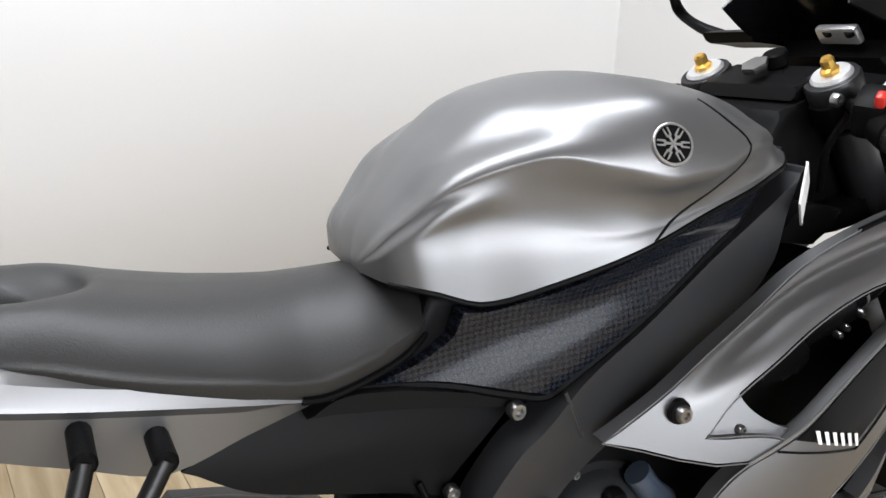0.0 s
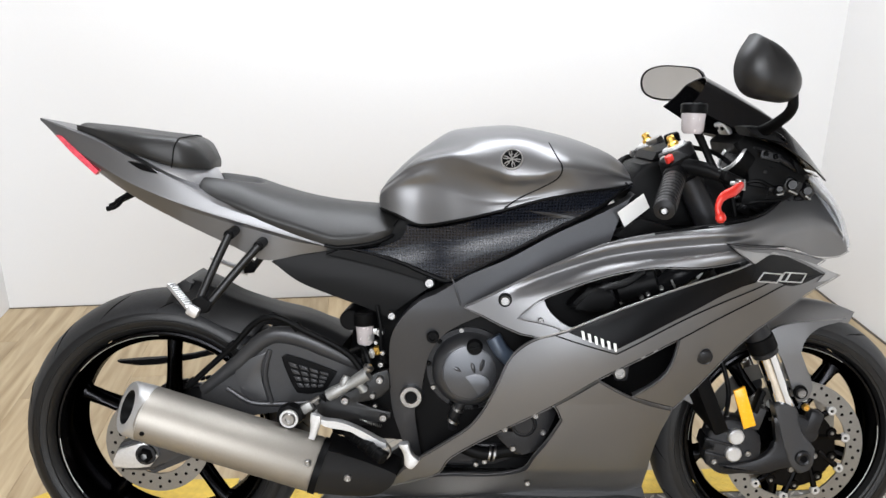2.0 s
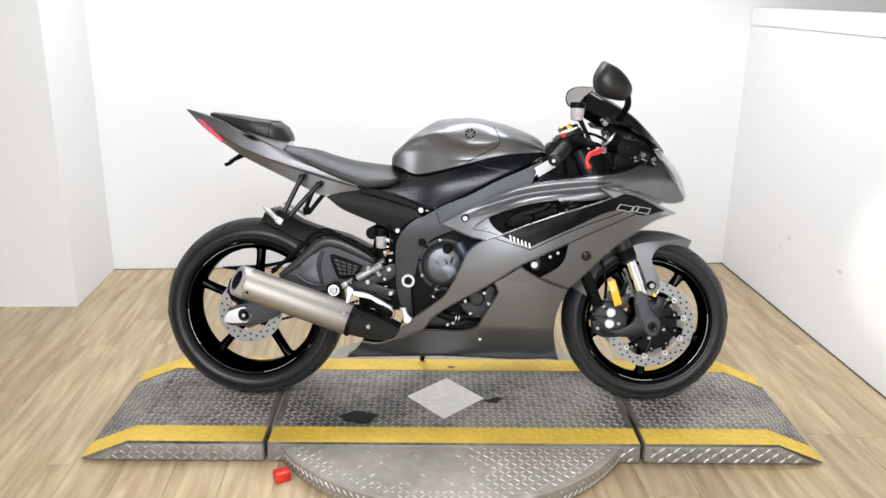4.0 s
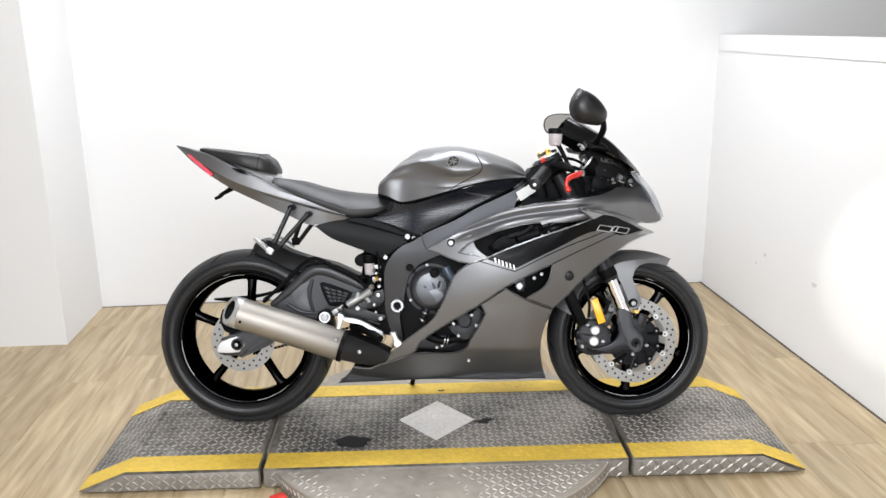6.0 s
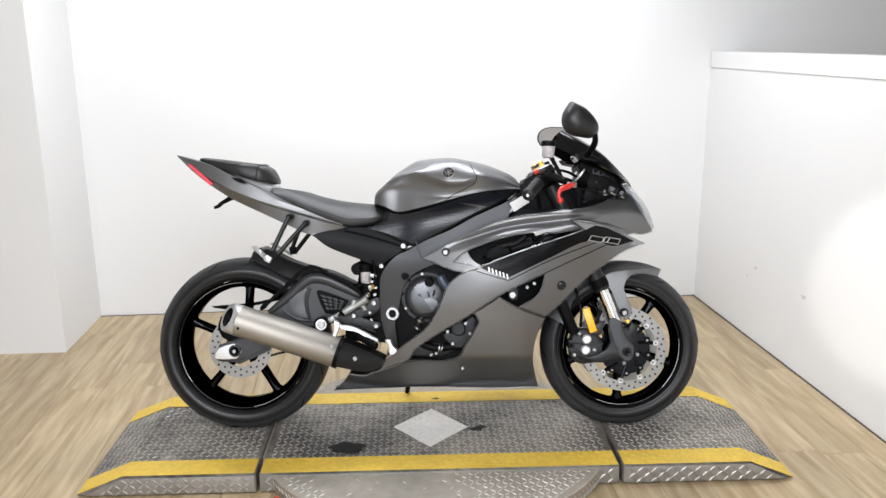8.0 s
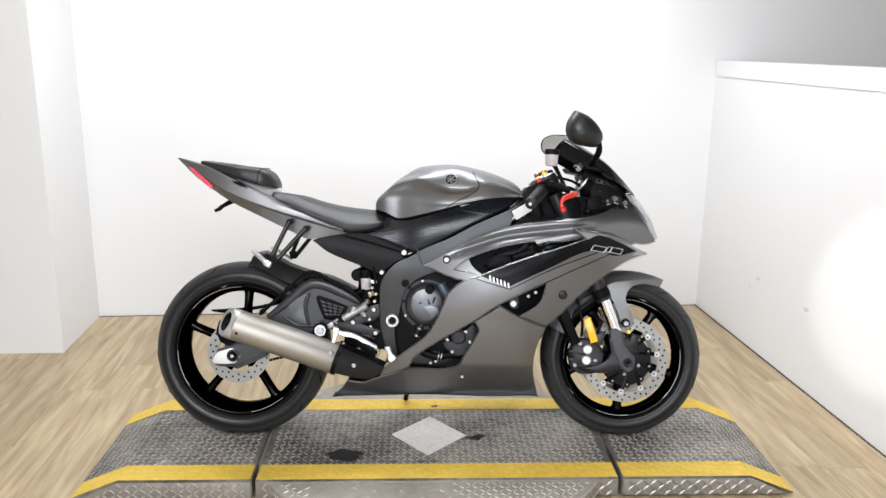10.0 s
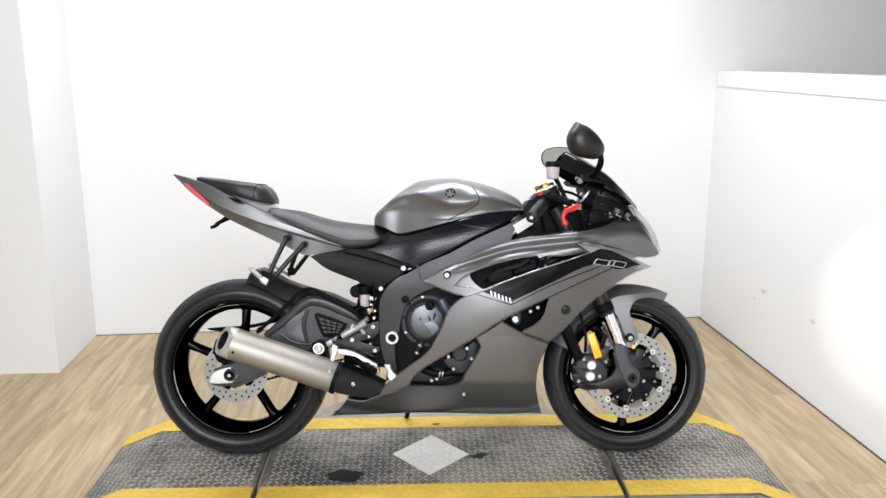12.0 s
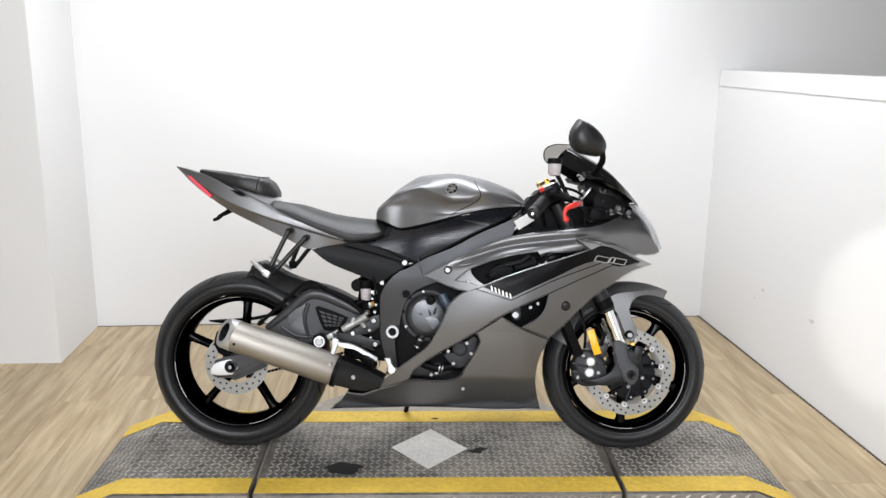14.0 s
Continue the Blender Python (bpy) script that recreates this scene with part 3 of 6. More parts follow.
# outlines in the motorcycle's side plane: metres ahead of mid-wheelbase, metres above the tyres' foot
UPPER_LINE = [(-0.011, 0.652), (0.073, 0.696), (0.169, 0.743), (0.264, 0.78), (0.378, 0.803), (0.493, 0.816), (0.582, 0.829), (0.637, 0.849), (0.672,
    0.874), (0.692, 0.899), (0.714, 0.879), (0.753, 0.83), (0.787, 0.776), (0.808, 0.731), (0.789, 0.722), (0.733, 0.723), (0.629, 0.761), (0.495,
    0.782), (0.535, 0.75), (0.452, 0.736), (0.357, 0.736), (0.263, 0.72), (0.188, 0.696), (0.131, 0.67), (0.096, 0.64), (0.169, 0.628), (0.182,
    0.621), (0.14, 0.605)]
SIDE_LINE = [(0.121, 0.599), (0.184, 0.621), (0.262, 0.652), (0.375, 0.691), (0.489, 0.727), (0.539, 0.746), (0.495, 0.782), (0.629, 0.761), (0.729,
    0.727), (0.7, 0.718), (0.772, 0.690), (0.688, 0.663), (0.627, 0.625), (0.567, 0.585), (0.509, 0.534), (0.461, 0.487), (0.41, 0.445), (0.318,
    0.486), (0.386, 0.531), (0.408, 0.599), (0.346, 0.572), (0.252, 0.526), (0.167, 0.468), (0.07, 0.408), (-0.004, 0.36), (-0.044, 0.328), (-0.066,
    0.292), (-0.122, 0.268), (-0.175, 0.245), (-0.156, 0.281), (-0.108, 0.326), (-0.047, 0.373), (-0.003, 0.408), (0.023, 0.443), (0.053, 0.502),
    (0.082, 0.565)]
BELLY_LINE = [(0.252, 0.522), (0.318, 0.482), (0.408, 0.441), (0.391, 0.4), (0.376, 0.35), (0.371, 0.297), (0.378, 0.241), (0.394, 0.18), (0.26,
    0.174), (0.061, 0.174), (-0.14, 0.169), (-0.365, 0.164), (-0.329, 0.196), (-0.302, 0.219), (-0.24, 0.213), (-0.214, 0.227), (-0.175, 0.243),
    (-0.122, 0.263), (-0.064, 0.288), (0.067, 0.289), (0.11, 0.306), (0.13, 0.342), (0.156, 0.384), (0.182, 0.434), (0.172, 0.458), (0.167, 0.466)]
DECAL_LINE = [(0.191, 0.615), (0.281, 0.587), (0.422, 0.651), (0.563, 0.71), (0.654, 0.705), (0.618, 0.723), (0.572, 0.739), (0.538, 0.738), (0.489,
    0.721), (0.375, 0.684), (0.262, 0.645)]
SPAR_LINE = [(-0.071, 0.679), (-0.008, 0.714), (0.071, 0.746), (0.168, 0.797), (0.265, 0.84), (0.332, 0.874), (0.318, 0.848), (0.301, 0.815), (0.280,
    0.765), (0.187, 0.696), (0.069, 0.608), (0.03, 0.623), (-0.009, 0.608), (-0.049, 0.585), (-0.077, 0.548), (-0.09, 0.502), (-0.098, 0.453), (-0.099, 0.384),
    (-0.085, 0.32), (-0.103, 0.264), (-0.133, 0.284), (-0.155, 0.354), (-0.17, 0.414), (-0.173, 0.463), (-0.172, 0.522), (-0.167, 0.582), (-0.151,
    0.617), (-0.127, 0.646), (-0.097, 0.669)]
SKIRT_LINE = [(-0.245, 0.758), (-0.176, 0.769), (-0.142, 0.785), (-0.13, 0.812), (-0.092, 0.806), (0.065, 0.843), (0.188, 0.876), (0.314, 0.892),
    (0.333, 0.884), (0.265, 0.846), (0.168, 0.799), (0.07, 0.749), (-0.009, 0.711), (-0.045, 0.696), (-0.078, 0.708), (-0.147, 0.734)]
SUBCOVER_LINE = [(-0.418, 0.734), (-0.349, 0.757), (-0.273, 0.76), (-0.082, 0.701), (-0.071, 0.681), (-0.127, 0.646), (-0.151, 0.628), (-0.172, 0.61),
    (-0.221, 0.632), (-0.291, 0.659), (-0.36, 0.689)]
SWING_LINE = [(-0.582, 0.458), (-0.54, 0.485), (-0.415, 0.593), (-0.335, 0.568), (-0.245, 0.528), (-0.215, 0.487), (-0.237, 0.437), (-0.298, 0.417),
    (-0.42, 0.401), (-0.522, 0.387), (-0.666, 0.387), (-0.729, 0.357), (-0.742, 0.295), (-0.691, 0.27), (-0.586, 0.316)]
SWINGPANEL_LINE = [(-0.505, 0.511), (-0.433, 0.54), (-0.445, 0.5), (-0.432, 0.43), (-0.487, 0.444)]
VENT_LINE = [(-0.400, 0.530), (-0.388, 0.536), (-0.340, 0.520), (-0.282, 0.497), (-0.308, 0.456), (-0.345, 0.448), (-0.370, 0.452), (-0.388, 0.490)]
STATOR_LINE = [(0.116, 0.39), (0.155, 0.454), (0.178, 0.425), (0.141, 0.346), (0.096, 0.335), (0.048, 0.386)]
FAIR_FORM = [(-0.011, 0.652, -0.186), (0.07, 0.68, -0.206), (0.21, 0.63, -0.256), (0.25, 0.793, -0.19), (0.81, 0.72, -0.03), (0.74, 0.66, -0.1), (0.5, 0.72, -0.228), (0.513, 0.775, -0.236), (0.5, 0.85, -0.165), (0.7, 0.8, -0.09), (0.1, 0.2, -0.105), (-0.2, 0.17, -0.1), (0.45, 0.2, -0.095), (0.42, 0.45, -0.205), (-0.05, 0.3, -0.17), (0.08, 0.5, -0.235), (0.6, 0.62, -0.17), (0.3, 0.3, -0.165), (0.28, 0.19, -0.095), (0.22, 0.42, -0.226)]

bike = tagged(new("motorcycle"), "matte grey sport motorcycle leaning on its side stand, black wheels", "motorcycle")
bike.matrix_world = pose(0, 0, H, -11.5, 0, 0)
fair = tps(FAIR_FORM)


def fairing(x, z):
    w = max(0.0, min(1.0, (x - 0.32) / 0.28))
    d = max(0.0, 0.73 - z)
    under = 0.24 * w * w * (3 - 2 * w) * d * d / (d + 0.03)
    n = max(0.0, min(1.0, (x - 0.48) / 0.16))
    over = 0.62 * n * n * (3 - 2 * n) * max(0.0, z - 0.785) ** 2 / (max(0.0, z - 0.785) + 0.02)
    return max(-0.262, min(-0.012, fair(x, z) + min(0.035, under) + over))


# wheels: wy is how far their middle plane lies beyond the frame's
def spun(prof, x, z, wy, seg=72):
    return turned(prof, (x, wy, z), (0, -1, 0), seg)


def wheel(name, x, z, R, w, lip, rimw, first, label, wy):
    r = lip
    half = rimw / 2
    rim = []
    for s in (-1, 1):
        rim.append([(r, s * half), (r + 0.004, s * (half - 0.002)), (r + 0.004, s * (half - 0.008)), (r - 0.010, s * (half - 0.018)), (r - 0.012, 0)])
    outer = rim[1] + rim[0][::-1][1:]
    inner = [(r - 0.004, -half + 0.001), (r - 0.014, -half + 0.014), (r - 0.021, -half + 0.028), (r - 0.023, 0), (r - 0.021, half - 0.028), (r - 0.014, half - 0.014), (r - 0.004, half - 0.001)]
    rim_bm = spun(outer + [(r - 0.004, -half + 0.001)] + inner + [(r, half)], x, z, wy)
    hub = spun([(0, 0.055), (0.03, 0.055), (0.036, 0.05), (0.045, 0.03), (0.045, -0.03), (0.036, -0.05), (0.03, -0.055), (0, -0.055)], x, z, wy, 32)
    ob = part(name, rim_bm, BLACKMETAL, bike, label)
    part("hub", hub, BLACKMETAL, ob)
    # silver arcs that paint broken reflections onto the gloss rim lip
    for a0, a1 in ((30, 62), (100, 152), (200, 250), (292, 326)):
        part("rim_stripe", turned([(r - 0.0050, half + 0.0004), (r - 0.0040, half + 0.0011), (r - 0.0032, half + 0.0011)], (x, wy, z), (0, -1, 0), 24, (a0 + first, a1 + first)), CASTGREY, ob, "thin silver arc painted as a reflection on the rim lip")
    for k in range(5):
        a = radians(first + 72 * k)
        d, t = Vector((math.cos(a), 0, math.sin(a))), Vector((-math.sin(a), 0, math.cos(a)))
        rows = []
        for s in (0.03, 0.06, 0.11, 0.16, r - 0.032, r - 0.016):
            u = (s - 0.03) / (r - 0.055)
            ww = 0.023 - 0.008 * math.sin(min(u, 1) * math.pi * 0.75) + (0.013 if s > r - 0.03 else 0)
            dd = 0.034 - 0.012 * u
            rows.append([Vector((x, wy, z)) + d * s + t * (ww * math.cos(q) * (1 if abs(math.cos(q)) < 0.9 else 0.96)) + Vector((0, dd * math.sin(q), 0)) for q in [2 * math.pi * j / 12 for j in range(12)]])
        part("spoke", grid(rows, True), BLACKMETAL, ob)
    # tyre
    hw = w / 2
    pr = []
    for k in range(25):
        a = math.pi * (k / 24 - 0.5)
        y = hw * math.sin(a)
        pr.append((R - (R - lip) * 0.62 * (1 - math.cos(a)) ** 1.05, y))
    bead = [(lip + 0.006, half - 0.004), (lip + 0.012, half + 0.006), (lip + 0.02, hw * 0.93)]
    prof = [(q, -y) for q, y in bead] + pr + bead[::-1]
    ty = part("tyre", spun(prof, x, z, wy, 96), RUBBER, ob, "worn black road tyre")
    band = []
    for k in range(33):
        a = radians(71) * (k / 16 - 1)
        band.append((R + 0.0007 - (R - lip) * 0.62 * (1 - math.cos(a)) ** 1.05, (hw + 0.0007) * math.sin(a)))
    part("tread_band", spun(band, x, z, wy, 96), TREAD, ty, "dusty grey tread of the tyre")
    for rr, yy in ((lip + 0.40 * (R - lip), hw + 0.0004), (lip + 0.24 * (R - lip), hw * 0.945)):
        for sd in (1, -1):
            part("sidewall_ring", turned([(rr - 0.0016, -0.001), (rr - 0.0008, 0.0008), (rr + 0.0008, 0.0008), (rr + 0.0016, -0.001)], (x, wy - yy * sd, z), (0, -sd, 0), 72), RUBBER, ty)
    # sipes cut in the shoulder, seen as dark slits
    for k in range(14):
        for s in (-1, 1):
            a0 = 2 * math.pi * (k + (0.5 if s > 0 else 0)) / 14
            pts = []
            for j in range(6):
                u = j / 5
                ang = math.pi * (0.09 + 0.27 * u)
                rr = R - (R - lip) * 0.62 * (1 - math.cos(ang)) ** 1.05
                aa = a0 + 0.16 * u + 0.05 * u * u
                pts.append(Vector((x + rr * math.cos(aa), wy + s * hw * math.sin(ang), z + rr * math.sin(aa))))
            part("tread_groove", tube(pts, [0.0012, 0.0026, 0.001], 6, 2), PLASTIC, ty)
    return ob


def rotor(name, x, z, y, R, inner, parent, holes, label, carrier):
    prof = [(inner, -0.0025), (R, -0.0025), (R, 0.0025), (inner, 0.0025), (inner, -0.0025)]
    d = part(name, turned(prof, (x, -y, z), (0, -1, 0), 96), DISC, parent, label)
    for ring, count, off in holes:
        for k in range(count):
            a = 2 * math.pi * (k + off) / count
            part("vent_hole", turned([(0, 0.0029), (0.0036, 0.0029), (0.004, 0.0022)], (x + ring * math.cos(a), -y, z + ring * math.sin(a)), (0, -1, 0), 8), PLASTIC, d)
    if carrier:
        for k in range(10):
            a = 2 * math.pi * (k + 0.3) / 10
            p = (x + (inner - 0.002) * math.cos(a), -y - 0.001, z + (inner - 0.002) * math.sin(a))
            part("bobbin", turned([(0.0035, 0.005), (0.0045, 0.0062), (0.0085, 0.0062), (0.0102, 0.004), (0.0102, -0.004)], p, (0, -1, 0), 14), ALU, d)
            q = (x + 0.055 * math.cos(a + 0.28), -y, z + 0.055 * math.sin(a + 0.28))
            part("carrier_arm", rod(q, (p[0], -y, p[2]), 0.007, 8), BLACKMETAL, d)
        part("carrier", turned([(0.03, 0.004), (0.092, 0.004), (0.092, -0.004), (0.03, -0.004)], (x, -y, z), (0, -1, 0), 40), BLACKMETAL, d)
        for k in range(10):
            a = 2 * math.pi * (k + 0.62) / 10
            part("carrier_pad", turned([(0.0, 0.007), (0.010, 0.007), (0.0125, 0.003), (0.0125, -0.003)], (x + 0.088 * math.cos(a), -y, z + 0.088 * math.sin(a)), (0, -1, 0), 12), BLACKMETAL, d)
            part("rivet", bolt(x + 0.088 * math.cos(a), -y - 0.007, z + 0.088 * math.sin(a), 0.004, -1, 0.003), STEEL, d)
        for k in range(5):
            a = 2 * math.pi * (k + 0.7) / 5
            part("bolt", bolt(x + 0.05 * math.cos(a), -y - 0.004, z + 0.05 * math.sin(a), 0.007), STEEL, d)
    return d


RW, FW = (-0.697, 0.319), (0.695, 0.296)
rear = wheel("rear_wheel", RW[0], RW[1], 0.317, 0.180, 0.233, 0.145, 86, "black five-spoke rear wheel", 0.022)
front = wheel("front_wheel", FW[0], FW[1], 0.296, 0.117, 0.219, 0.092, 52, "black five-spoke front wheel", 0.032)
rotor("brake_disc", RW[0], RW[1], 0.085, 0.112, 0.072, rear, [(0.092, 14, 0), (0.102, 14, 0.5), (0.082, 14, 0.5)], "drilled steel rear brake disc", False)
for s in (1, -1):
    rotor("brake_disc", FW[0], FW[1], 0.066 * s, 0.153, 0.117, front, [(0.127, 20, 0), (0.136, 20, 0.4), (0.145, 20, 0.8)] if s > 0 else [], "drilled steel front brake disc", s > 0)

# tank
TX = [-0.199, -0.190, -0.160, -0.10, -0.03, 0.07, 0.17, 0.26, 0.315, 0.338]
TZT = [0.853, 0.880, 0.914, 0.962, 0.999, 1.006, 0.989, 0.959, 0.928, 0.896]
TZB = [0.840, 0.841, 0.834, 0.811, 0.823, 0.848, 0.873, 0.884, 0.886, 0.888]
TW = [0.030, 0.080, 0.110, 0.128, 0.155, 0.184, 0.188, 0.165, 0.118, 0.075]
# the knee hollow: how far up the side its lower edge runs, and its width there
THOLLOW = [0.62, 0.64, 0.68, 0.66, 0.46, 0.22, 0.14, 0.14, 0.14, 0.14]
TBULGE = [0.029, 0.078, 0.104, 0.116, 0.142, 0.178, 0.186, 0.164, 0.117, 0.074]
# the ridge that wraps the sides and dips below the badge, and the crease above it
RX = [-0.199, -0.19, -0.16, -0.12, -0.06, -0.03, 0.03, 0.088, 0.135, 0.18, 0.26, 0.338]
RZ = [0.850, 0.873, 0.900, 0.926, 0.942, 0.946, 0.931, 0.916, 0.917, 0.927, 0.914, 0.892]
RWIDE = [0.026, 0.066, 0.089, 0.112, 0.139, 0.155, 0.185, 0.207, 0.210, 0.203, 0.155, 0.068]
RSCOOP = [0.0285, 0.077, 0.102, 0.117, 0.133, 0.145, 0.168, 0.187, 0.193, 0.192, 0.157, 0.071]
CX = [-0.199, -0.19, -0.16, -0.103, -0.03, 0.02, 0.09, 0.165, 0.26, 0.338]
CZ = [0.850, 0.869, 0.899, 0.949, 0.970, 0.978, 0.979, 0.964, 0.935, 0.894]
CWIDE = [0.018, 0.044, 0.058, 0.074, 0.110, 0.140, 0.168, 0.166, 0.120, 0.056]


def smooth_at(xs, ys, x):
    """A smooth curve through (xs, ys)."""
    i = max(0, min(len(xs) - 2, int(np.searchsorted(xs, x)) - 1))
    def slope(k):
        if k in (0, len(xs) - 1):
            j = min(k, len(xs) - 2)
            return (ys[j + 1] - ys[j]) / (xs[j + 1] - xs[j])
        a, b = (ys[k] - ys[k - 1]) / (xs[k] - xs[k - 1]), (ys[k + 1] - ys[k]) / (xs[k + 1] - xs[k])
        return 0 if a * b <= 0 else 2 * a * b / (a + b)
    L = xs[i + 1] - xs[i]
    s = max(0, min(1, (x - xs[i]) / L))
    return (2*s**3 - 3*s**2 + 1) * ys[i] + (s**3 - 2*s**2 + s) * L * slope(i) + (-2*s**3 + 3*s**2) * ys[i + 1] + (s**3 - s**2) * L * slope(i + 1)


def tank_section(x):
    zt, zb = smooth_at(TX, TZT, x), smooth_at(TX, TZB, x)
    zr, zc = smooth_at(RX, RZ, x), smooth_at(CX, CZ, x)
    zr = max(zb + 0.004, min(zr, zt - 0.004))
    zc = max(zr + 0.002, min(zc, zt - 0.001))
    wr, wc = smooth_at(RX, RWIDE, x), smooth_at(CX, CWIDE, x)
    h, g = zr - zb, zc - zr
    near = min(0.0032, h * 0.08, g * 0.15)
    f, wb, wv = (smooth_at(TX, q, x) for q in (THOLLOW, TW, TBULGE))
    return [(wb, zb), (wb + 0.45 * (wv - wb), zb + 0.55 * f * h), (wv, zb + f * h), (smooth_at(RX, RSCOOP, x), zb + (0.5 + 0.5 * f) * h),
            (wr - near * 0.8, zr - near * 1.3), (wr - near * 0.6, zr + near), (wc, zc), (wc * 0.66, zc + 0.66 * (zt - zc)), (0, zt)]


def tank_half(x, n=5):
    pts = tank_section(x)
    ext = pts + [(-pts[-2][0], pts[-2][1])]
    s = spline([(a, b) for a, b in ext], n, False, 170)
    return s[:(len(pts) - 1) * n + 1]


def tank_y(x, z):
    s = tank_half(x)
    for a, b in zip(s, s[1:]):
        if a.y <= z <= b.y:
            k = (z - a.y) / max(1e-6, b.y - a.y)
            return -(a.x + (b.x - a.x) * k)
    return -s[0].x if z < s[0].y else 0.0


rows = []
for k in range(101):
    u = k / 100
    x = -0.199 + 0.537 * (u + 0.06 * math.sin(2 * math.pi * u) * -1)
    h = tank_half(x)
    rows.append([(x, -p.x, p.y) for p in h] + [(x, p.x, p.y) for p in h[::-1][1:]])
rows.insert(0, [(-0.1985, y * 0.97, 0.838) for x, y, z in rows[0]])
tank = part("fuel_tank", grid(rows), PAINT, bike, "matte grey sculpted fuel tank", 60)
SEAM_LINE = [(0.156, 0.974), (0.168, 0.952), (0.179, 0.930), (0.174, 0.912), (0.145, 0.893), (0.101, 0.871), (0.079, 0.857), (0.068, 0.849)]
part("seam", tube([(x, tank_y(x, z) + 0.0006, z) for x, z in [(p.x, p.y) for p in spline(SEAM_LINE, 4, False, 80)]], 0.0017, 8, 1), PLASTIC, tank, "dark panel gap")
low = [(x, tank_y(x, smooth_at(TX, TZB, x) + 0.002), smooth_at(TX, TZB, x) - 0.001) for x in np.linspace(-0.188, 0.33, 40)]
part("bottom_seal", tube(low, 0.003, 8, 1), PLASTIC, tank, "black rubber edge seal")
part("bottom_seal", tube([(x, -y, z) for x, y, z in low], 0.003, 8, 1), PLASTIC, tank)
# round badge
ez, ex = 0.946, 0.083
pa, pb, pc, pd = (Vector((x, tank_y(x, z), z)) for x, z in ((ex - 0.02, ez), (ex + 0.02, ez), (ex, ez - 0.015), (ex, ez + 0.015)))
nrm = (pb - pa).cross(pd - pc).normalized()
nrm = nrm if nrm.y < 0 else -nrm
pa = Vector((ex, tank_y(ex, ez), ez)) + nrm * 0.0004
for s in (1, -1):
    n2, c2 = Vector((nrm.x, nrm.y * s, nrm.z)), Vector((pa.x, pa.y * s, pa.z))
    bd = part("badge", turned([(0, 0.0012), (0.019, 0.0012), (0.0192, -0.006)], c2, n2, 32), GLOSS, bike, "round silver and black badge")
    part("badge_ring", turned([(0.0190, 0.001), (0.0193, 0.0020), (0.0208, 0.0020), (0.0216, 0.0014), (0.0220, -0.008)], c2, n2, 36), BADGE, bd)
    u = n2.cross(Vector((1, 0, 0))).normalized()
    w = n2.cross(u)
    for k in range(6):
        a = math.pi * k / 3 + 0.2
        q, r = u * math.cos(a) + w * math.sin(a), u * -math.sin(a) + w * math.cos(a)
        bm = bmesh.new()
        bm.faces.new([bm.verts.new(c2 + q * d + r * e + n2 * 0.0021) for d, e in ((0.0, -0.0011), (0.0075, -0.0013), (0.0085, -0.0032), (0.0170, -0.0032), (0.0175, -0.0018), (0.0098, -0.0012), (0.0098, 0.0012), (0.0175, 0.0018), (0.0170, 0.0032), (0.0085, 0.0032), (0.0075, 0.0013), (0.0, 0.0011))])
        ext = bmesh.ops.extrude_face_region(bm, geom=bm.faces[:])
        for v in ext["geom"]:
            if isinstance(v, bmesh.types.BMVert):
                v.co -= n2 * 0.0012
        part("badge_bar", bm, BADGE, bd)

# panels under the tank
def skirt_y(x, z):
    """Narrow and upright at the knee, leaning outwards to the tank's edge ahead of it, hollow between."""
    b = smooth_at([-0.26, -0.13, 0.0, 0.1, 0.2, 0.34], [-0.118, -0.128, -0.146, -0.156, -0.160, -0.114], x)
    b -= smooth_at([-0.26, -0.1, 0.06, 0.2, 0.34], [0.0, 0.04, 0.36, 0.36, 0.1], x) * (z - max(0.718 + 0.497 * x, 0.682 - 0.31 * x))
    return b + smooth_at([-0.26, -0.1, 0.05, 0.34], [0.008, 0.012, 0.022, 0.015], x) * math.exp(-((z - (0.792 + 0.22 * x)) / 0.034) ** 2)


pair("tank_skirt", panel(SKIRT_LINE, skirt_y, 0.02, 0.02), CARBON, bike, "carbon-look dark panel below the tank")
facet = [(0.087, 0.847), (0.187, 0.873), (0.314, 0.888), (0.264, 0.848), (0.205, 0.822)]


def facet_y(x, z):
    """Above a crease this corner leans back in under the tank."""
    d = max(0.0, z - 0.845 + 0.14 * (x - 0.087))
    return skirt_y(x, z - d) - 0.0035 + 0.62 * d


pair("skirt_facet", panel(facet, facet_y, 0.006, 0.010), DARKPANEL, bike, "smooth dark corner panel")
gap_line = [(0.318, 0.888), (0.262, 0.846), (0.165, 0.800), (0.068, 0.750), (-0.010, 0.711), (-0.046, 0.696), (-0.080, 0.706), (-0.148, 0.733), (-0.246, 0.758)]
pair("panel_seal", tube([(p.x, skirt_y(p.x, p.y) + 0.004, p.y) for p in spline(gap_line, 5, False, 60)], 0.0058, 8, 1), PLASTIC, bike, "black gap below the tank panel")


def spar_y(x, z):
    return -0.150 - 0.022 * math.exp(-((x + 0.13) / 0.12) ** 2) + 0.05 * max(0, x - 0.15) + 0.22 * max(0, 0.65 - z) ** 2 / (max(0, 0.65 - z) + 0.06)


pair("frame_spar", panel(SPAR_LINE, spar_y, 0.05, 0.025, 0.005), FRAMEG, bike, "cast grey frame spar")
pair("subframe_cover", panel(SUBCOVER_LINE, lambda x, z: -0.118 + 0.05 * max(0, 0.70 - z) + 0.0030 * math.log1p(math.exp(min(40.0, (z - 0.735 + 0.25 * (x + 0.418)) / 0.010))), 0.03, 0.012, 0.003), COVERG, bike, "charcoal subframe side cover")
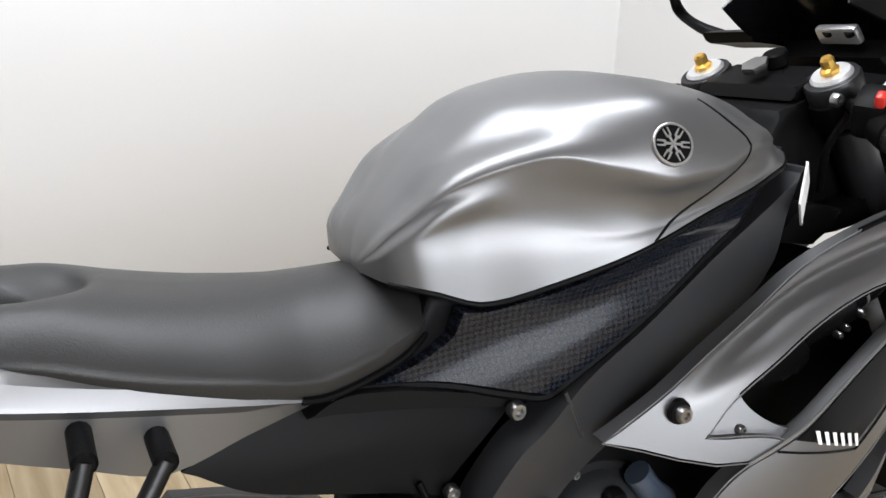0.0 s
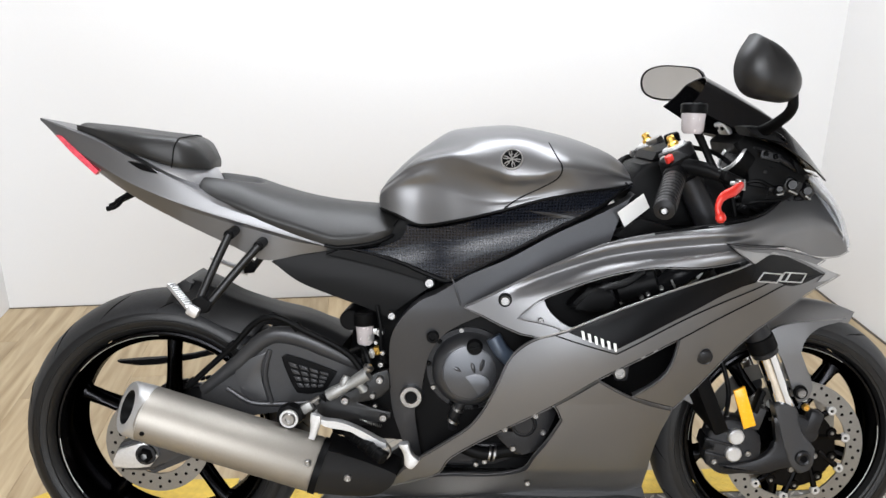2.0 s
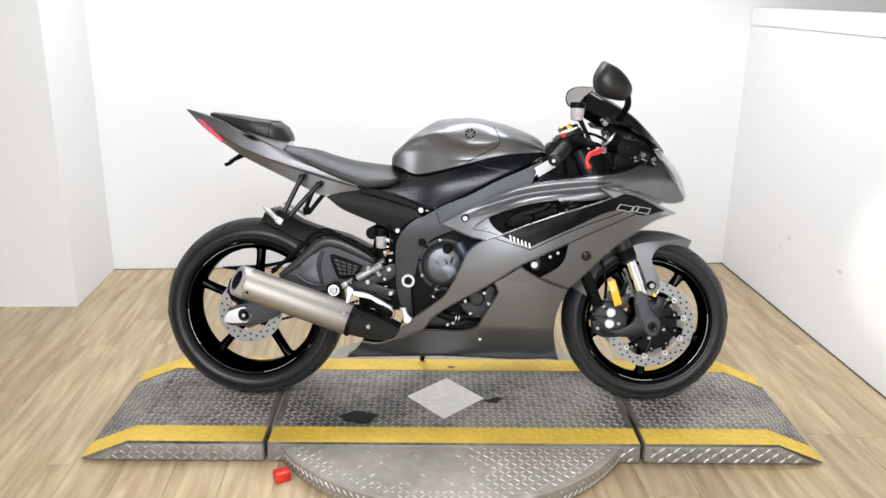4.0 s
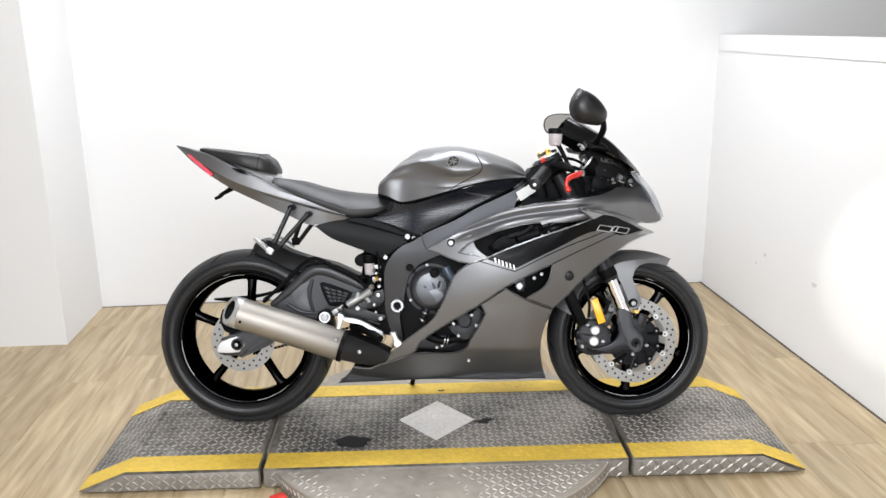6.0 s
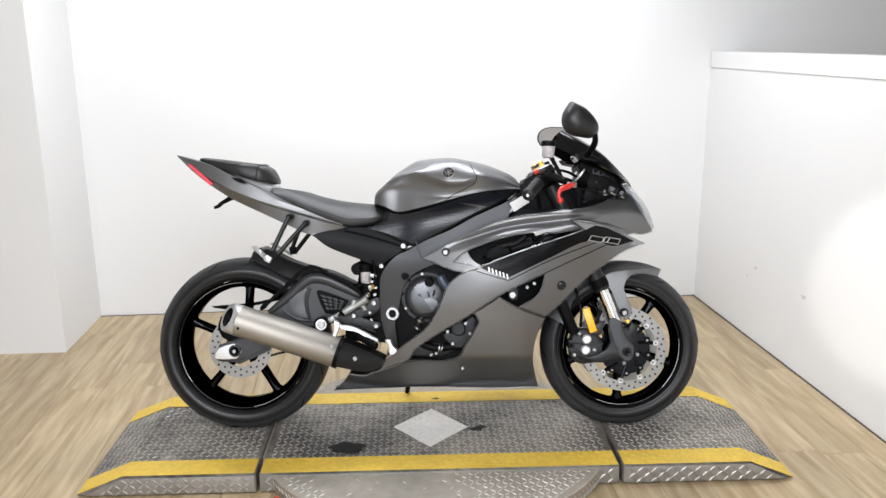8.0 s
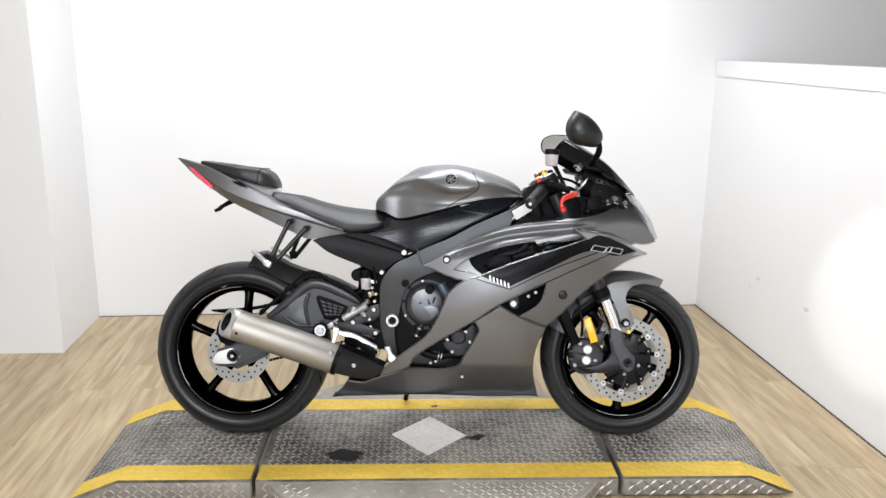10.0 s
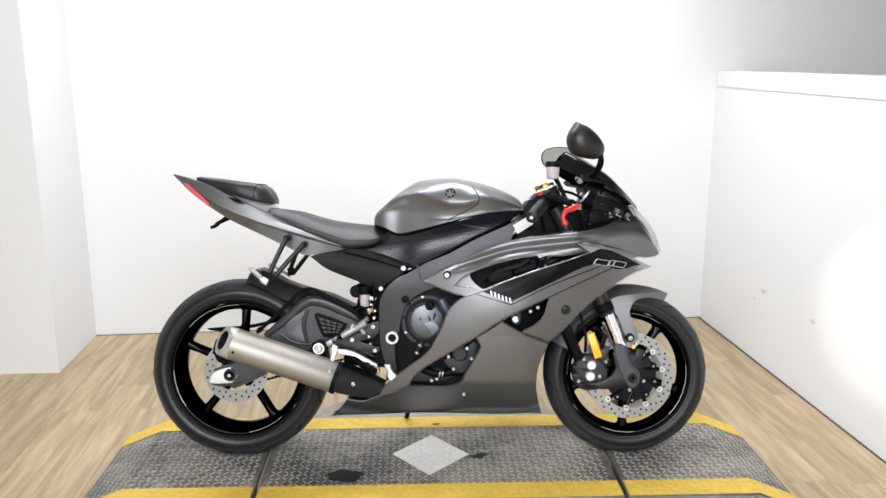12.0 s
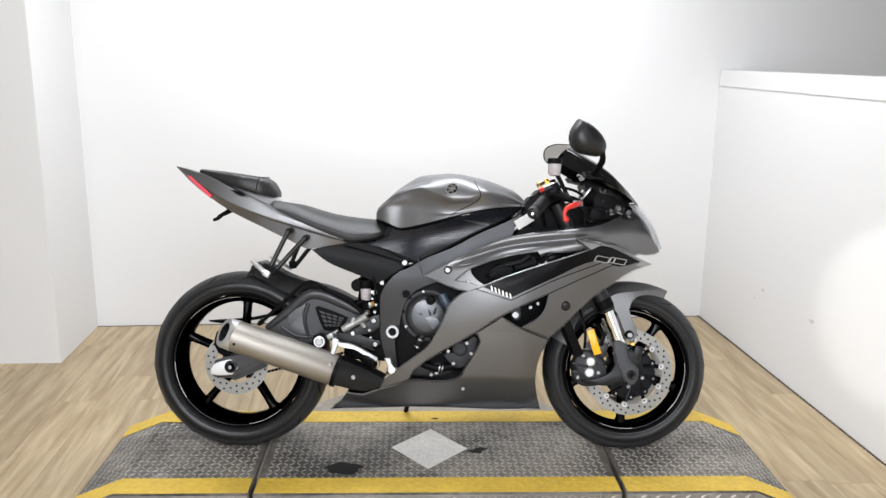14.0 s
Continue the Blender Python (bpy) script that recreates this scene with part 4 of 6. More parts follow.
pair("cover_strip", panel([(-0.270, 0.762), (-0.242, 0.761), (-0.076, 0.705), (-0.084, 0.688), (-0.198, 0.724), (-0.302, 0.750)], lambda x, z: -0.126, 0.02, 0.03), COVERG, bike)

# fairings
def upper_form(x, z):
    """The upper fairing folds in above its shoulder line, with a cove below the line and a roll over the intake slot."""
    zr = smooth_at([-0.02, 0.144, 0.296, 0.458, 0.618, 0.70, 0.81], [0.672, 0.738, 0.781, 0.801, 0.815, 0.818, 0.770], x)
    d = z - zr
    y = fairing(x, z)
    top = max(0.0, d - 0.002)
    y += (0.85 * top * top / (top + 0.006)) * min(1, max(0, (0.68 - x) / 0.2))
    fade = max(0, min(1, (x - 0.05) / 0.14)) * max(0, min(1, (0.62 - x) / 0.12))
    fade = fade * fade * (3 - 2 * fade)
    y += 0.023 * fade * math.exp(-((d + 0.024) / 0.0135) ** 2)
    y += 0.35 * max(0, -d - 0.02) * max(0, min(1, (x - 0.52) / 0.1))
    y += 0.22 * max(0, -d - 0.004) * max(0, min(1, (x - 0.2) / 0.25))
    return min(-0.008, y)


pair("upper_fairing", panel(UPPER_LINE, upper_form, 0.02, 0.0065, 0.0025), PAINT, bike, "matte grey upper fairing with an intake slot", 60)
pair("side_fairing", panel(SIDE_LINE, lambda x, z: fairing(x, z) - 0.003, 0.02, 0.013, 0.003), PAINT, bike, "matte grey side fairing with a black graphic")
pair("belly_fairing", panel([(x, z if z > 0.2 else z - 0.013) for x, z in BELLY_LINE], lambda x, z: fairing(x, z) + 0.001 - 0.10 * max(0, 0.47 - max(z, 0.30)) + 0.95 * max(0, 0.315 - z) ** 2 / (max(0, 0.315 - z) + 0.05), 0.02, 0.014, 0.003), PAINT, bike, "matte grey belly fairing")
GRAPHIC = [p for p in DECAL_LINE if not (p[0] > 0.555 and p[1] > 0.7)]
k = next(i for i, p in enumerate(DECAL_LINE) if p[0] > 0.555)
GRAPHIC = [(x, z + (0.0055 if (x, z) in ((0.538, 0.738), (0.489, 0.721), (0.375, 0.684), (0.262, 0.645), (0.191, 0.615)) else 0)) for x, z in GRAPHIC]
GRAPHIC[k:k] = [(0.563, 0.708), (0.596, 0.703), (0.644, 0.686), (0.722, 0.700), (0.66, 0.732), (0.588, 0.758)]
pair("fairing_graphic", panel(GRAPHIC, lambda x, z: fairing(x, z) - 0.0048, 0.001, 0.013, 0.0), GLOSS, bike, "gloss black graphic on the side fairing")

# seat
SX = [-0.578, -0.562, -0.50, -0.42, -0.34, -0.27, -0.21, -0.165, -0.142]
SZT = [0.898, 0.915, 0.908, 0.879, 0.858, 0.847, 0.841, 0.837, 0.828]
SZE = [0.880, 0.868, 0.843, 0.811, 0.785, 0.765, 0.770, 0.784, 0.805]
SWD = [0.078, 0.106, 0.122, 0.132, 0.134, 0.128, 0.118, 0.105, 0.08]
rows = []
for k in range(61):
    x = SX[0] + (SX[-1] - SX[0]) * k / 60
    zt, ze, w = smooth_at(SX, SZT, x), smooth_at(SX, SZE, x), smooth_at(SX, SWD, x)
    h = zt - ze
    horn = max(0.0, min(1.0, (-0.43 - x) / 0.11))
    horn = horn * horn * (3 - 2 * horn)
    dip = 0.036 * horn
    lip = min(0.020, 0.3 * h)
    half3 = [(x, w - 0.014, ze - 0.004), (x, w - 0.006, ze), (x, w - 0.001, ze + lip * 0.75), (x, w - 0.0015, ze + lip)]
    for j in range(1, 25):
        u = j / 24
        y, z = (w - 0.0015) * (1 - u), ze + lip + (h - lip) * (1 - (1 - u) ** (2.3 + 1.3 * max(0.0, min(1.0, (-0.28 - x) / 0.14))))
        c = max(0.0, 1 - (y / (0.72 * w)) ** 2) ** 2
        half3.append((x + 0.055 * horn * c, y, z - dip * c))
    rows.append([(a, -b, c) for a, b, c in half3] + [(a, b, c) for a, b, c in half3[::-1][1:]])
part("rider_seat", grid(rows, False, True), VINYL, bike, "black vinyl rider seat with a forked rear end", 40)
pair("seat_base", tube([(x, -smooth_at(SX, SWD, x) + 0.005, smooth_at(SX, SZE, x) - 0.001) for x in np.linspace(-0.30, -0.143, 18)], 0.0042, 8, 1), PLASTIC, bike, "black seat edge")

# tail
LX = [-0.915, -0.86, -0.78, -0.70, -0.60, -0.50, -0.42, -0.35, -0.27]
LZT = [1.029, 1.020, 0.994, 0.955, 0.905, 0.858, 0.828, 0.803, 0.770]
LZC = [1.027, 0.997, 0.948, 0.903, 0.861, 0.830, 0.807, 0.786, 0.762]
LZB = [1.024, 0.973, 0.910, 0.861, 0.814, 0.768, 0.735, 0.747, 0.757]
LX = [x if x > -0.6 else -0.6 + (x + 0.6) * 1.09 for x in LX]
LZT[0], LZC[0], LZB[0] = 1.034, 1.032, 1.029
LWC = [0.006, 0.045, 0.080, 0.104, 0.122, 0.130, 0.132, 0.130, 0.124]
rows = []
for k in range(41):
    x = LX[0] + (LX[-1] - LX[0]) * k / 40
    zt, zc, zb, w = (smooth_at(LX, q, x) for q in (LZT, LZC, LZB, LWC))
    full = 0.52 + 0.38 * max(0.0, min(1.0, (x + 0.80) / 0.2))
    half = [(0, zb + 0.004), (w * 0.36, zb), (w * full, zb + 0.002), (w * 0.95, zc - min(0.012, (zc - zb) * 0.3)), (w, zc - 0.003), (w * 0.985, zc + 0.002), (w * 0.965, zc + (zt - zc) * 0.62), (w * 0.925, zt - 0.003), (w * 0.82, zt), (0, zt)]
    s = [Vector(p) for p in half]
    rows.append([(x, -p.x, p.y) for p in s] + [(x, p.x, p.y) for p in s[::-1][1:]])
part("tail_cowl", grid(rows, False, True), PAINT, bike, "pointed matte grey tail cowl", 22)
def pad_half(x):
    zt = smooth_at([-0.840, -0.765, -0.674, -0.61, -0.578, -0.559], [1.022, 1.014, 1.001, 0.991, 0.976, 0.945], x)
    zb = smooth_at([-0.840, -0.785, -0.70, -0.62, -0.559], [1.015, 0.995, 0.968, 0.942, 0.932], x)
    w = smooth_at([-0.840, -0.757, -0.66, -0.61, -0.576, -0.559], [0.050, 0.078, 0.102, 0.100, 0.080, 0.050], x)
    half = [(w * 0.96, zb - 0.01), (w, zb), (w * 0.965, zb + (zt - zb) * 0.62), (w * 0.86, zt - 0.005), (w * 0.5, zt - 0.001), (0, zt + 0.001)]
    return spline(half + [(-w * 0.5, zt - 0.001)], 4, False, 170)[:21]


rows = []
for k in range(31):
    x = -0.840 + 0.281 * k / 30
    s = pad_half(x)
    rows.append([(x, -p.x, p.y) for p in s] + [(x, p.x, p.y) for p in s[::-1][1:]])
part("pillion_pad", grid(rows, False, True), VINYL, bike, "black vinyl pillion pad", 60)
rows = []
for z, q in ((0.880, 1.04), (0.896, 1.03), (0.910, 0.97), (0.922, 0.90), (0.930, 0.76)):
    ring = [(-0.752, -0.060 * q, z + 0.048)]
    for k in range(33):
        a = math.pi * (k / 32 - 0.5)
        ring.append((-0.655 + 0.104 * q * max(0.0, math.cos(a)) ** 0.75, 0.098 * q * math.sin(a), z + 0.13 * 0.108 * (1 - max(0.0, math.cos(a)))))
    ring.append((-0.752, 0.060 * q, z + 0.048))
    rows.append(ring)
part("pad_base", grid(rows), PADBASE, bike, "silver moulding under the pillion pad", 50)
seam = [(-0.622 + 0.022 * (k / 20), -p.x - 0.0003, p.y + 0.0005) for k, p in enumerate(pad_half(-0.61))]
part("pad_seam", tube(seam + [(x, -y, z) for x, y, z in seam[::-1][1:]], 0.0016, 6, 1), PLASTIC, bike, "stitched pad seam")
# black wedge laid on as the shade in the gap beside the moulding
pair("cowl_notch", panel([(-0.708, 0.945), (-0.672, 0.939), (-0.645, 0.920), (-0.678, 0.926)], lambda x, z: -0.112 - 0.15 * (x + 0.708), 0.01, 0.02, 0.001, n=2), PLASTIC, bike, "black patch painted as the shaded gap between cowl and pillion moulding")
pair("tail_lamp", panel([(-0.894, 0.999), (-0.868, 0.974), (-0.790, 0.913), (-0.780, 0.924), (-0.818, 0.956), (-0.855, 0.984), (-0.880, 1.000)], lambda x, z: -0.003 - 0.985 * smooth_at(LX, LWC, x), 0.012, 0.02, 0.002), REDLAMP, bike, "red tail lamp lens")

# exhaust
ma, mb = Vector((-0.664, -0.205, 0.440)), Vector((-0.315, -0.195, 0.324))
md = (mb - ma).normalized()
mu = md.cross(Vector((0, 1, 0))).normalized()
mw = md.cross(mu)


def oval(c, ru, rw, n=28, ty=0.0, tu=0.0):
    """An oval ring about the muffler's axis; ty, tu: how far its outer side and its top lie forward."""
    ring = []
    for a in [2 * math.pi * j / n for j in range(n)]:
        off = mu * ru * math.cos(a) + mw * rw * math.sin(a)
        ring.append(c + off + md * (-ty * off.y / 0.066 + tu * off.z / 0.054))
    return ring


TY, TU = 0.036, 0.012
muff = part("muffler", grid([oval(ma + md * 0.002, 0.050, 0.062), oval(ma + md * 0.006, 0.054, 0.066), oval(mb - md * 0.003, 0.054, 0.066), oval(mb, 0.052, 0.064)], True), TITAN, bike, "brushed titanium muffler")
ca = ma - md * 0.036
part("end_cap", grid([oval(ma + md * 0.008, 0.0546, 0.0666), oval(ca + md * 0.006, 0.0525, 0.063, 28, TY, TU), oval(ca, 0.0495, 0.058, 28, TY, TU), oval(ca - md * 0.001, 0.036, 0.040, 28, TY, TU), oval(ca + md * 0.001, 0.0335, 0.037, 28, TY, TU)], True), ALU, muff, "polished slanted end cap")
part("tail_pipe", grid([oval(ca - md * 0.0004, 0.0338, 0.0374, 28, TY, TU), oval(ca + md * 0.010, 0.0315, 0.0345, 28, TY, TU), oval(ca + md * 0.034, 0.028, 0.032, 28, TY, TU), oval(ca + md * 0.034, 0.001, 0.001, 28, TY, TU)], True), PLASTIC, muff, "dark exhaust outlet")
pipe = part("mid_pipe_cover", panel([(-0.296, 0.374), (-0.329, 0.281), (-0.258, 0.258), (-0.196, 0.249), (-0.158, 0.269), (-0.145, 0.295), (-0.160, 0.306), (-0.224, 0.342)], lambda x, z: -0.252 + 0.40 * (x + 0.33) + 6 * (z - 0.325 + 0.28 * (x + 0.33)) ** 2, 0.08, 0.02, 0.006), SATINBLACK, bike, "black exhaust heat shield")
part("bolt", bolt(-0.247, -0.219, 0.306, 0.008), STEEL, pipe)

# swing arm
pair("swing_arm", panel(SWING_LINE, lambda x, z: -0.118 + 0.02 * max(0, -0.55 - x), 0.03, 0.03, 0.005), ARMG, bike, "charcoal cast swing arm")
part("arm_brace", tube([(-0.575, -0.112, 0.452), (-0.50, -0.112, 0.512), (-0.425, -0.112, 0.572), (-0.385, -0.112, 0.574), (-0.31, -0.112, 0.546), (-0.235, -0.112, 0.508)], [0.012, 0.017, 0.019, 0.020, 0.019, 0.014], 14, 6, 0.8), ARMG, bike, "rounded upper brace of the swing arm")
part("arm_rib", tube([(-0.425, -0.118, 0.545), (-0.437, -0.120, 0.49), (-0.425, -0.118, 0.425)], 0.006, 10, 5), ARMG, bike, "cast rib on the swing arm")
part("arm_rib", tube([(-0.52, -0.118, 0.46), (-0.47, -0.120, 0.43), (-0.425, -0.118, 0.425), (-0.30, -0.116, 0.432)], 0.006, 10, 5), ARMG, bike, "cast rib on the swing arm")
part("arm_recess", plate(SWINGPANEL_LINE, -0.122, -0.118, 0.002), DARKPANEL, bike, "recessed swing arm panel")
part("arm_vent", plate(VENT_LINE, -0.123, -0.118, 0.002), PLASTIC, bike, "black honeycomb vent")
# fork
for s in (1, -1):
    y = -0.104 * s
    fk = part("fork_leg", rod((0.440, y, 0.90), (0.617, y, 0.528), 0.027, 24), ENGINE, bike, "dark inverted fork leg")
    part("fork_tube", rod((0.612, y, 0.54), (0.668, y, 0.395), 0.021, 24), CHROME, fk, "chrome fork tube")
    part("fork_foot", plate([(0.632, 0.425), (0.655, 0.432), (0.680, 0.418), (0.690, 0.375), (0.722, 0.33), (0.716, 0.288), (0.690, 0.276), (0.672, 0.295), (0.655, 0.345)], y - 0.026, y + 0.02, 0.006), FRAMEG, fk, "cast fork foot")
# fender
rows = []
for k in range(31):
    u = k / 30
    a = radians(63 + 91 * u)
    R = 0.324 + 0.006 * (1 - u)
    hw = 0.072 * min(1, 0.06 + 1.5 * u ** 0.7)
    drop = 0.034 + 0.02 * math.sin(math.pi * min(1, u * 1.3)) + 0.075 * max(0, u - 0.62) / 0.38
    rows.append([(FW[0] + (R - drop * (abs(q) ** 2.6)) * math.cos(a), 0.018 + hw * q, FW[1] + (R - drop * abs(q) ** 2.6) * math.sin(a)) for q in [j / 8 - 1 for j in range(17)]])
b = grid(rows)
bmesh.ops.solidify(b, geom=b.faces[:], thickness=0.003)
fen = part("front_fender", b, PAINT, bike, "matte grey front fender", 60)


# dark core of the engine and air box, behind the outer panels
core = part("engine_block", plate([(-0.10, 0.29), (0.30, 0.29), (0.40, 0.40), (0.44, 0.62), (0.36, 0.76), (0.10, 0.74), (-0.06, 0.64), (-0.12, 0.45)], -0.135, 0.135, 0.01), PLASTIC, bike, "black engine block")
part("radiator", block(0.03, 0.34, 0.30, pose(0.46, 0, 0.52, 0, -22, 0), 0.004), PLASTIC, bike, "black radiator")
part("under_tank_core", plate([(-0.22, 0.72), (-0.05, 0.70), (0.28, 0.84), (0.30, 0.88), (-0.15, 0.82)], -0.10, 0.10, 0.01), PLASTIC, bike, "black air box")
part("subframe_core", plate([(-0.60, 0.84), (-0.42, 0.755), (-0.18, 0.63), (-0.06, 0.70), (-0.20, 0.77), (-0.50, 0.86)], -0.085, 0.085, 0.01), PLASTIC, bike, "black subframe and under-seat tray")

part("rear_set_core", plate([(-0.30, 0.35), (-0.10, 0.34), (-0.10, 0.47), (-0.30, 0.45)], -0.11, 0.11, 0.01), PLASTIC, bike, "black lower frame casting")
part("linkage_core", plate([(-0.24, 0.42), (-0.10, 0.42), (-0.10, 0.66), (-0.17, 0.70), (-0.22, 0.60)], -0.07, 0.07, 0.01), PLASTIC, bike, "black suspension linkage housing")

# clutch cover
cl = part("clutch_cover", turned([(0, 0.058), (0.052, 0.0572), (0.060, 0.054), (0.071, 0.044), (0.077, 0.026), (0.079, 0.0)], (-0.003, -0.120, 0.510), (0.05, -1, 0.05), 48), CLUTCH, bike, "domed dark grey clutch cover")
part("oil_cap", turned([(0, 0.012), (0.013, 0.012), (0.016, 0.008), (0.017, 0)], (0.010, -0.168, 0.566), (0, -1, 0), 24), PLASTIC, cl, "black oil filler cap")
part("cap_grip", block(0.024, 0.006, 0.006, pose(0.010, -0.182, 0.566, 0, -15, 0), 0.0015), PLASTIC, cl)
for a, b in (((0.004, 0.534), (0.010, 0.514)), ((0.028, 0.540), (0.022, 0.518)), ((-0.036, 0.528), (-0.016, 0.516))):
    part("rib", tube([(a[0], -0.1735, a[1]), ((a[0] + b[0]) / 2, -0.1765, (a[1] + b[1]) / 2), (b[0], -0.175, b[1])], [0.003, 0.0045, 0.003], 8, 3), CLUTCH, cl)
part("cover_pad", plate([(-0.030, 0.500), (-0.006, 0.510), (0.030, 0.508), (0.044, 0.496), (0.036, 0.474), (0.004, 0.462), (-0.024, 0.474)], -0.1785, -0.170, 0.004), CLUTCH, cl, "raised lower pad of the clutch cover")
part("cover_step", turned([(0.0525, 0.0568), (0.0535, 0.0580), (0.0555, 0.0575), (0.057, 0.0550)], (-0.003, -0.120, 0.510), (0.05, -1, 0.05), 40), CLUTCH, cl)
for k in range(7):
    a = radians(100 + 36 * k)
    part("bolt", bolt(-0.003 + 0.084 * math.cos(a), -0.138, 0.510 + 0.084 * math.sin(a), 0.0055), PLASTIC if k % 3 else STEEL, cl)
part("cover_flange", turned([(0.060, 0.010), (0.088, 0.010), (0.090, 0.006), (0.090, -0.02)], (-0.003, -0.128, 0.510), (0, -1, 0), 40), ENGINE, cl)
part("water_pipe", tube([(-0.005, -0.150, 0.462), (-0.020, -0.155, 0.440), (-0.034, -0.150, 0.412), (-0.038, -0.13, 0.38)], 0.011, 12), ENGINE, bike, "short metal water pipe")
for p in ((-0.012, 0.452), (-0.026, 0.428), (-0.036, 0.402)):
    part("hose_clamp", turned([(0.0125, -0.003), (0.0135, -0.003), (0.0135, 0.003), (0.0125, 0.003)], (p[0], -0.152, p[1]), (-0.5, 0, -0.8), 16), STEEL, bike)
part("blue_hose", tube([(0.048, -0.165, 0.585), (0.062, -0.168, 0.560), (0.085, -0.165, 0.535)], 0.016, 14), BLUEHOSE, bike, "dark blue-grey coolant hose")
# crank case cover behind the fairing gap
st = part("crank_cover", plate([(x, z - 0.002) for x, z in STATOR_LINE], -0.172, -0.13, 0.008), ENGINE, bike, "dark crank case cover")
part("cover_ring", turned([(0, 0.004), (0.019, 0.004), (0.021, 0.001), (0.024, 0.001), (0.0255, 0.004), (0.027, 0.003), (0.027, -0.004)], (0.111, -0.171, 0.402), (0, -1, 0), 32), ENGINE, st)
for x, z in ((0.135, 0.421), (0.072, 0.392), (0.089, 0.350), (0.150, 0.385)):
    part("bolt", bolt(x, -0.171, z, 0.0065), STEEL, st)
part("coolant_hose", tube([(-0.02, -0.15, 0.345), (0.03, -0.155, 0.330), (0.075, -0.15, 0.335), (0.12, -0.145, 0.335)], 0.014, 14), PLASTIC, bike, "black coolant hose")
for x in (0.040, 0.050):
    part("hose_clamp", turned([(0.0148, -0.002), (0.0165, -0.002), (0.0165, 0.002), (0.0148, 0.002)], (x, -0.154, 0.331), (1, 0.05, -0.2), 16), STEEL, bike, "bright steel hose clamp")
for x, z in ((0.012, 0.306), (0.030, 0.312)):
    part("bolt", bolt(x, -0.150, z, 0.006), STEEL, bike)
part("oil_pan", plate([(-0.06, 0.30), (0.05, 0.30), (0.12, 0.33), (0.06, 0.345), (-0.05, 0.345)], -0.142, -0.10, 0.006), ENGINE, bike, "dark lower engine case")

# frame details
pv = part("pivot_nut", turned([(0.012, -0.01), (0.0125, 0.007), (0.014, 0.009), (0.022, 0.009), (0.0235, 0.006), (0.0235, -0.01)], (-0.123, -0.147, 0.453), (0, -1, 0), 32), STEEL, bike, "bright steel pivot ring")
part("pivot_hole", turned([(0, 0.002), (0.0125, 0.002), (0.0125, -0.01)], (-0.123, -0.147, 0.453), (0, -1, 0), 24), PLASTIC, pv)
part("frame_plug", turned([(0, -0.002), (0.006, -0.002), (0.007, 0.003), (0.011, 0.003), (0.0125, 0.001), (0.0125, -0.01)], (-0.075, -0.170, 0.586), (0, -1, 0), 24), PLASTIC, bike, "black frame plug")
part("weld_line", tube([(-0.035, -0.1585, 0.706), (-0.026, -0.160, 0.676), (-0.018, -0.160, 0.650)], [0.0022, 0.003, 0.002], 8, 3), FRAMEG, bike, "weld seam on the frame")
for x, y, z, r in ((-0.083, -0.136, 0.692, 0.0105), (-0.163, -0.128, 0.621, 0.009), (0.071, -0.217, 0.673, 0.0095), (0.140, fairing(0.14, 0.636) + 0.0105, 0.636, 0.006), (0.298, -0.205, 0.524, 0.013), (0.121, -0.133, 0.255, 0.0065)):
    part("bolt", bolt(x, y, z, r, -1, r * 0.7), STEEL, bike, "bright steel bolt")
part("bolt_seat", turned([(0.010, 0.002), (0.013, 0.002), (0.014, -0.004)], (0.071, -0.2125, 0.673), (0, -1, 0), 20), PLASTIC, bike)

# rear sets
heel = part("heel_plate", plate([(-0.338, 0.421), (-0.309, 0.451), (-0.253, 0.465), (-0.196, 0.505), (-0.170, 0.512), (-0.166, 0.47), (-0.19, 0.45), (-0.235, 0.44), (-0.19, 0.425), (-0.166, 0.42), (-0.168, 0.405), (-0.214, 0.390), (-0.294, 0.400)], -0.152, -0.138, 0.003), SATINBLACK, bike, "black rear-set bracket")
for x, z, r in ((-0.187, 0.492, 0.0085), (-0.219, 0.474, 0.0085), (-0.202, 0.458, 0.006), (-0.181, 0.410, 0.0085), (-0.260, 0.447, 0.009)):
    part("bolt", bolt(x, -0.155, z, r, -1, 0.008), STEEL, heel)
mc = part("rear_master_cylinder", tube([(-0.294, -0.165, 0.460), (-0.280, -0.165, 0.468), (-0.250, -0.165, 0.484), (-0.225, -0.165, 0.499), (-0.210, -0.165, 0.508)], [0.0125, 0.0135, 0.0110, 0.0135, 0.0150], 16, 4), CASTGREY, bike, "grey cast rear brake cylinder")
part("cylinder_lug", tube([(-0.262, -0.166, 0.480), (-0.258, -0.166, 0.492), (-0.254, -0.164, 0.502)], [0.010, 0.0095, 0.007], 12, 3), CASTGREY, mc)
part("cylinder_foot", tube([(-0.236, -0.163, 0.490), (-0.224, -0.160, 0.478), (-0.219, -0.158, 0.470)], [0.009, 0.009, 0.0105], 12, 3), CASTGREY, mc)
part("banjo_bolt", rod((-0.214, -0.166, 0.512), (-0.204, -0.168, 0.528), 0.0065, 6), STEEL, mc, "steel banjo bolt")
part("banjo_ring", turned([(0.007, -0.004), (0.011, -0.003), (0.011, 0.003), (0.007, 0.004)], (-0.208, -0.167, 0.521), (0.5, -0.1, 0.85), 16), STEEL, mc)
part("cylinder_boot", turned([(0.006, 0.0), (0.0095, 0.003), (0.0075, 0.006), (0.0105, 0.010), (0.0125, 0.014)], (-0.305, -0.165, 0.454), (0.87, 0, 0.5), 16), PLASTIC, mc, "black rubber boot")
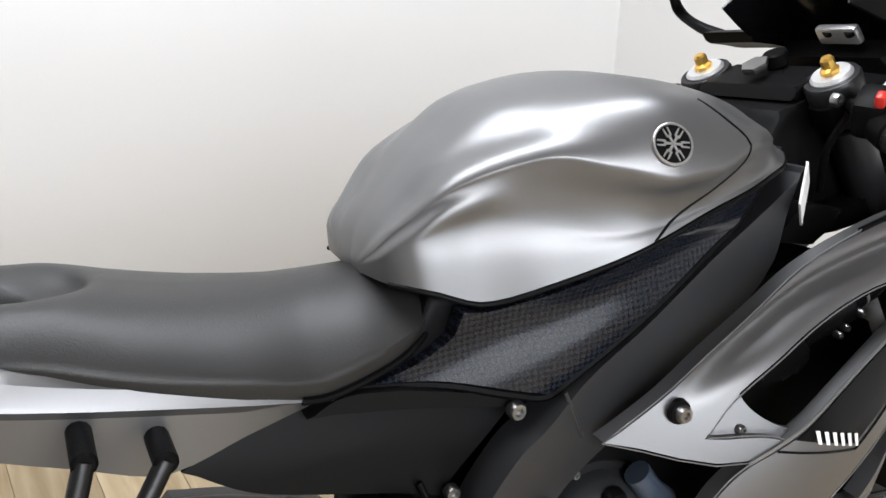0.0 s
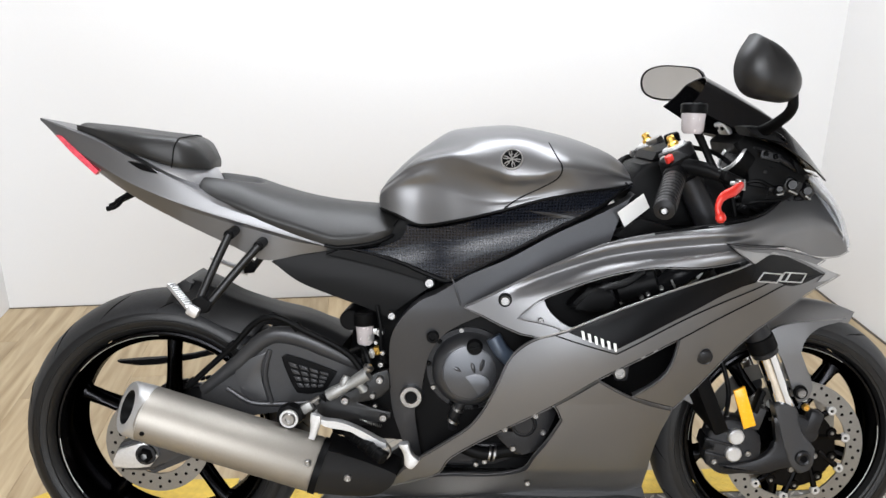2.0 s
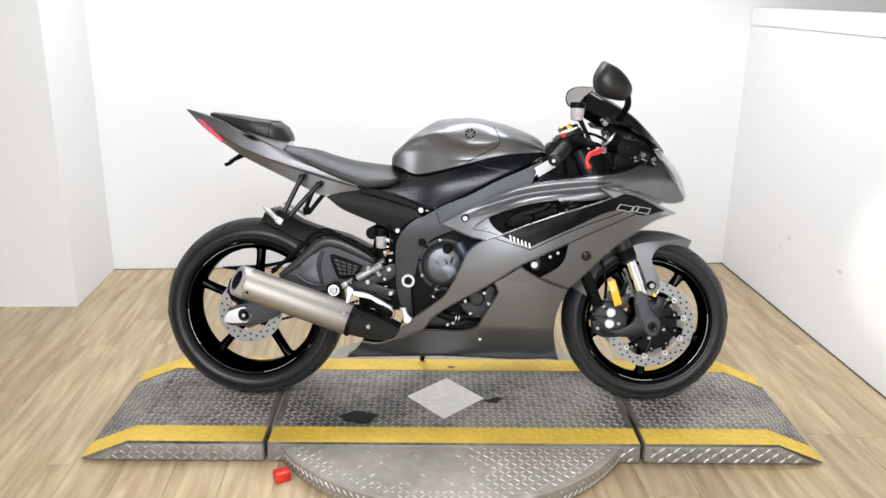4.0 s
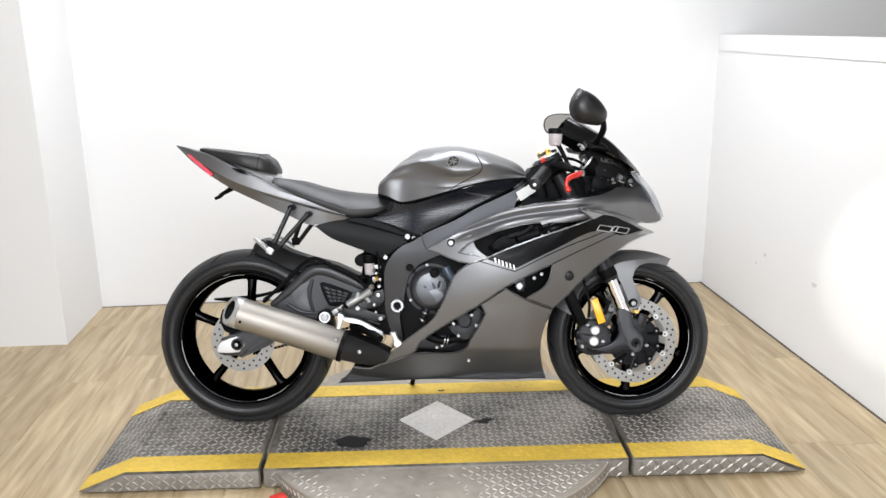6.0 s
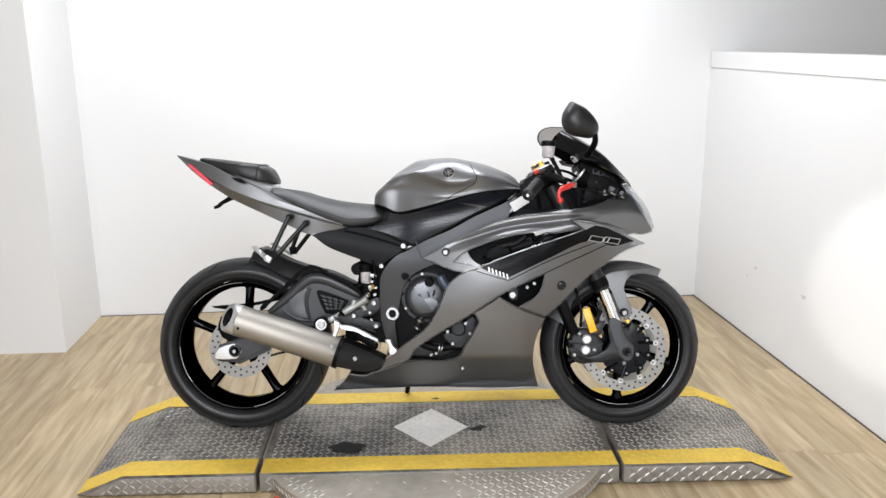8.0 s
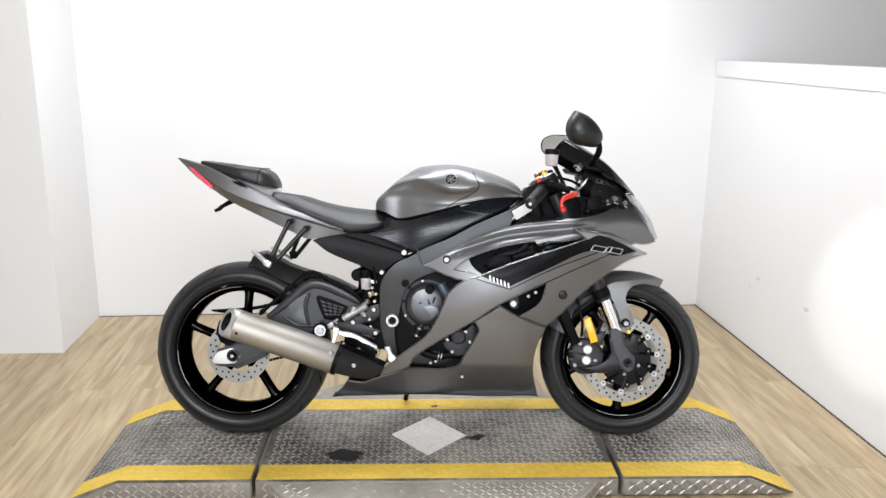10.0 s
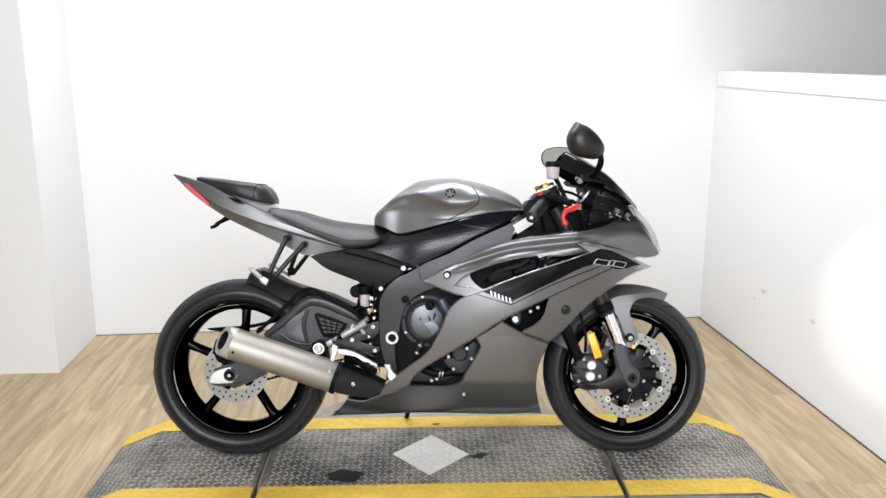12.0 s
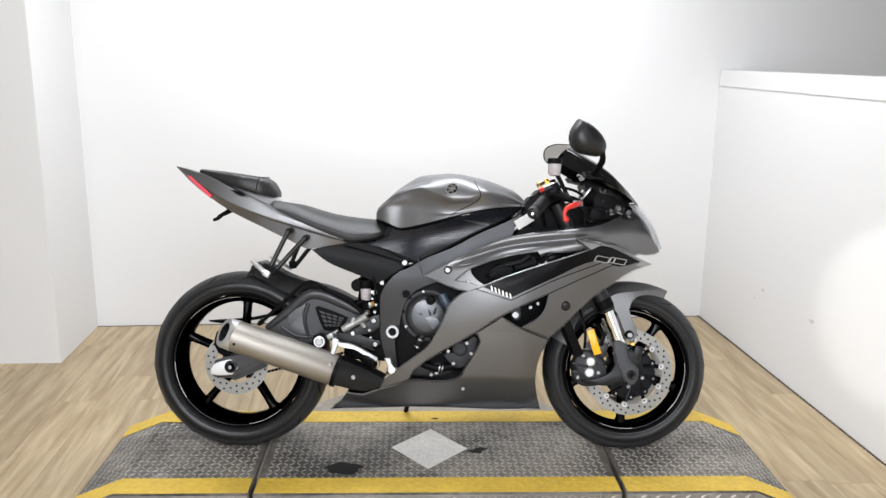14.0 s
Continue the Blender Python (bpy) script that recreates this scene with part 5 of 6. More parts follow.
part("push_rod", rod((-0.336, -0.165, 0.442), (-0.310, -0.165, 0.459), 0.005, 10), STEEL, mc)
part("clevis", block(0.026, 0.016, 0.02, pose(-0.338, -0.168, 0.436, 0, -30, 0), 0.004), CASTGREY, mc)
lev = part("brake_lever", panel([(-0.318, 0.440), (-0.300, 0.424), (-0.270, 0.420), (-0.240, 0.410), (-0.168, 0.371), (-0.166, 0.358), (-0.180, 0.352), (-0.214, 0.372), (-0.246, 0.391), (-0.297, 0.402), (-0.318, 0.418)], lambda x, z: -0.196, 0.014, 0.03, 0.004), ALU, bike, "bare aluminium brake lever")
part("lever_finger", plate([(-0.322, 0.436), (-0.302, 0.430), (-0.306, 0.405), (-0.328, 0.357), (-0.336, 0.358), (-0.325, 0.400)], -0.206, -0.194, 0.003), ALU, lev)
part("pedal_tip", plate([(-0.146, 0.366), (-0.126, 0.367), (-0.118, 0.345), (-0.103, 0.330), (-0.120, 0.312), (-0.134, 0.322), (-0.136, 0.345)], -0.196, -0.176, 0.004), ALU, lev, "bare aluminium pedal tip")
peg = part("foot_peg", rod((-0.27, -0.15, 0.388), (-0.172, -0.225, 0.349), 0.013, 14), PLASTIC, bike, "black rider foot peg")
for k in range(5):
    u = 0.2 + 0.16 * k
    part("peg_ring", turned([(0.0125, -0.004), (0.0145, -0.002), (0.0145, 0.002), (0.0125, 0.004)], (-0.27 + 0.098 * u, -0.15 - 0.075 * u, 0.388 - 0.039 * u), (0.098, -0.075, -0.039), 12), PLASTIC, peg)
part("peg_spring", tube([(-0.176 + 0.012 * math.cos(k), -0.172 - 0.001 * k, 0.345 + 0.014 * math.sin(k)) for k in [j * 0.5 for j in range(26)]], 0.0018, 6, 1), STEEL, bike, "small steel return spring")
hb = part("muffler_hanger", plate([(-0.398, 0.418), (-0.392, 0.440), (-0.370, 0.448), (-0.350, 0.440), (-0.340, 0.418), (-0.362, 0.400), (-0.385, 0.400)], -0.190, -0.165, 0.005), PLASTIC, bike, "black muffler hanger")
part("hanger_bolt", bolt(-0.370, -0.192, 0.421, 0.0145, -1, 0.008), STEEL, hb, "large bright steel bolt")
part("hanger_washer", turned([(0.014, -0.002), (0.019, -0.002), (0.019, 0.003), (0.014, 0.003)], (-0.370, -0.192, 0.421), (0, -1, 0), 24), ALU, hb)
part("muffler_clamp", grid([oval(mb + md * 0.0, 0.0555, 0.0675), oval(mb + md * 0.014, 0.0555, 0.0675)], True), PLASTIC, muff, "black clamp band")
part("clamp_bolt", bolt(-0.318, -0.262, 0.357, 0.007), STEEL, muff)
part("cap_rivet", bolt(-0.643, -0.268, 0.420, 0.005, -1, 0.003), PLASTIC, muff)

# small hardware between the rear set and the frame
part("return_spring", tube([(-0.232 + 0.046 * (k / 40), -0.150 + 0.0035 * math.cos(k * 1.6), 0.404 - 0.016 * (k / 40) + 0.0035 * math.sin(k * 1.6)) for k in range(41)], 0.0009, 5, 1), STEEL, bike, "thin steel return spring")
part("lock_nut", turned([(0.0, 0.004), (0.006, 0.004), (0.007, -0.004)], (-0.318, -0.165, 0.447), (0.87, 0, 0.5), 6), STEEL, bike)
for pts, r in (([(-0.206, -0.160, 0.526), (-0.216, -0.150, 0.548), (-0.226, -0.140, 0.556), (-0.250, -0.137, 0.548)], 0.0055), ([(-0.195, -0.12, 0.640), (-0.186, -0.135, 0.600), (-0.186, -0.138, 0.555), (-0.178, -0.13, 0.52)], 0.004), ([(-0.20, -0.11, 0.55), (-0.188, -0.125, 0.535), (-0.190, -0.13, 0.505)], 0.0045)):
    part("loose_hose", tube(pts, r, 8), PLASTIC, bike, "thin black hose")
for x, y, z, r in ((-0.196, -0.135, 0.566, 0.005), (-0.205, -0.135, 0.548, 0.006), (-0.182, -0.14, 0.545, 0.005), (-0.186, -0.14, 0.520, 0.006), (-0.20, -0.14, 0.430, 0.005)):
    part("bolt", bolt(x, y, z, r, -1, 0.006), STEEL, bike)
part("wire_clip", block(0.014, 0.010, 0.016, pose(-0.206, -0.132, 0.540, 0, 15, 0), 0.002), CASTGREY, bike, "dull metal wire clip")
# rear brake fluid reservoir
rs = part("rear_reservoir", turned([(0, -0.040), (0.014, -0.040), (0.0175, -0.035), (0.0185, 0.0), (0.0185, 0.004)], (-0.221, -0.122, 0.598), (-0.02, 0.02, 1), 24), CLEAR, bike, "milky brake fluid reservoir")
part("reservoir_cap", turned([(0.021, 0.0), (0.0225, 0.003), (0.0225, 0.024), (0.019, 0.028), (0, 0.029)], (-0.221, -0.122, 0.600), (-0.02, 0.02, 1), 24), PLASTIC, rs, "black ribbed cap")
part("reservoir_label", turned([(0.0188, -0.030), (0.0188, -0.016)], (-0.221, -0.122, 0.598), (-0.02, 0.02, 1), 12, (200, 320)), ALU, rs)
part("reservoir_hose", tube([(-0.221, -0.122, 0.560), (-0.224, -0.125, 0.525), (-0.215, -0.14, 0.51)], 0.006, 10), PLASTIC, rs)
part("reservoir_lug", block(0.02, 0.004, 0.012, pose(-0.193, -0.128, 0.587), 0.001), ALU, rs)
part("bolt", bolt(-0.188, -0.131, 0.587, 0.0085, -1, 0.008), STEEL, rs)
part("shock_reservoir", rod((-0.248, -0.06, 0.612), (-0.252, -0.125, 0.610), 0.022, 20), PLASTIC, bike, "black shock absorber end")
part("shock", rod((-0.215, -0.02, 0.70), (-0.245, -0.02, 0.42), 0.035, 20), PLASTIC, bike, "black shock absorber spring")
part("hose_end", rod((-0.198, -0.13, 0.555), (-0.192, -0.13, 0.538), 0.008, 10), GOLD, bike, "copper-coloured hose fitting")

# swing arm details
arm_hose = part("brake_hose", tube([(-0.60, -0.135, 0.468), (-0.545, -0.135, 0.517), (-0.493, -0.135, 0.563), (-0.443, -0.135, 0.612), (-0.408, -0.135, 0.621), (-0.352, -0.135, 0.594), (-0.253, -0.14, 0.540), (-0.222, -0.15, 0.505)], 0.0065, 10), PLASTIC, bike, "black rear brake hose")
for x, z in ((-0.500, 0.558), (-0.362, 0.599), (-0.59, 0.478)):
    part("hose_clip", block(0.018, 0.014, 0.018, pose(x, -0.132, z, 0, -40, 0), 0.003), PLASTIC, arm_hose)
for k in range(4):
    for j in range(4):
        # four rows that shorten downwards, each cut by three ribs
        u0, u1, v = 0.04 + 0.235 * j, 0.04 + 0.235 * j + 0.17, 0.10 + 0.225 * k
        def at(u, w):
            a, b = Vector((-0.392, 0.528)) + (Vector((-0.365, 0.458)) - Vector((-0.392, 0.528))) * w, Vector((-0.290, 0.496)) + (Vector((-0.312, 0.462)) - Vector((-0.290, 0.496))) * w
            p = a + (b - a) * u
            return p.x, p.y
        part("vent_slot", plate([at(u0, v), at(u1, v), at(u1 + 0.03, v + 0.14), at(u0 + 0.03, v + 0.14)], -0.1262, -0.1225, 0.0006, n=1), ARMG, bike)
ax = part("axle_plate", plate([(-0.772, 0.300), (-0.757, 0.330), (-0.700, 0.346), (-0.680, 0.335), (-0.672, 0.314), (-0.692, 0.290), (-0.766, 0.288)], -0.142, -0.128, 0.004), ALU, bike, "silver chain adjuster plate")
part("axle_nut", turned([(0.007, 0.012), (0.012, 0.014), (0.016, 0.010), (0.018, 0.0)], (-0.697, -0.141, 0.319), (0, -1, 0), 6), PLASTIC, ax, "black axle nut")
part("axle_washer", turned([(0.012, 0.004), (0.022, 0.003), (0.023, -0.002)], (-0.697, -0.141, 0.319), (0, -1, 0), 24), ENGINE, ax)
part("arm_end", plate([(-0.775, 0.302), (-0.758, 0.338), (-0.70, 0.356), (-0.60, 0.392), (-0.55, 0.40), (-0.56, 0.35), (-0.65, 0.300), (-0.70, 0.276), (-0.765, 0.280)], -0.128, -0.098, 0.005), FRAMEG, bike, "swing arm end")
part("rear_caliper", plate([(-0.765, 0.400), (-0.755, 0.440), (-0.728, 0.446), (-0.700, 0.42), (-0.690, 0.365), (-0.72, 0.350), (-0.752, 0.365)], -0.122, -0.07, 0.006), PLASTIC, bike, "black rear brake caliper")
# hugger: a broad arched plate over the rear tyre, deep at the rear, shallow ahead of its seam
GX = [-0.640, -0.614, -0.513, -0.427, -0.364, -0.270]
rows = []
for k in range(33):
    u = k / 32
    x = GX[0] + (GX[-1] - GX[0]) * u
    z = smooth_at(GX, [0.662, 0.680, 0.634, 0.606, 0.590, 0.547], x)
    fall = smooth_at([-0.632, -0.60, -0.46, -0.425, -0.255], [0.026, 0.052, 0.052, 0.013, 0.012], x)
    rows.append([(x - 0.012 * abs(q) ** 3, (0.091 - 0.008 * u) * q, z - fall * max(0.0, (abs(q) - 0.55) / 0.45) ** 1.8) for q in [j / 10 - 1 for j in range(21)]])
b = grid(rows)
bmesh.ops.solidify(b, geom=b.faces[:], thickness=0.004)
hg = part("rear_hugger", b, HUGGERP, bike, "scuffed black plastic rear hugger", 45)
part("hugger_seam", tube([(-0.386, y, 0.5975 - 0.013 * max(0.0, (abs(y) / 0.086 - 0.55) / 0.45) ** 1.8) for y in np.linspace(-0.086, 0.086, 15)], 0.0016, 6, 1), PLASTIC, hg, "dark joint across the hugger")
part("hugger_slot", block(0.022, 0.006, 0.004, pose(-0.424, -0.055, 0.606, 0, 18, 0), 0.001), PLASTIC, hg, "small black slot")
part("hugger_flap", plate([(-0.650, 0.650), (-0.641, 0.672), (-0.616, 0.688), (-0.600, 0.679), (-0.610, 0.656)], -0.078, 0.060, 0.003), SATINBLACK, hg, "raised rear lip of the hugger")
# pillion foot peg brackets
for s in (1, -1):
    m = lambda b: b if s > 0 else mirrored(b)
    ph = part("pillion_bracket", m(joined(tube([(-0.482, -0.172, 0.800), (-0.511, -0.190, 0.735), (-0.538, -0.205, 0.672)], 0.0085, 12), tube([(-0.425, -0.165, 0.776), (-0.472, -0.186, 0.722), (-0.520, -0.205, 0.664)], 0.0085, 12))), SATINBLACK, bike, "black tubular pillion peg bracket")
    for x, y, z in ((-0.482, -0.172, 0.800), (-0.425, -0.165, 0.776)):
        part("bracket_lug", m(rod((x, y - 0.006, z - 0.001), (x - 0.004, -0.108, z + 0.002), 0.0105, 12)), PLASTIC, ph, "black mounting lug")
    part("bracket_foot", m(plate([(-0.550, 0.676), (-0.532, 0.684), (-0.510, 0.670), (-0.520, 0.650), (-0.545, 0.648)], -0.216, -0.196, 0.003)), PLASTIC, ph)
    pa, pb = Vector((-0.545, -0.218, 0.650)), Vector((-0.616, -0.155, 0.695))
    px = (pb - pa).normalized()
    py = Vector((0, 0, 1)).cross(px).normalized()
    along_peg = Matrix((px, py, px.cross(py))).transposed().to_4x4()
    part("pillion_peg", m(block((pb - pa).length, 0.015, 0.009, Matrix.Translation((pa + pb) / 2) @ along_peg, 0.003)), ALU, ph, "bare aluminium folded foot peg")
    for k in range(11):
        part("peg_tooth", m(block(0.0028, 0.016, 0.004, Matrix.Translation(pa + (pb - pa) * (0.25 + 0.068 * k)) @ along_peg @ Matrix.Translation((0, 0, 0.0055)), 0.0008)), ALU, ph)
    part("peg_pivot", m(block(0.024, 0.02, 0.022, pose(-0.546, -0.216, 0.655, 0, 30, 0), 0.004)), ALU, ph)
stub = part("plate_stub", tube([(-0.730, 0.0, 0.880), (-0.765, 0.0, 0.860), (-0.790, 0.0, 0.848)], [0.012, 0.008, 0.006], 8), PLASTIC, bike, "black stub of a plate bracket")
for y in (-0.028, 0.028):
    part("stub_prong", tube([(-0.768, y * 0.4, 0.858), (-0.790 - y * 0.5, y, 0.842), (-0.806 - y * 0.3, y, 0.836)], [0.005, 0.004, 0.006], 8), PLASTIC, stub)
# chain and sprocket on the far side
part("sprocket", turned([(0.03, -0.003), (0.082, -0.003), (0.082, 0.003), (0.03, 0.003)], (RW[0], 0.10, RW[1]), (0, 1, 0), 43), ENGINE, rear, "dark rear sprocket")
ch = bmesh.new()
for z0, z1 in ((0.238, 0.36), (0.400, 0.47)):
    for k in range(34):
        u = k / 33
        x, z = RW[0] + 0.46 * u, z0 + (z1 - z0) * u
        b = block(0.0125, 0.012, 0.009, pose(x, 0.10, z, 0, -15, 0), 0.002)
        ch = joined(ch, b)
tagged(part("chain", ch, PLASTIC, bike, "black drive chain"), kind="stuff")
part("chain_guard", plate([(-0.85, 0.452), (-0.66, 0.470), (-0.40, 0.545), (-0.40, 0.530), (-0.66, 0.458), (-0.84, 0.446)], 0.095, 0.115, 0.003), PLASTIC, bike, "black chain guard")
sd = part("side_stand", tube([(-0.06, 0.15, 0.26), (-0.07, 0.22, 0.17), (-0.083, 0.297, 0.075)], [0.014, 0.011, 0.009], 10), PLASTIC, bike, "black side stand")
part("stand_foot", block(0.032, 0.024, 0.008, pose(-0.083, 0.302, 0.068, 12, 0, 0), 0.002), PLASTIC, sd)

# front end
cal = part("brake_caliper", plate([(0.512, 0.384), (0.545, 0.392), (0.590, 0.378), (0.612, 0.352), (0.610, 0.300), (0.577, 0.268), (0.530, 0.268), (0.500, 0.290), (0.494, 0.330)], -0.118, -0.058, 0.010), ENGINE, bike, "dark four-piston brake caliper")
for x, z in ((0.558, 0.356), (0.554, 0.318)):
    part("piston_cap", turned([(0, 0.014), (0.013, 0.014), (0.0165, 0.011), (0.0175, 0.0)], (x, -0.116, z), (0, -1, 0), 28), ALU, cal, "bare metal round piston cap")
for x, z in ((0.533, 0.375), (0.585, 0.318), (0.515, 0.300)):
    part("bolt", bolt(x, -0.118, z, 0.007), STEEL, cal)
for k in range(3):
    part("caliper_rib", block(0.060, 0.010, 0.007, pose(0.524, -0.117, 0.372 - 0.030 * k, 0, 14, 0), 0.002), ENGINE, cal)
part("caliper_bridge", block(0.030, 0.060, 0.030, pose(0.507, -0.088, 0.335, 0, 14, 0), 0.006), PLASTIC, cal)
part("caliper_mount", block(0.030, 0.034, 0.050, pose(0.600, -0.104, 0.395, 0, 18, 0), 0.006), ARMG, cal)
part("bleed_nipple", rod((0.545, -0.10, 0.392), (0.543, -0.10, 0.415), 0.004, 8), STEEL, cal)
part("caliper_arm", plate([(0.634, 0.398), (0.668, 0.402), (0.690, 0.372), (0.706, 0.338), (0.713, 0.308), (0.695, 0.284), (0.672, 0.288), (0.610, 0.272), (0.530, 0.283), (0.524, 0.293), (0.588, 0.302), (0.622, 0.318), (0.640, 0.345), (0.637, 0.372)], -0.128, -0.106, 0.007, n=3), ENGINE, bike, "cast fork foot with a caliper bracket")
part("fork_clamp", plate([(0.664, 0.404), (0.700, 0.396), (0.726, 0.382), (0.728, 0.352), (0.706, 0.340), (0.684, 0.362)], -0.124, -0.096, 0.006, n=3), ENGINE, bike, "cast lug of the fork foot")
part("axle_end", turned([(0.007, -0.004), (0.008, 0.006), (0.012, 0.008), (0.016, 0.005), (0.017, -0.01)], (0.696, -0.132, 0.313), (0, -1, 0), 24), ENGINE, bike, "hollow front axle end")
part("axle_hole", turned([(0, 0.001), (0.008, 0.001), (0.008, -0.004)], (0.696, -0.132, 0.313), (0, -1, 0), 16), PLASTIC, bike)
ref = part("side_reflector", plate([(0.5425, 0.462), (0.566, 0.472), (0.593, 0.388), (0.568, 0.379)], -0.142, -0.132, 0.003, n=1), AMBER, bike, "amber side reflector")
part("reflector_bracket", block(0.01, 0.03, 0.05, pose(0.60, -0.12, 0.435, 0, 18, 0), 0.002), PLASTIC, ref)
part("front_brake_hose", tube([(0.50, -0.06, 0.60), (0.525, -0.10, 0.52), (0.540, -0.115, 0.45), (0.538, -0.112, 0.40)], 0.005, 10), PLASTIC, bike, "black front brake hose")
def fender_side(x, z):
    return -0.100 + 0.05 * max(0, z - 0.53) + 2.2 * max(0, z - 0.545) ** 2 + 0.10 * max(0, x - 0.70)


pair("fender_stay", panel([(0.612, 0.572), (0.640, 0.588), (0.677, 0.596), (0.740, 0.600), (0.790, 0.601), (0.774, 0.592), (0.728, 0.580), (0.702, 0.559), (0.693, 0.532), (0.704, 0.505), (0.722, 0.455), (0.714, 0.428), (0.690, 0.418), (0.678, 0.440), (0.660, 0.489), (0.640, 0.530), (0.620, 0.545)], fender_side, 0.008, 0.012, 0.003), PAINT, fen, "matte grey fender side and stay")
part("stay_bolt", bolt(0.691, -0.112, 0.448, 0.0095, -1, 0.007), STEEL, fen)
part("stay_bolt_ring", turned([(0.0095, 0.001), (0.014, 0.002), (0.015, -0.004)], (0.691, -0.109, 0.448), (0, -1, 0), 20), PLASTIC, fen)
part("sensor_bolt", bolt(0.700, -0.118, 0.419, 0.0075), GOLD, bike, "copper-coloured sensor bolt")
part("fork_lug", block(0.03, 0.03, 0.05, pose(0.718, -0.11, 0.385, 0, 18, 0), 0.006), ENGINE, bike)
part("upper_clamp_ring", rod((0.598, -0.104, 0.568), (0.612, -0.104, 0.538), 0.030, 24), PLASTIC, fk)

# fairing trim and graphics
def on_fair(pts, lift, mat, name, w=0.0016, label=""):
    P = [Vector((p.x, fairing(p.x, p.y) - lift, p.y)) for p in spline(pts, 8, False, 20)]
    pair(name, tube(P, w, 6, 1), mat, bike, label)


on_fair([(0.168, 0.613), (0.283, 0.578), (0.42, 0.641), (0.598, 0.706)], 0.0038, GLOSS, "pin_stripe", 0.0014, "thin black stripe on the fairing")
on_fair([(0.405, 0.598), (0.546, 0.659), (0.646, 0.697), (0.738, 0.699)], 0.0036, PLASTIC, "panel_gap", 0.0014, "thin panel gap")
for k in range(6):
    x = 0.216 + 0.0122 * k
    z = 0.6165 - 0.0048 * k
    b = panel([(x - 0.001, z + 0.0088), (x + 0.0046, z + 0.0068), (x + 0.0066, z - 0.0092), (x + 0.0015, z - 0.0072)], lambda p, q: fairing(p, q) - 0.0068, 0.0008, 0.02, 0.0, n=1)
    pair("graphic_bar", b, WHITEP, bike, "small white bar of a graphic")
for k, w in ((0, 0.046), (1, 0.014), (2, 0.040)):
    x, z = (0.556, 0.608, 0.624)[k], (0.7085, 0.702, 0.699)[k]
    on_fair([(x, z), (x + 0.011, z + 0.0165), (x + 0.011 + w, z + 0.0165 - w * 0.2), (x + w, z - w * 0.2), (x, z)], 0.0062, ALU, "graphic_bar", 0.0014, "slanted silver outline of a graphic")
pair("arrow_panel", panel([(0.500, 0.778), (0.540, 0.768), (0.620, 0.751), (0.697, 0.724), (0.764, 0.692), (0.741, 0.686), (0.706, 0.686), (0.728, 0.701), (0.662, 0.737), (0.587, 0.763), (0.545, 0.745)], lambda x, z: fairing(x, z) - 0.0056, 0.001, 0.013, 0.0, n=2), SILVER, bike, "lighter grey pointed trim panel")
part("round_plug", turned([(0, 0.003), (0.010, 0.003), (0.013, 0.001), (0.0145, 0.002), (0.016, 0.0), (0.016, -0.01)], (0.465, fairing(0.465, 0.554) - 0.009, 0.554), (0.05, -1, -0.18), 28), ENGINE, bike, "dark round fairing plug")
pair("slot_panel", panel([(0.085, 0.640), (0.130, 0.672), (0.148, 0.680), (0.156, 0.660), (0.176, 0.640), (0.200, 0.626), (0.19, 0.612), (0.13, 0.60)], lambda x, z: fairing(x, z) + 0.012, 0.004, 0.02), PAINT, bike, "grey inner panel of the intake slot")
# silver strip painting the highlight along the slot's lower edge
on_fair([(0.135, 0.606), (0.184, 0.6225), (0.262, 0.6535), (0.375, 0.6925), (0.489, 0.7285), (0.537, 0.746)], 0.0030, SILVER, "slot_lip", 0.0017, "silver strip painted as the highlight on the intake slot's lower edge")
pair("spar_filler", plate([(0.29, 0.785), (0.34, 0.822), (0.41, 0.80), (0.36, 0.765)], -0.13, -0.09, 0.004), PLASTIC, bike, "black inner panel beside the frame")
# pale strips along the panel borders, painting the glint of rounded edges
for name, line, form in (("side_edge", SIDE_LINE, lambda x, z: fairing(x, z) - 0.0028), ("belly_edge", BELLY_LINE[:4] + BELLY_LINE[14:], lambda x, z: fairing(x, z) + 0.0012), ("upper_edge", UPPER_LINE[13:] + UPPER_LINE[:6], upper_form)):
    pts = [(p.x, p.y) for p in spline(line, 4, name == "side_edge", 40)]
    pts = pts + pts[:1] if name == "side_edge" else pts
    if name == "belly_edge":
        # front upper edge and rear upper edge apart
        k = 4 * 4 - 3
        runs = [pts[:k], pts[k + 4:]]
    else:
        runs = [pts]
    for run in runs:
        pair(name, tube([(x, form(x, z), z) for x, z in run], 0.0008, 6, 1), EDGE, bike, "thin pale strip painted as a panel edge highlight")
part("intake_duct", rod((0.300, -0.15, 0.676), (0.375, -0.165, 0.700), 0.026, 20), PLASTIC, bike, "black intake duct")
part("duct_ring", turned([(0.0235, -0.002), (0.0270, -0.002), (0.0270, 0.002), (0.0235, 0.002)], (0.300, -0.150, 0.676), (0.95, -0.2, 0.28), 24, (60, 200)), ALU, bike, "bright arc on the intake duct")
part("heat_shield", plate([(0.195, 0.652), (0.235, 0.692), (0.275, 0.690), (0.295, 0.66), (0.26, 0.640)], -0.19, -0.14, 0.010), PLASTIC, bike, "black inner shield")
part("duct_lug", plate([(0.440, 0.718), (0.462, 0.718), (0.452, 0.704)], -0.176, -0.168, 0.002, n=1), ALU, bike, "small bright bracket")
for x, z in ((0.340, 0.672), (0.352, 0.678), (0.378, 0.690)):
    part("duct_bolt", bolt(x, -0.186, z, 0.005), STEEL, bike)
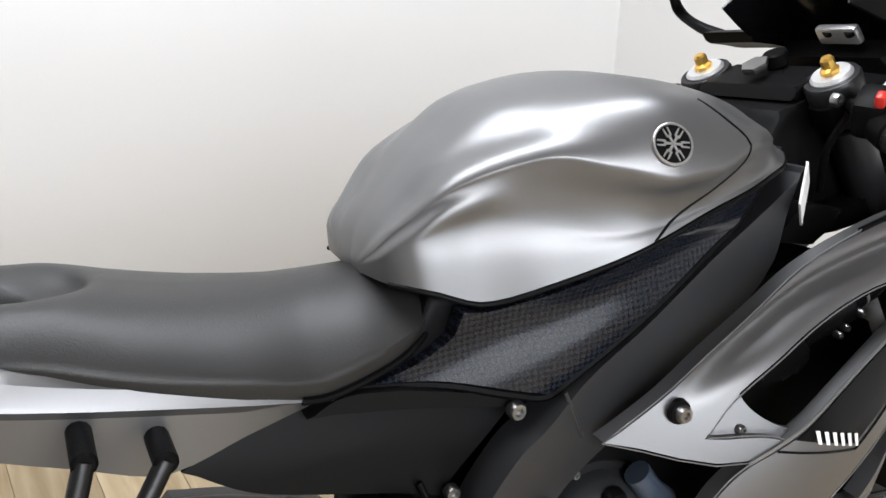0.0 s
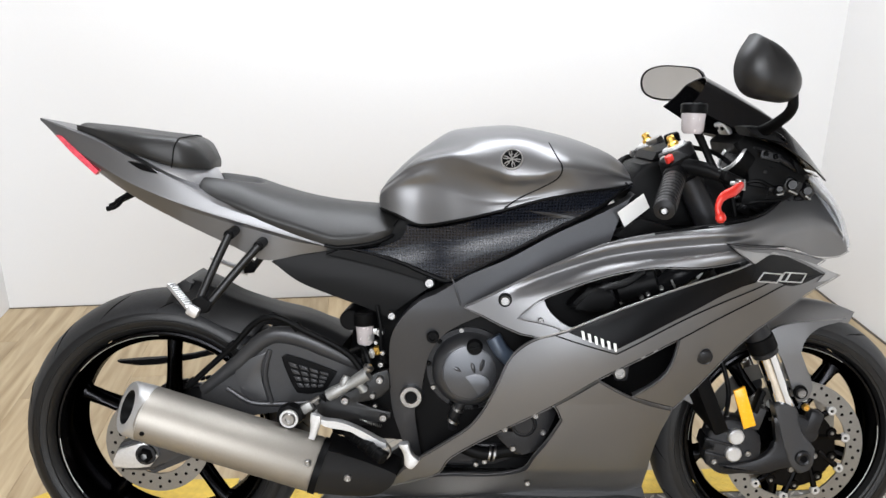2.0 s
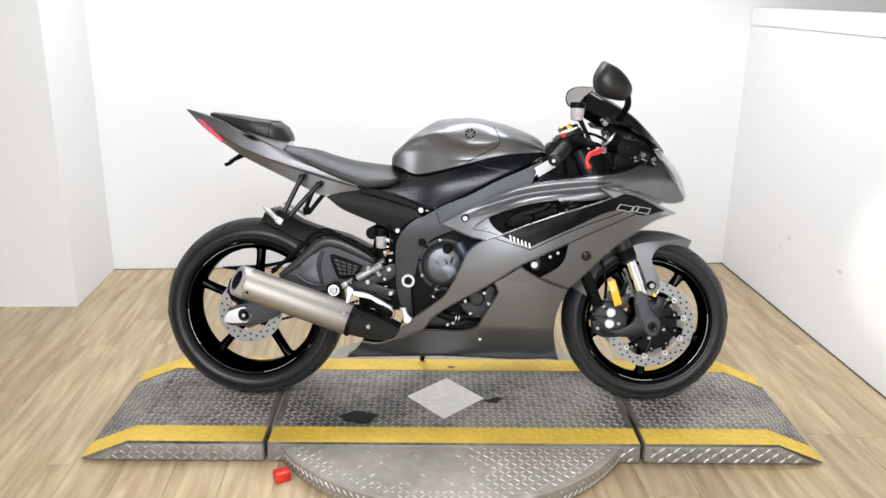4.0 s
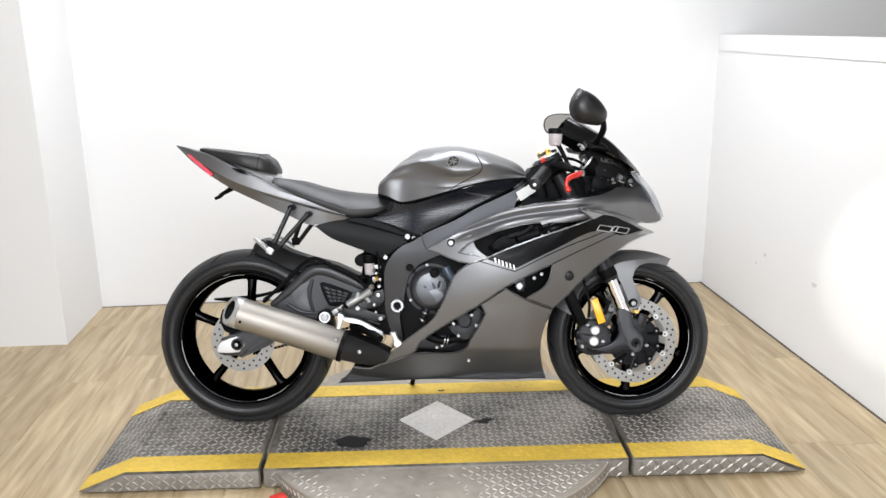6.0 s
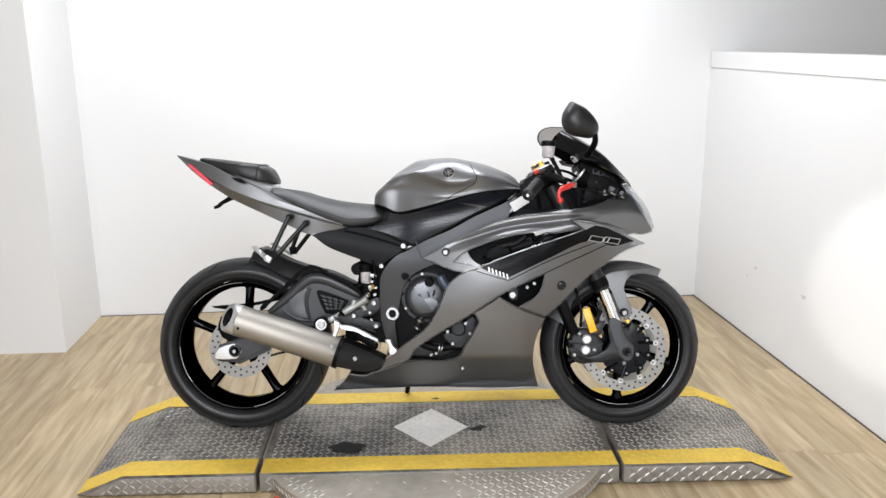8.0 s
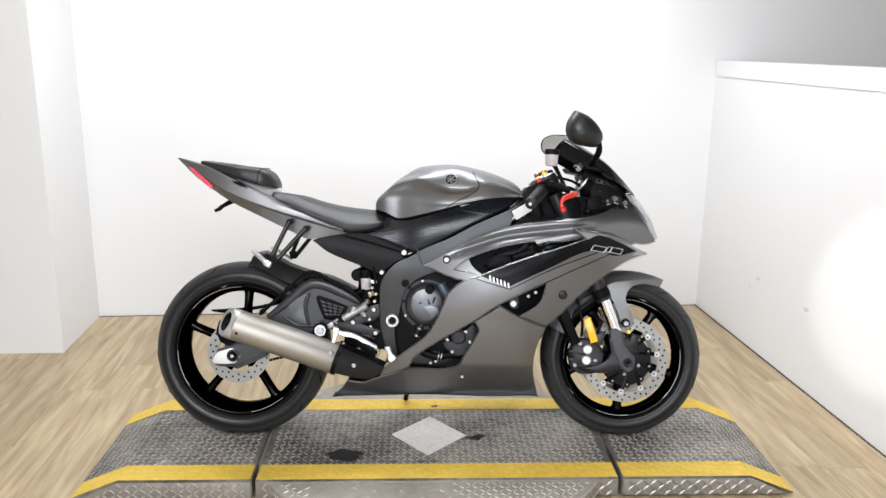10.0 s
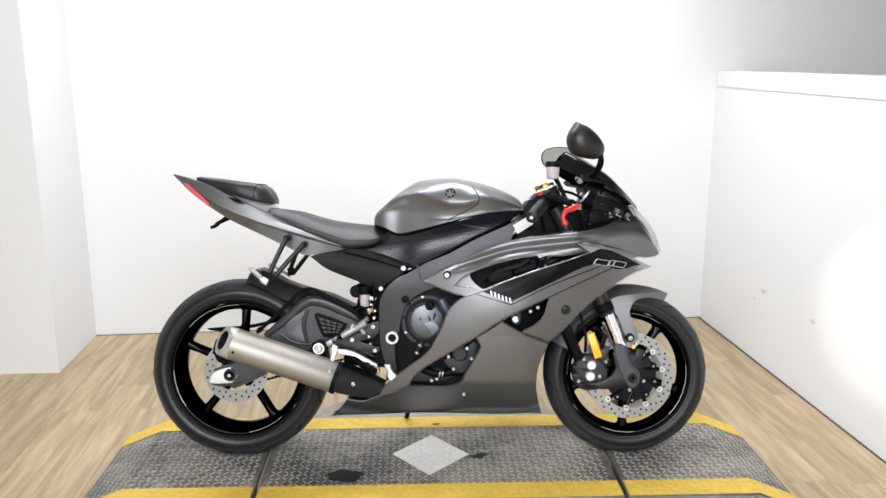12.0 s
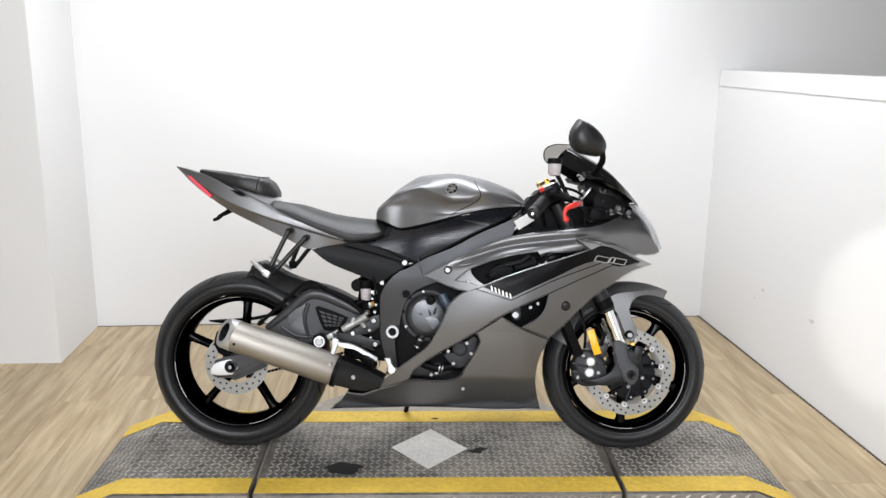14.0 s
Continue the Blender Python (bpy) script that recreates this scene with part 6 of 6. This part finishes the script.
part("duct_shell", tube([(0.385, -0.150, 0.690), (0.420, -0.160, 0.712), (0.455, -0.158, 0.728), (0.490, -0.150, 0.738)], [0.020, 0.024, 0.020, 0.014], 16), GLOSS, bike, "gloss black air duct")
for x, z, q in ((0.402, 0.706, 0.0235), (0.446, 0.727, 0.0215)):
    part("duct_band", turned([(q, -0.002), (q + 0.0015, -0.002), (q + 0.0015, 0.002), (q, 0.002)], (x, -0.156, z), (0.9, -0.15, 0.42), 24, (20, 170)), CASTGREY, bike, "worn metal band on the air duct")
part("slot_hose", tube([(0.225, -0.165, 0.668), (0.265, -0.182, 0.690), (0.31, -0.180, 0.700), (0.345, -0.172, 0.722)], 0.0075, 10), SATINBLACK, bike, "black hose inside the intake slot")
part("slot_box", block(0.052, 0.03, 0.03, pose(0.262, -0.158, 0.672, 0, -24, 0), 0.006), ENGINE, bike, "dark box behind the intake slot")
for x, z in ((0.375, 0.558), (0.350, 0.545)):
    part("inner_bolt", bolt(x, -0.16, z, 0.006), STEEL, bike)
part("inner_bracket", plate([(0.278, 0.550), (0.300, 0.556), (0.318, 0.540), (0.314, 0.505), (0.290, 0.505)], -0.200, -0.185, 0.004), ENGINE, bike, "grey inner bracket")
pair("head_light", panel([(0.712, 0.892), (0.726, 0.872), (0.760, 0.826), (0.790, 0.762), (0.776, 0.775), (0.755, 0.808), (0.728, 0.856)], lambda x, z: fairing(x, z) - 0.004, 0.01, 0.015, 0.002), LENS, bike, "clear head light lens")
rows = []
for k in range(17):
    u = k / 16
    x, z = 0.720 + 0.092 * u + 0.014 * math.sin(math.pi * u) * 0.88, 0.900 - 0.158 * u + 0.014 * math.sin(math.pi * u) * 0.5
    w = smooth_at([0, 0.3, 0.7, 1], [0.070, 0.066, 0.045, 0.018], u)
    rows.append([(x - (0.030 - 0.012 * u) * abs(q) ** 2.2, w * q, z - 0.006 * q * q) for q in [j / 8 - 1 for j in range(17)]])
b = grid(rows)
bmesh.ops.solidify(b, geom=b.faces[:], thickness=0.003)
part("lamp_glass", b, LENS, bike, "clear bulging head lamp glass", 60)
part("nose_core", plate([(0.64, 0.86), (0.68, 0.86), (0.745, 0.775), (0.745, 0.745), (0.70, 0.740), (0.62, 0.78)], -0.03, 0.03, 0.008), PLASTIC, bike, "black nose inner")
pair("white_label", panel([(0.291, 0.838), (0.348, 0.871), (0.363, 0.841), (0.307, 0.807)], lambda x, z: -0.168 + 0.7 * (x - 0.291), 0.003, 0.03, 0.0005, n=1), WHITEP, bike, "blank white paper label")

# cockpit
tc = part("top_clamp", plate([(0.372, 0.934), (0.380, 0.950), (0.440, 0.966), (0.446, 0.952), (0.430, 0.936)], -0.080, 0.080, 0.005), PLASTIC, bike, "black top triple clamp")
for s in (1, -1):
    part("clamp_boss", turned([(0.026, -0.024), (0.034, -0.022), (0.035, 0.0), (0.033, 0.004), (0.026, 0.004)], (0.412, -0.104 * s, 0.956), (-0.42, 0, 0.9), 24), ENGINE, tc)
for s in (1, -1):
    y = -0.104 * s
    cp = part("fork_cap", turned([(0.026, -0.01), (0.026, 0.004), (0.023, 0.008), (0, 0.008)], (0.412, y, 0.958), (-0.42, 0, 0.9), 24), ALU, bike, "silver fork cap")
    part("adjuster", turned([(0.012, 0.008), (0.012, 0.013), (0.0085, 0.016), (0.0085, 0.026), (0.006, 0.029), (0, 0.029)], (0.412, y, 0.958), (-0.42, 0, 0.9), 8), GOLD, cp, "gold hexagonal adjuster")
    part("clip_on", turned([(0.029, -0.02), (0.036, -0.018), (0.036, 0.014), (0.029, 0.016)], (0.425, y, 0.925), (-0.42, 0, 0.9), 24), PLASTIC, bike, "black handlebar clamp")
    part("pinch_bolt", bolt(0.385, y - 0.03 * s, 0.938, 0.008, -s, 0.006), STEEL, bike)
    m = (lambda q: q) if s > 0 else mirrored
    gp = part("handle_bar", m(rod((0.412, -0.13, 0.930), (0.356, -0.315, 0.868), 0.011, 14)), PLASTIC, bike, "black clip-on handlebar")
    part("grip", m(rod((0.391, -0.205, 0.907), (0.350, -0.330, 0.866), 0.0205, 20, 0.0195)), RUBBER, gp, "black rubber grip")
    for k in range(9):
        u = 0.08 + 0.1 * k
        part("grip_rib", m(turned([(0.0195, -0.003), (0.0215, 0), (0.0195, 0.003)], (0.391 - 0.041 * u, -0.205 - 0.125 * u, 0.907 - 0.041 * u), (-0.041, -0.125, -0.041), 16)), RUBBER, gp)
    part("bar_end", m(turned([(0.018, -0.004), (0.020, 0.0), (0.019, 0.008), (0.009, 0.011), (0.008, 0.007), (0, 0.007)], (0.350, -0.332, 0.866), (-0.041, -0.125, -0.041), 20)), ENGINE, gp, "dark bar end weight")
    part("grip_collar", m(rod((0.397, -0.188, 0.913), (0.388, -0.213, 0.904), 0.023, 20)), PLASTIC, gp)
part("bar_end_bolt", bolt(0.3465, -0.341, 0.8625, 0.006, -1, 0.004), STEEL, bike)
sw = part("switch_pod", block(0.05, 0.045, 0.05, pose(0.400, -0.175, 0.925, 10, -25, 20), 0.010), PLASTIC, bike, "black handlebar switch pod")
part("kill_switch", block(0.016, 0.012, 0.02, pose(0.383, -0.195, 0.942, 10, -25, 20), 0.004), RED, sw, "red kill switch")
mcy = part("front_master_cylinder", tube([(0.410, -0.185, 0.930), (0.450, -0.205, 0.922), (0.495, -0.225, 0.903)], [0.016, 0.015, 0.010], 14), PLASTIC, bike, "black front brake cylinder")
part("cylinder_perch", block(0.05, 0.03, 0.02, pose(0.495, -0.225, 0.905, 0, 25, 15), 0.005), PLASTIC, mcy)
rv = part("front_reservoir", turned([(0, -0.034), (0.016, -0.034), (0.0205, -0.028), (0.0225, 0.0), (0.0225, 0.006)], (0.424, -0.20, 1.025), (0.05, 0.02, 1), 28), CLEAR, bike, "milky front brake fluid reservoir")
part("reservoir_cap", turned([(0.0225, 0.004), (0.025, 0.006), (0.025, 0.020), (0.022, 0.023), (0, 0.024)], (0.424, -0.20, 1.025), (0.05, 0.02, 1), 28), PLASTIC, rv, "black screw cap")
part("reservoir_arm", tube([(0.432, -0.20, 0.995), (0.448, -0.195, 0.965), (0.462, -0.195, 0.935), (0.468, -0.205, 0.918)], [0.008, 0.007, 0.007, 0.008], 10), PLASTIC, rv, "black reservoir hose")
part("hose_bolt", bolt(0.470, -0.218, 0.917, 0.007), STEEL, rv)
lv = part("front_lever", tube([(0.502, -0.258, 0.897), (0.480, -0.288, 0.890), (0.459, -0.300, 0.882), (0.451, -0.304, 0.870), (0.450, -0.306, 0.858), (0.454, -0.307, 0.848)], [0.008, 0.0098, 0.008, 0.0058, 0.0055, 0.0080], 14, 5, 0.8), RED, bike, "red anodised short brake lever")
part("lever_tip", turned([(0, 0.0105), (0.006, 0.0085), (0.0098, 0.002), (0.0095, -0.004), (0.005, -0.009), (0, -0.010)], (0.455, -0.307, 0.845), (0, 0, 1), 16), RED, lv)
part("lever_pivot", turned([(0, 0.012), (0.008, 0.012), (0.010, 0.008), (0.010, -0.008), (0, -0.008)], (0.504, -0.245, 0.896), (0, 0, 1), 16), STEEL, lv)
part("lever_adjuster", block(0.022, 0.012, 0.008, pose(0.492, -0.262, 0.900, 0, 20, 30), 0.002), ALU, lv)
part("steering_head", plate([(0.335, 0.80), (0.325, 0.885), (0.35, 0.925), (0.44, 0.945), (0.475, 0.88), (0.47, 0.80)], -0.085, 0.085, 0.01), PLASTIC, bike, "black steering head")
part("steering_stem", rod((0.40, 0, 0.955), (0.46, 0, 0.80), 0.03, 20), PLASTIC, bike, "black steering stem")
part("stem_nut", turned([(0.016, 0.0), (0.018, 0.004), (0.018, 0.010), (0, 0.010)], (0.392, 0, 0.966), (-0.4, 0, 0.9), 6), STEEL, bike)
part("ignition_key_barrel", rod((0.430, 0.0, 0.965), (0.424, 0.0, 0.985), 0.016, 20), PLASTIC, bike)
for pts in ([(0.47, -0.17, 0.915), (0.50, -0.12, 0.90), (0.528, -0.10, 0.866), (0.54, -0.10, 0.82)], [(0.40, -0.14, 0.92), (0.39, -0.12, 0.88), (0.40, -0.10, 0.82)], [(0.45, -0.05, 0.96), (0.52, -0.02, 0.94), (0.56, 0.0, 0.90), (0.54, 0.0, 0.83)]):
    part("cable", tube(pts, 0.005, 10), PLASTIC, bike, "black control cable")
# dash
dash = part("dash_panel", plate([(0.535, 0.965), (0.56, 0.985), (0.66, 0.935), (0.685, 0.895), (0.66, 0.86), (0.60, 0.83), (0.56, 0.84), (0.565, 0.90)], -0.085, 0.085, 0.01), PLASTIC, bike, "black instrument panel")
gd = Vector((-0.80, -0.15, 0.55)).normalized()
part("tachometer", turned([(0.037, 0.004), (0.044, 0.006), (0.046, -0.02), (0.03, -0.05), (0, -0.05)], (0.548, -0.045, 0.940), gd, 36), PLASTIC, dash, "round tachometer with a silver rim")
part("dial_rim", turned([(0.036, 0.005), (0.038, 0.010), (0.042, 0.010), (0.0445, 0.005)], (0.548, -0.045, 0.940), gd, 36), ALU, dash)
part("dial_face", turned([(0, 0.0065), (0.0355, 0.0065)], (0.548, -0.045, 0.940), gd, 32), GLOSS, dash, "black dial face")
part("idle_lamp_panel", block(0.012, 0.065, 0.028, pose(0.530, -0.015, 0.995, 0, -35, 0), 0.004), ALU, bike, "grey bracket with two round knobs")
for y in (-0.035, 0.0):
    part("knob", turned([(0, 0.006), (0.008, 0.006), (0.009, 0.0)], (0.526, y - 0.002, 0.998), (-0.8, 0, 0.55), 16), PLASTIC, bike)
for x, y, z, q in ((0.600, -0.075, 0.905, 0.015), (0.634, -0.072, 0.898, 0.012), (0.664, -0.066, 0.885, 0.011), (0.612, -0.078, 0.870, 0.017), (0.648, -0.072, 0.865, 0.012), (0.672, -0.064, 0.862, 0.010), (0.560, -0.080, 0.835, 0.016), (0.628, -0.07, 0.838, 0.014)):
    wc = part("wire_connector", block(q * 1.5, q, q * 1.2, pose(x, y, z, 10, 20, 5), 0.003), PLASTIC, bike, "black wiring connector")
    part("connector_latch", block(q * 0.5, q * 0.3, q * 0.45, pose(x, y - q * 0.55, z + q * 0.2, 10, 20, 5), 0.001), ENGINE, wc)
for pts in ([(0.55, -0.07, 0.88), (0.585, -0.085, 0.89), (0.62, -0.085, 0.875), (0.66, -0.075, 0.88)], [(0.545, -0.08, 0.84), (0.585, -0.088, 0.848), (0.63, -0.085, 0.85), (0.675, -0.07, 0.872)], [(0.57, -0.06, 0.93), (0.60, -0.08, 0.92), (0.645, -0.075, 0.91), (0.68, -0.06, 0.89)]):
    part("wiring", tube(pts, 0.0045, 8), PLASTIC, bike, "black wiring loom")
rng = random.Random(21)
for k in range(22):
    x, z = rng.uniform(0.545, 0.690), rng.uniform(0.830, 0.918)
    if z > 0.80 + (x - 0.50) * 0.85 or z > 0.955 - (x - 0.60) * 0.65 and x > 0.6 or z < 0.815 + max(0, x - 0.60) * 0.45:
        continue
    q = rng.uniform(0.009, 0.018)
    part("wire_connector", block(q * rng.uniform(1, 1.8), q, q, pose(x, -0.055 - q * 0.4, z, rng.uniform(-25, 25), rng.uniform(-50, 50), rng.uniform(-20, 20)), 0.002), rng.choice((PLASTIC, ENGINE, DARKPANEL)), bike, "dark wiring connector")
for k in range(7):
    x, z = rng.uniform(0.54, 0.60), rng.uniform(0.835, 0.90)
    part("wiring", tube([(x, -0.06, z), (x + 0.03, -0.075, z + rng.uniform(-0.01, 0.02)), (x + 0.06, -0.072, z + rng.uniform(-0.02, 0.02)), (x + 0.085, -0.06, z + rng.uniform(-0.01, 0.01))], 0.003, 6), rng.choice((PLASTIC, ENGINE)), bike, "dark wiring loom")
for x, z, q in ((0.612, 0.905, 0.006), (0.640, 0.890, 0.005), (0.664, 0.872, 0.007), (0.590, 0.872, 0.005), (0.628, 0.852, 0.006), (0.572, 0.848, 0.005), (0.655, 0.908, 0.005)):
    part("bright_bracket", block(q * 2.2, q * 0.6, q, pose(x, -0.082, z, 15, 35, 10), 0.001), CASTGREY, bike, "small bare metal bracket")
for x, y, z, sx, sz, turn_y in ((0.655, -0.070, 0.880, 0.040, 0.034, 25), (0.690, -0.058, 0.866, 0.030, 0.030, 40), (0.628, -0.074, 0.872, 0.026, 0.022, -10)):
    hb2 = part("lamp_housing", block(sx, 0.040, sz, pose(x, y, z, 8, turn_y, 6), 0.009), SATINBLACK, bike, "black back of a head lamp")
    part("bulb_cap", turned([(0, 0.010), (sz * 0.26, 0.010), (sz * 0.32, 0.006), (sz * 0.34, 0.0)], (x - 0.002, y - 0.021, z + 0.002), (-0.2, -1, 0.1), 16), SATINBLACK, hb2, "round bulb cap")
    part("housing_clip", block(sx * 0.5, 0.004, 0.004, pose(x, y - 0.023, z - sz * 0.38, 8, turn_y, 6), 0.001), CASTGREY, hb2, "bare wire clip")
stay = part("fairing_stay", tube([(0.555, -0.070, 0.965), (0.600, -0.092, 0.948), (0.640, -0.094, 0.925), (0.690, -0.070, 0.895)], 0.005, 8), ENGINE, bike, "dark tubular fairing stay")
part("stay_plate", plate([(0.585, 0.955), (0.625, 0.944), (0.622, 0.928), (0.584, 0.938)], -0.100, -0.096, 0.001, n=1), ENGINE, stay, "dark metal stay plate")
for x, z in ((0.594, 0.946), (0.614, 0.940)):
    part("bolt", bolt(x, -0.100, z, 0.0055), PLASTIC, stay)
part("relay_box", block(0.05, 0.03, 0.04, pose(0.580, -0.075, 0.860, 0, 10, 0), 0.004), PLASTIC, bike, "black relay box")
# inner deck that closes the cockpit floor
part("cockpit_floor", plate([(0.36, 0.79), (0.50, 0.805), (0.57, 0.815), (0.60, 0.80), (0.50, 0.77), (0.38, 0.77)], -0.12, 0.12, 0.005), PLASTIC, bike, "black cockpit floor")
part("fairing_lip", tube([Vector((x, fairing(x, z) + 0.006, z - 0.002)) for x, z in [(0.36, 0.80), (0.46, 0.815), (0.55, 0.826), (0.61, 0.840), (0.655, 0.865), (0.685, 0.897)]], 0.004, 8, 4), PLASTIC, bike, "black edge trim of the cockpit")

part("cockpit_liner", plate([(0.42, 0.79), (0.40, 0.885), (0.50, 0.905), (0.56, 0.905), (0.62, 0.950), (0.655, 0.942), (0.693, 0.904), (0.708, 0.872), (0.695, 0.845), (0.64, 0.815), (0.55, 0.80)], -0.05, 0.11, 0.004), PLASTIC, bike, "black inner cockpit liner")

# wind screen: a bubble, its lower half painted dark
scr = []
for k in range(15):
    u = k / 14
    x = 0.487 + 0.228 * u
    zc = smooth_at([0.487, 0.55, 0.62, 0.67, 0.715], [1.100, 1.063, 1.014, 0.960, 0.905], x)
    w = smooth_at([0.487, 0.55, 0.62, 0.67, 0.715], [0.100, 0.125, 0.135, 0.128, 0.100], x)
    dp = smooth_at([0.487, 0.55, 0.62, 0.67, 0.715], [0.058, 0.064, 0.044, 0.028, 0.016], x)
    row = []
    for j in range(25):
        q = j / 12 - 1
        e = max(0.0, abs(q) - 0.5)
        side = 1.42 * min(abs(q), 0.5) + 0.58 * e
        row.append((x - 0.048 * q * q * (1 - u), math.copysign(w * side, q), zc - dp * (0.24 * min(1.0, abs(q) / 0.5) ** 2 + 1.52 * e)))
    scr.append(row)
b = grid(scr)
bmesh.ops.solidify(b, geom=b.faces[:], thickness=0.003)
part("wind_screen", b, SMOKE, bike, "dark smoked wind screen", 60)
pair("screen_trim", panel([(0.640, 0.940), (0.672, 0.915), (0.712, 0.895), (0.690, 0.900), (0.655, 0.905)], lambda x, z: -0.11 + 0.6 * max(0, x - 0.66), 0.006, 0.02, 0.002), PLASTIC, bike)

# mirrors
MY = 0.05
ML = [(0.489, 1.164), (0.467, 1.128), (0.463, 1.094), (0.479, 1.064), (0.519, 1.050), (0.564, 1.051), (0.577, 1.080), (0.563, 1.112), (0.528, 1.146)]
MF = [(0.450, 1.131), (0.425, 1.117), (0.418, 1.085), (0.430, 1.057), (0.479, 1.043), (0.526, 1.058), (0.540, 1.09), (0.528, 1.117), (0.493, 1.128)]
for s in (1, -1):
    pts = spline(ML if s > 0 else [(x + 0.053, z + 0.016) for x, z in MF], 5, True, 75)
    cx, cz = sum(p.x for p in pts) / len(pts), sum(p.y for p in pts) / len(pts)
    tilt = 0.35 if s > 0 else 0.9
    up = 0.0 if s > 0 else 0.05
    rows = [[(cx + (p.x - cx) * 0.97 - 0.006, (-0.262 - MY + tilt * (p.x - cx) - up * (p.y - cz)) * s, cz + (p.y - cz) * 0.97) for p in pts]]
    for k in range(9):
        a = math.pi / 2 * k / 8
        q = max(0.01, math.cos(a) ** 0.75)
        rows.append([(cx + (p.x - cx) * q + 0.014 * math.sin(a), (-0.270 - MY - 0.046 * math.sin(a) + tilt * (p.x - cx) * q - up * (p.y - cz) * q) * s, cz + (p.y - cz) * q) for p in pts])
    mh = part("mirror", grid(rows, True), MIRRORCASE, bike, "black rear-view mirror", 50)
    face = bmesh.new()
    face.faces.new([face.verts.new((cx + (p.x - cx) * 0.89 - 0.006, (-0.2600 - MY + tilt * (p.x - cx) - up * (p.y - cz)) * s, cz + (p.y - cz) * 0.89)) for p in pts])
    part("mirror_glass", face, MIRRORG, mh, "mirror glass")
    part("mirror_stem", tube([(0.566, -(0.272 + MY) * s, 1.062), (0.568, -(0.262 + MY) * s, 1.038), (0.560, -0.265 * s, 1.012), (0.552, -0.205 * s, 0.994)], [0.008, 0.010, 0.011, 0.013], 12, 5, 0.7), PLASTIC, mh, "black mirror stem")
    part("mirror_base", plate([(0.519, 1.003), (0.530, 0.986), (0.570, 0.978), (0.60, 0.970), (0.59, 0.985), (0.552, 1.003)], -0.215 * s, -0.125 * s, 0.006), PLASTIC, mh)


def settle(root, whole):
    """The bodywork's stance: its flanks sit back by a share of their width, and it drops a little towards the nose. Wheels stay round."""
    for ob in root.children_recursive:
        if ob in whole or ob.parent in whole or ob.parent and ob.parent.parent in whole:
            continue
        for v in ob.data.vertices:
            x, y, z = v.co.x, abs(v.co.y), v.co.z
            v.co.x = x - 0.0082 - 0.07 * y - 0.0062 * z + 0.026 * x * x
            v.co.z = z - 0.0086 - 0.0155 * x - 0.0095 * y + 0.0258 * x * z


settle(bike, (rear, front))

# ---- floor planks, laid along the partition ----
PW, PL = 0.165, 1.22
plank = bmesh.new()
rows = [(-PW / 2 + 0.0005, -PL / 2 + 0.0005), (PW / 2 - 0.0005, -PL / 2 + 0.0005), (PW / 2 - 0.0005, PL / 2 - 0.0005), (-PW / 2 + 0.0005, PL / 2 - 0.0005)]
lo = [plank.verts.new((x, y, -0.0055)) for x, y in rows]
hi = [plank.verts.new((x * 0.996, y * 0.9993, 0.0)) for x, y in rows]
mi = [plank.verts.new((x, y, -0.0005)) for x, y in rows]
plank.faces.new(hi)
for ring in ((lo, mi), (mi, hi)):
    for i in range(4):
        plank.faces.new([ring[0][i], ring[0][(i + 1) % 4], ring[1][(i + 1) % 4], ring[1][i]])
plank_mesh = finish(plank, "plank", WOOD, 20)
lay = pose(0, 0, 0, 0, 0, 4.85)
rng = random.Random(4)
for i in range(-16, 14):
    shift = rng.choice((0.0, 0.4, 0.8)) + rng.uniform(-0.1, 0.1)
    for j in range(-4, 3):
        c = lay @ Vector((i * PW, j * PL + shift, 0))
        wall_y = 1.545 + (c.x + 1.855) * 0.0891
        if c.y > wall_y + 0.5 or c.y < -3.2:
            continue
        ob = new("plank", plank_mesh)
        ob.parent = floor
        ob.matrix_world = Matrix.Translation(c) @ lay
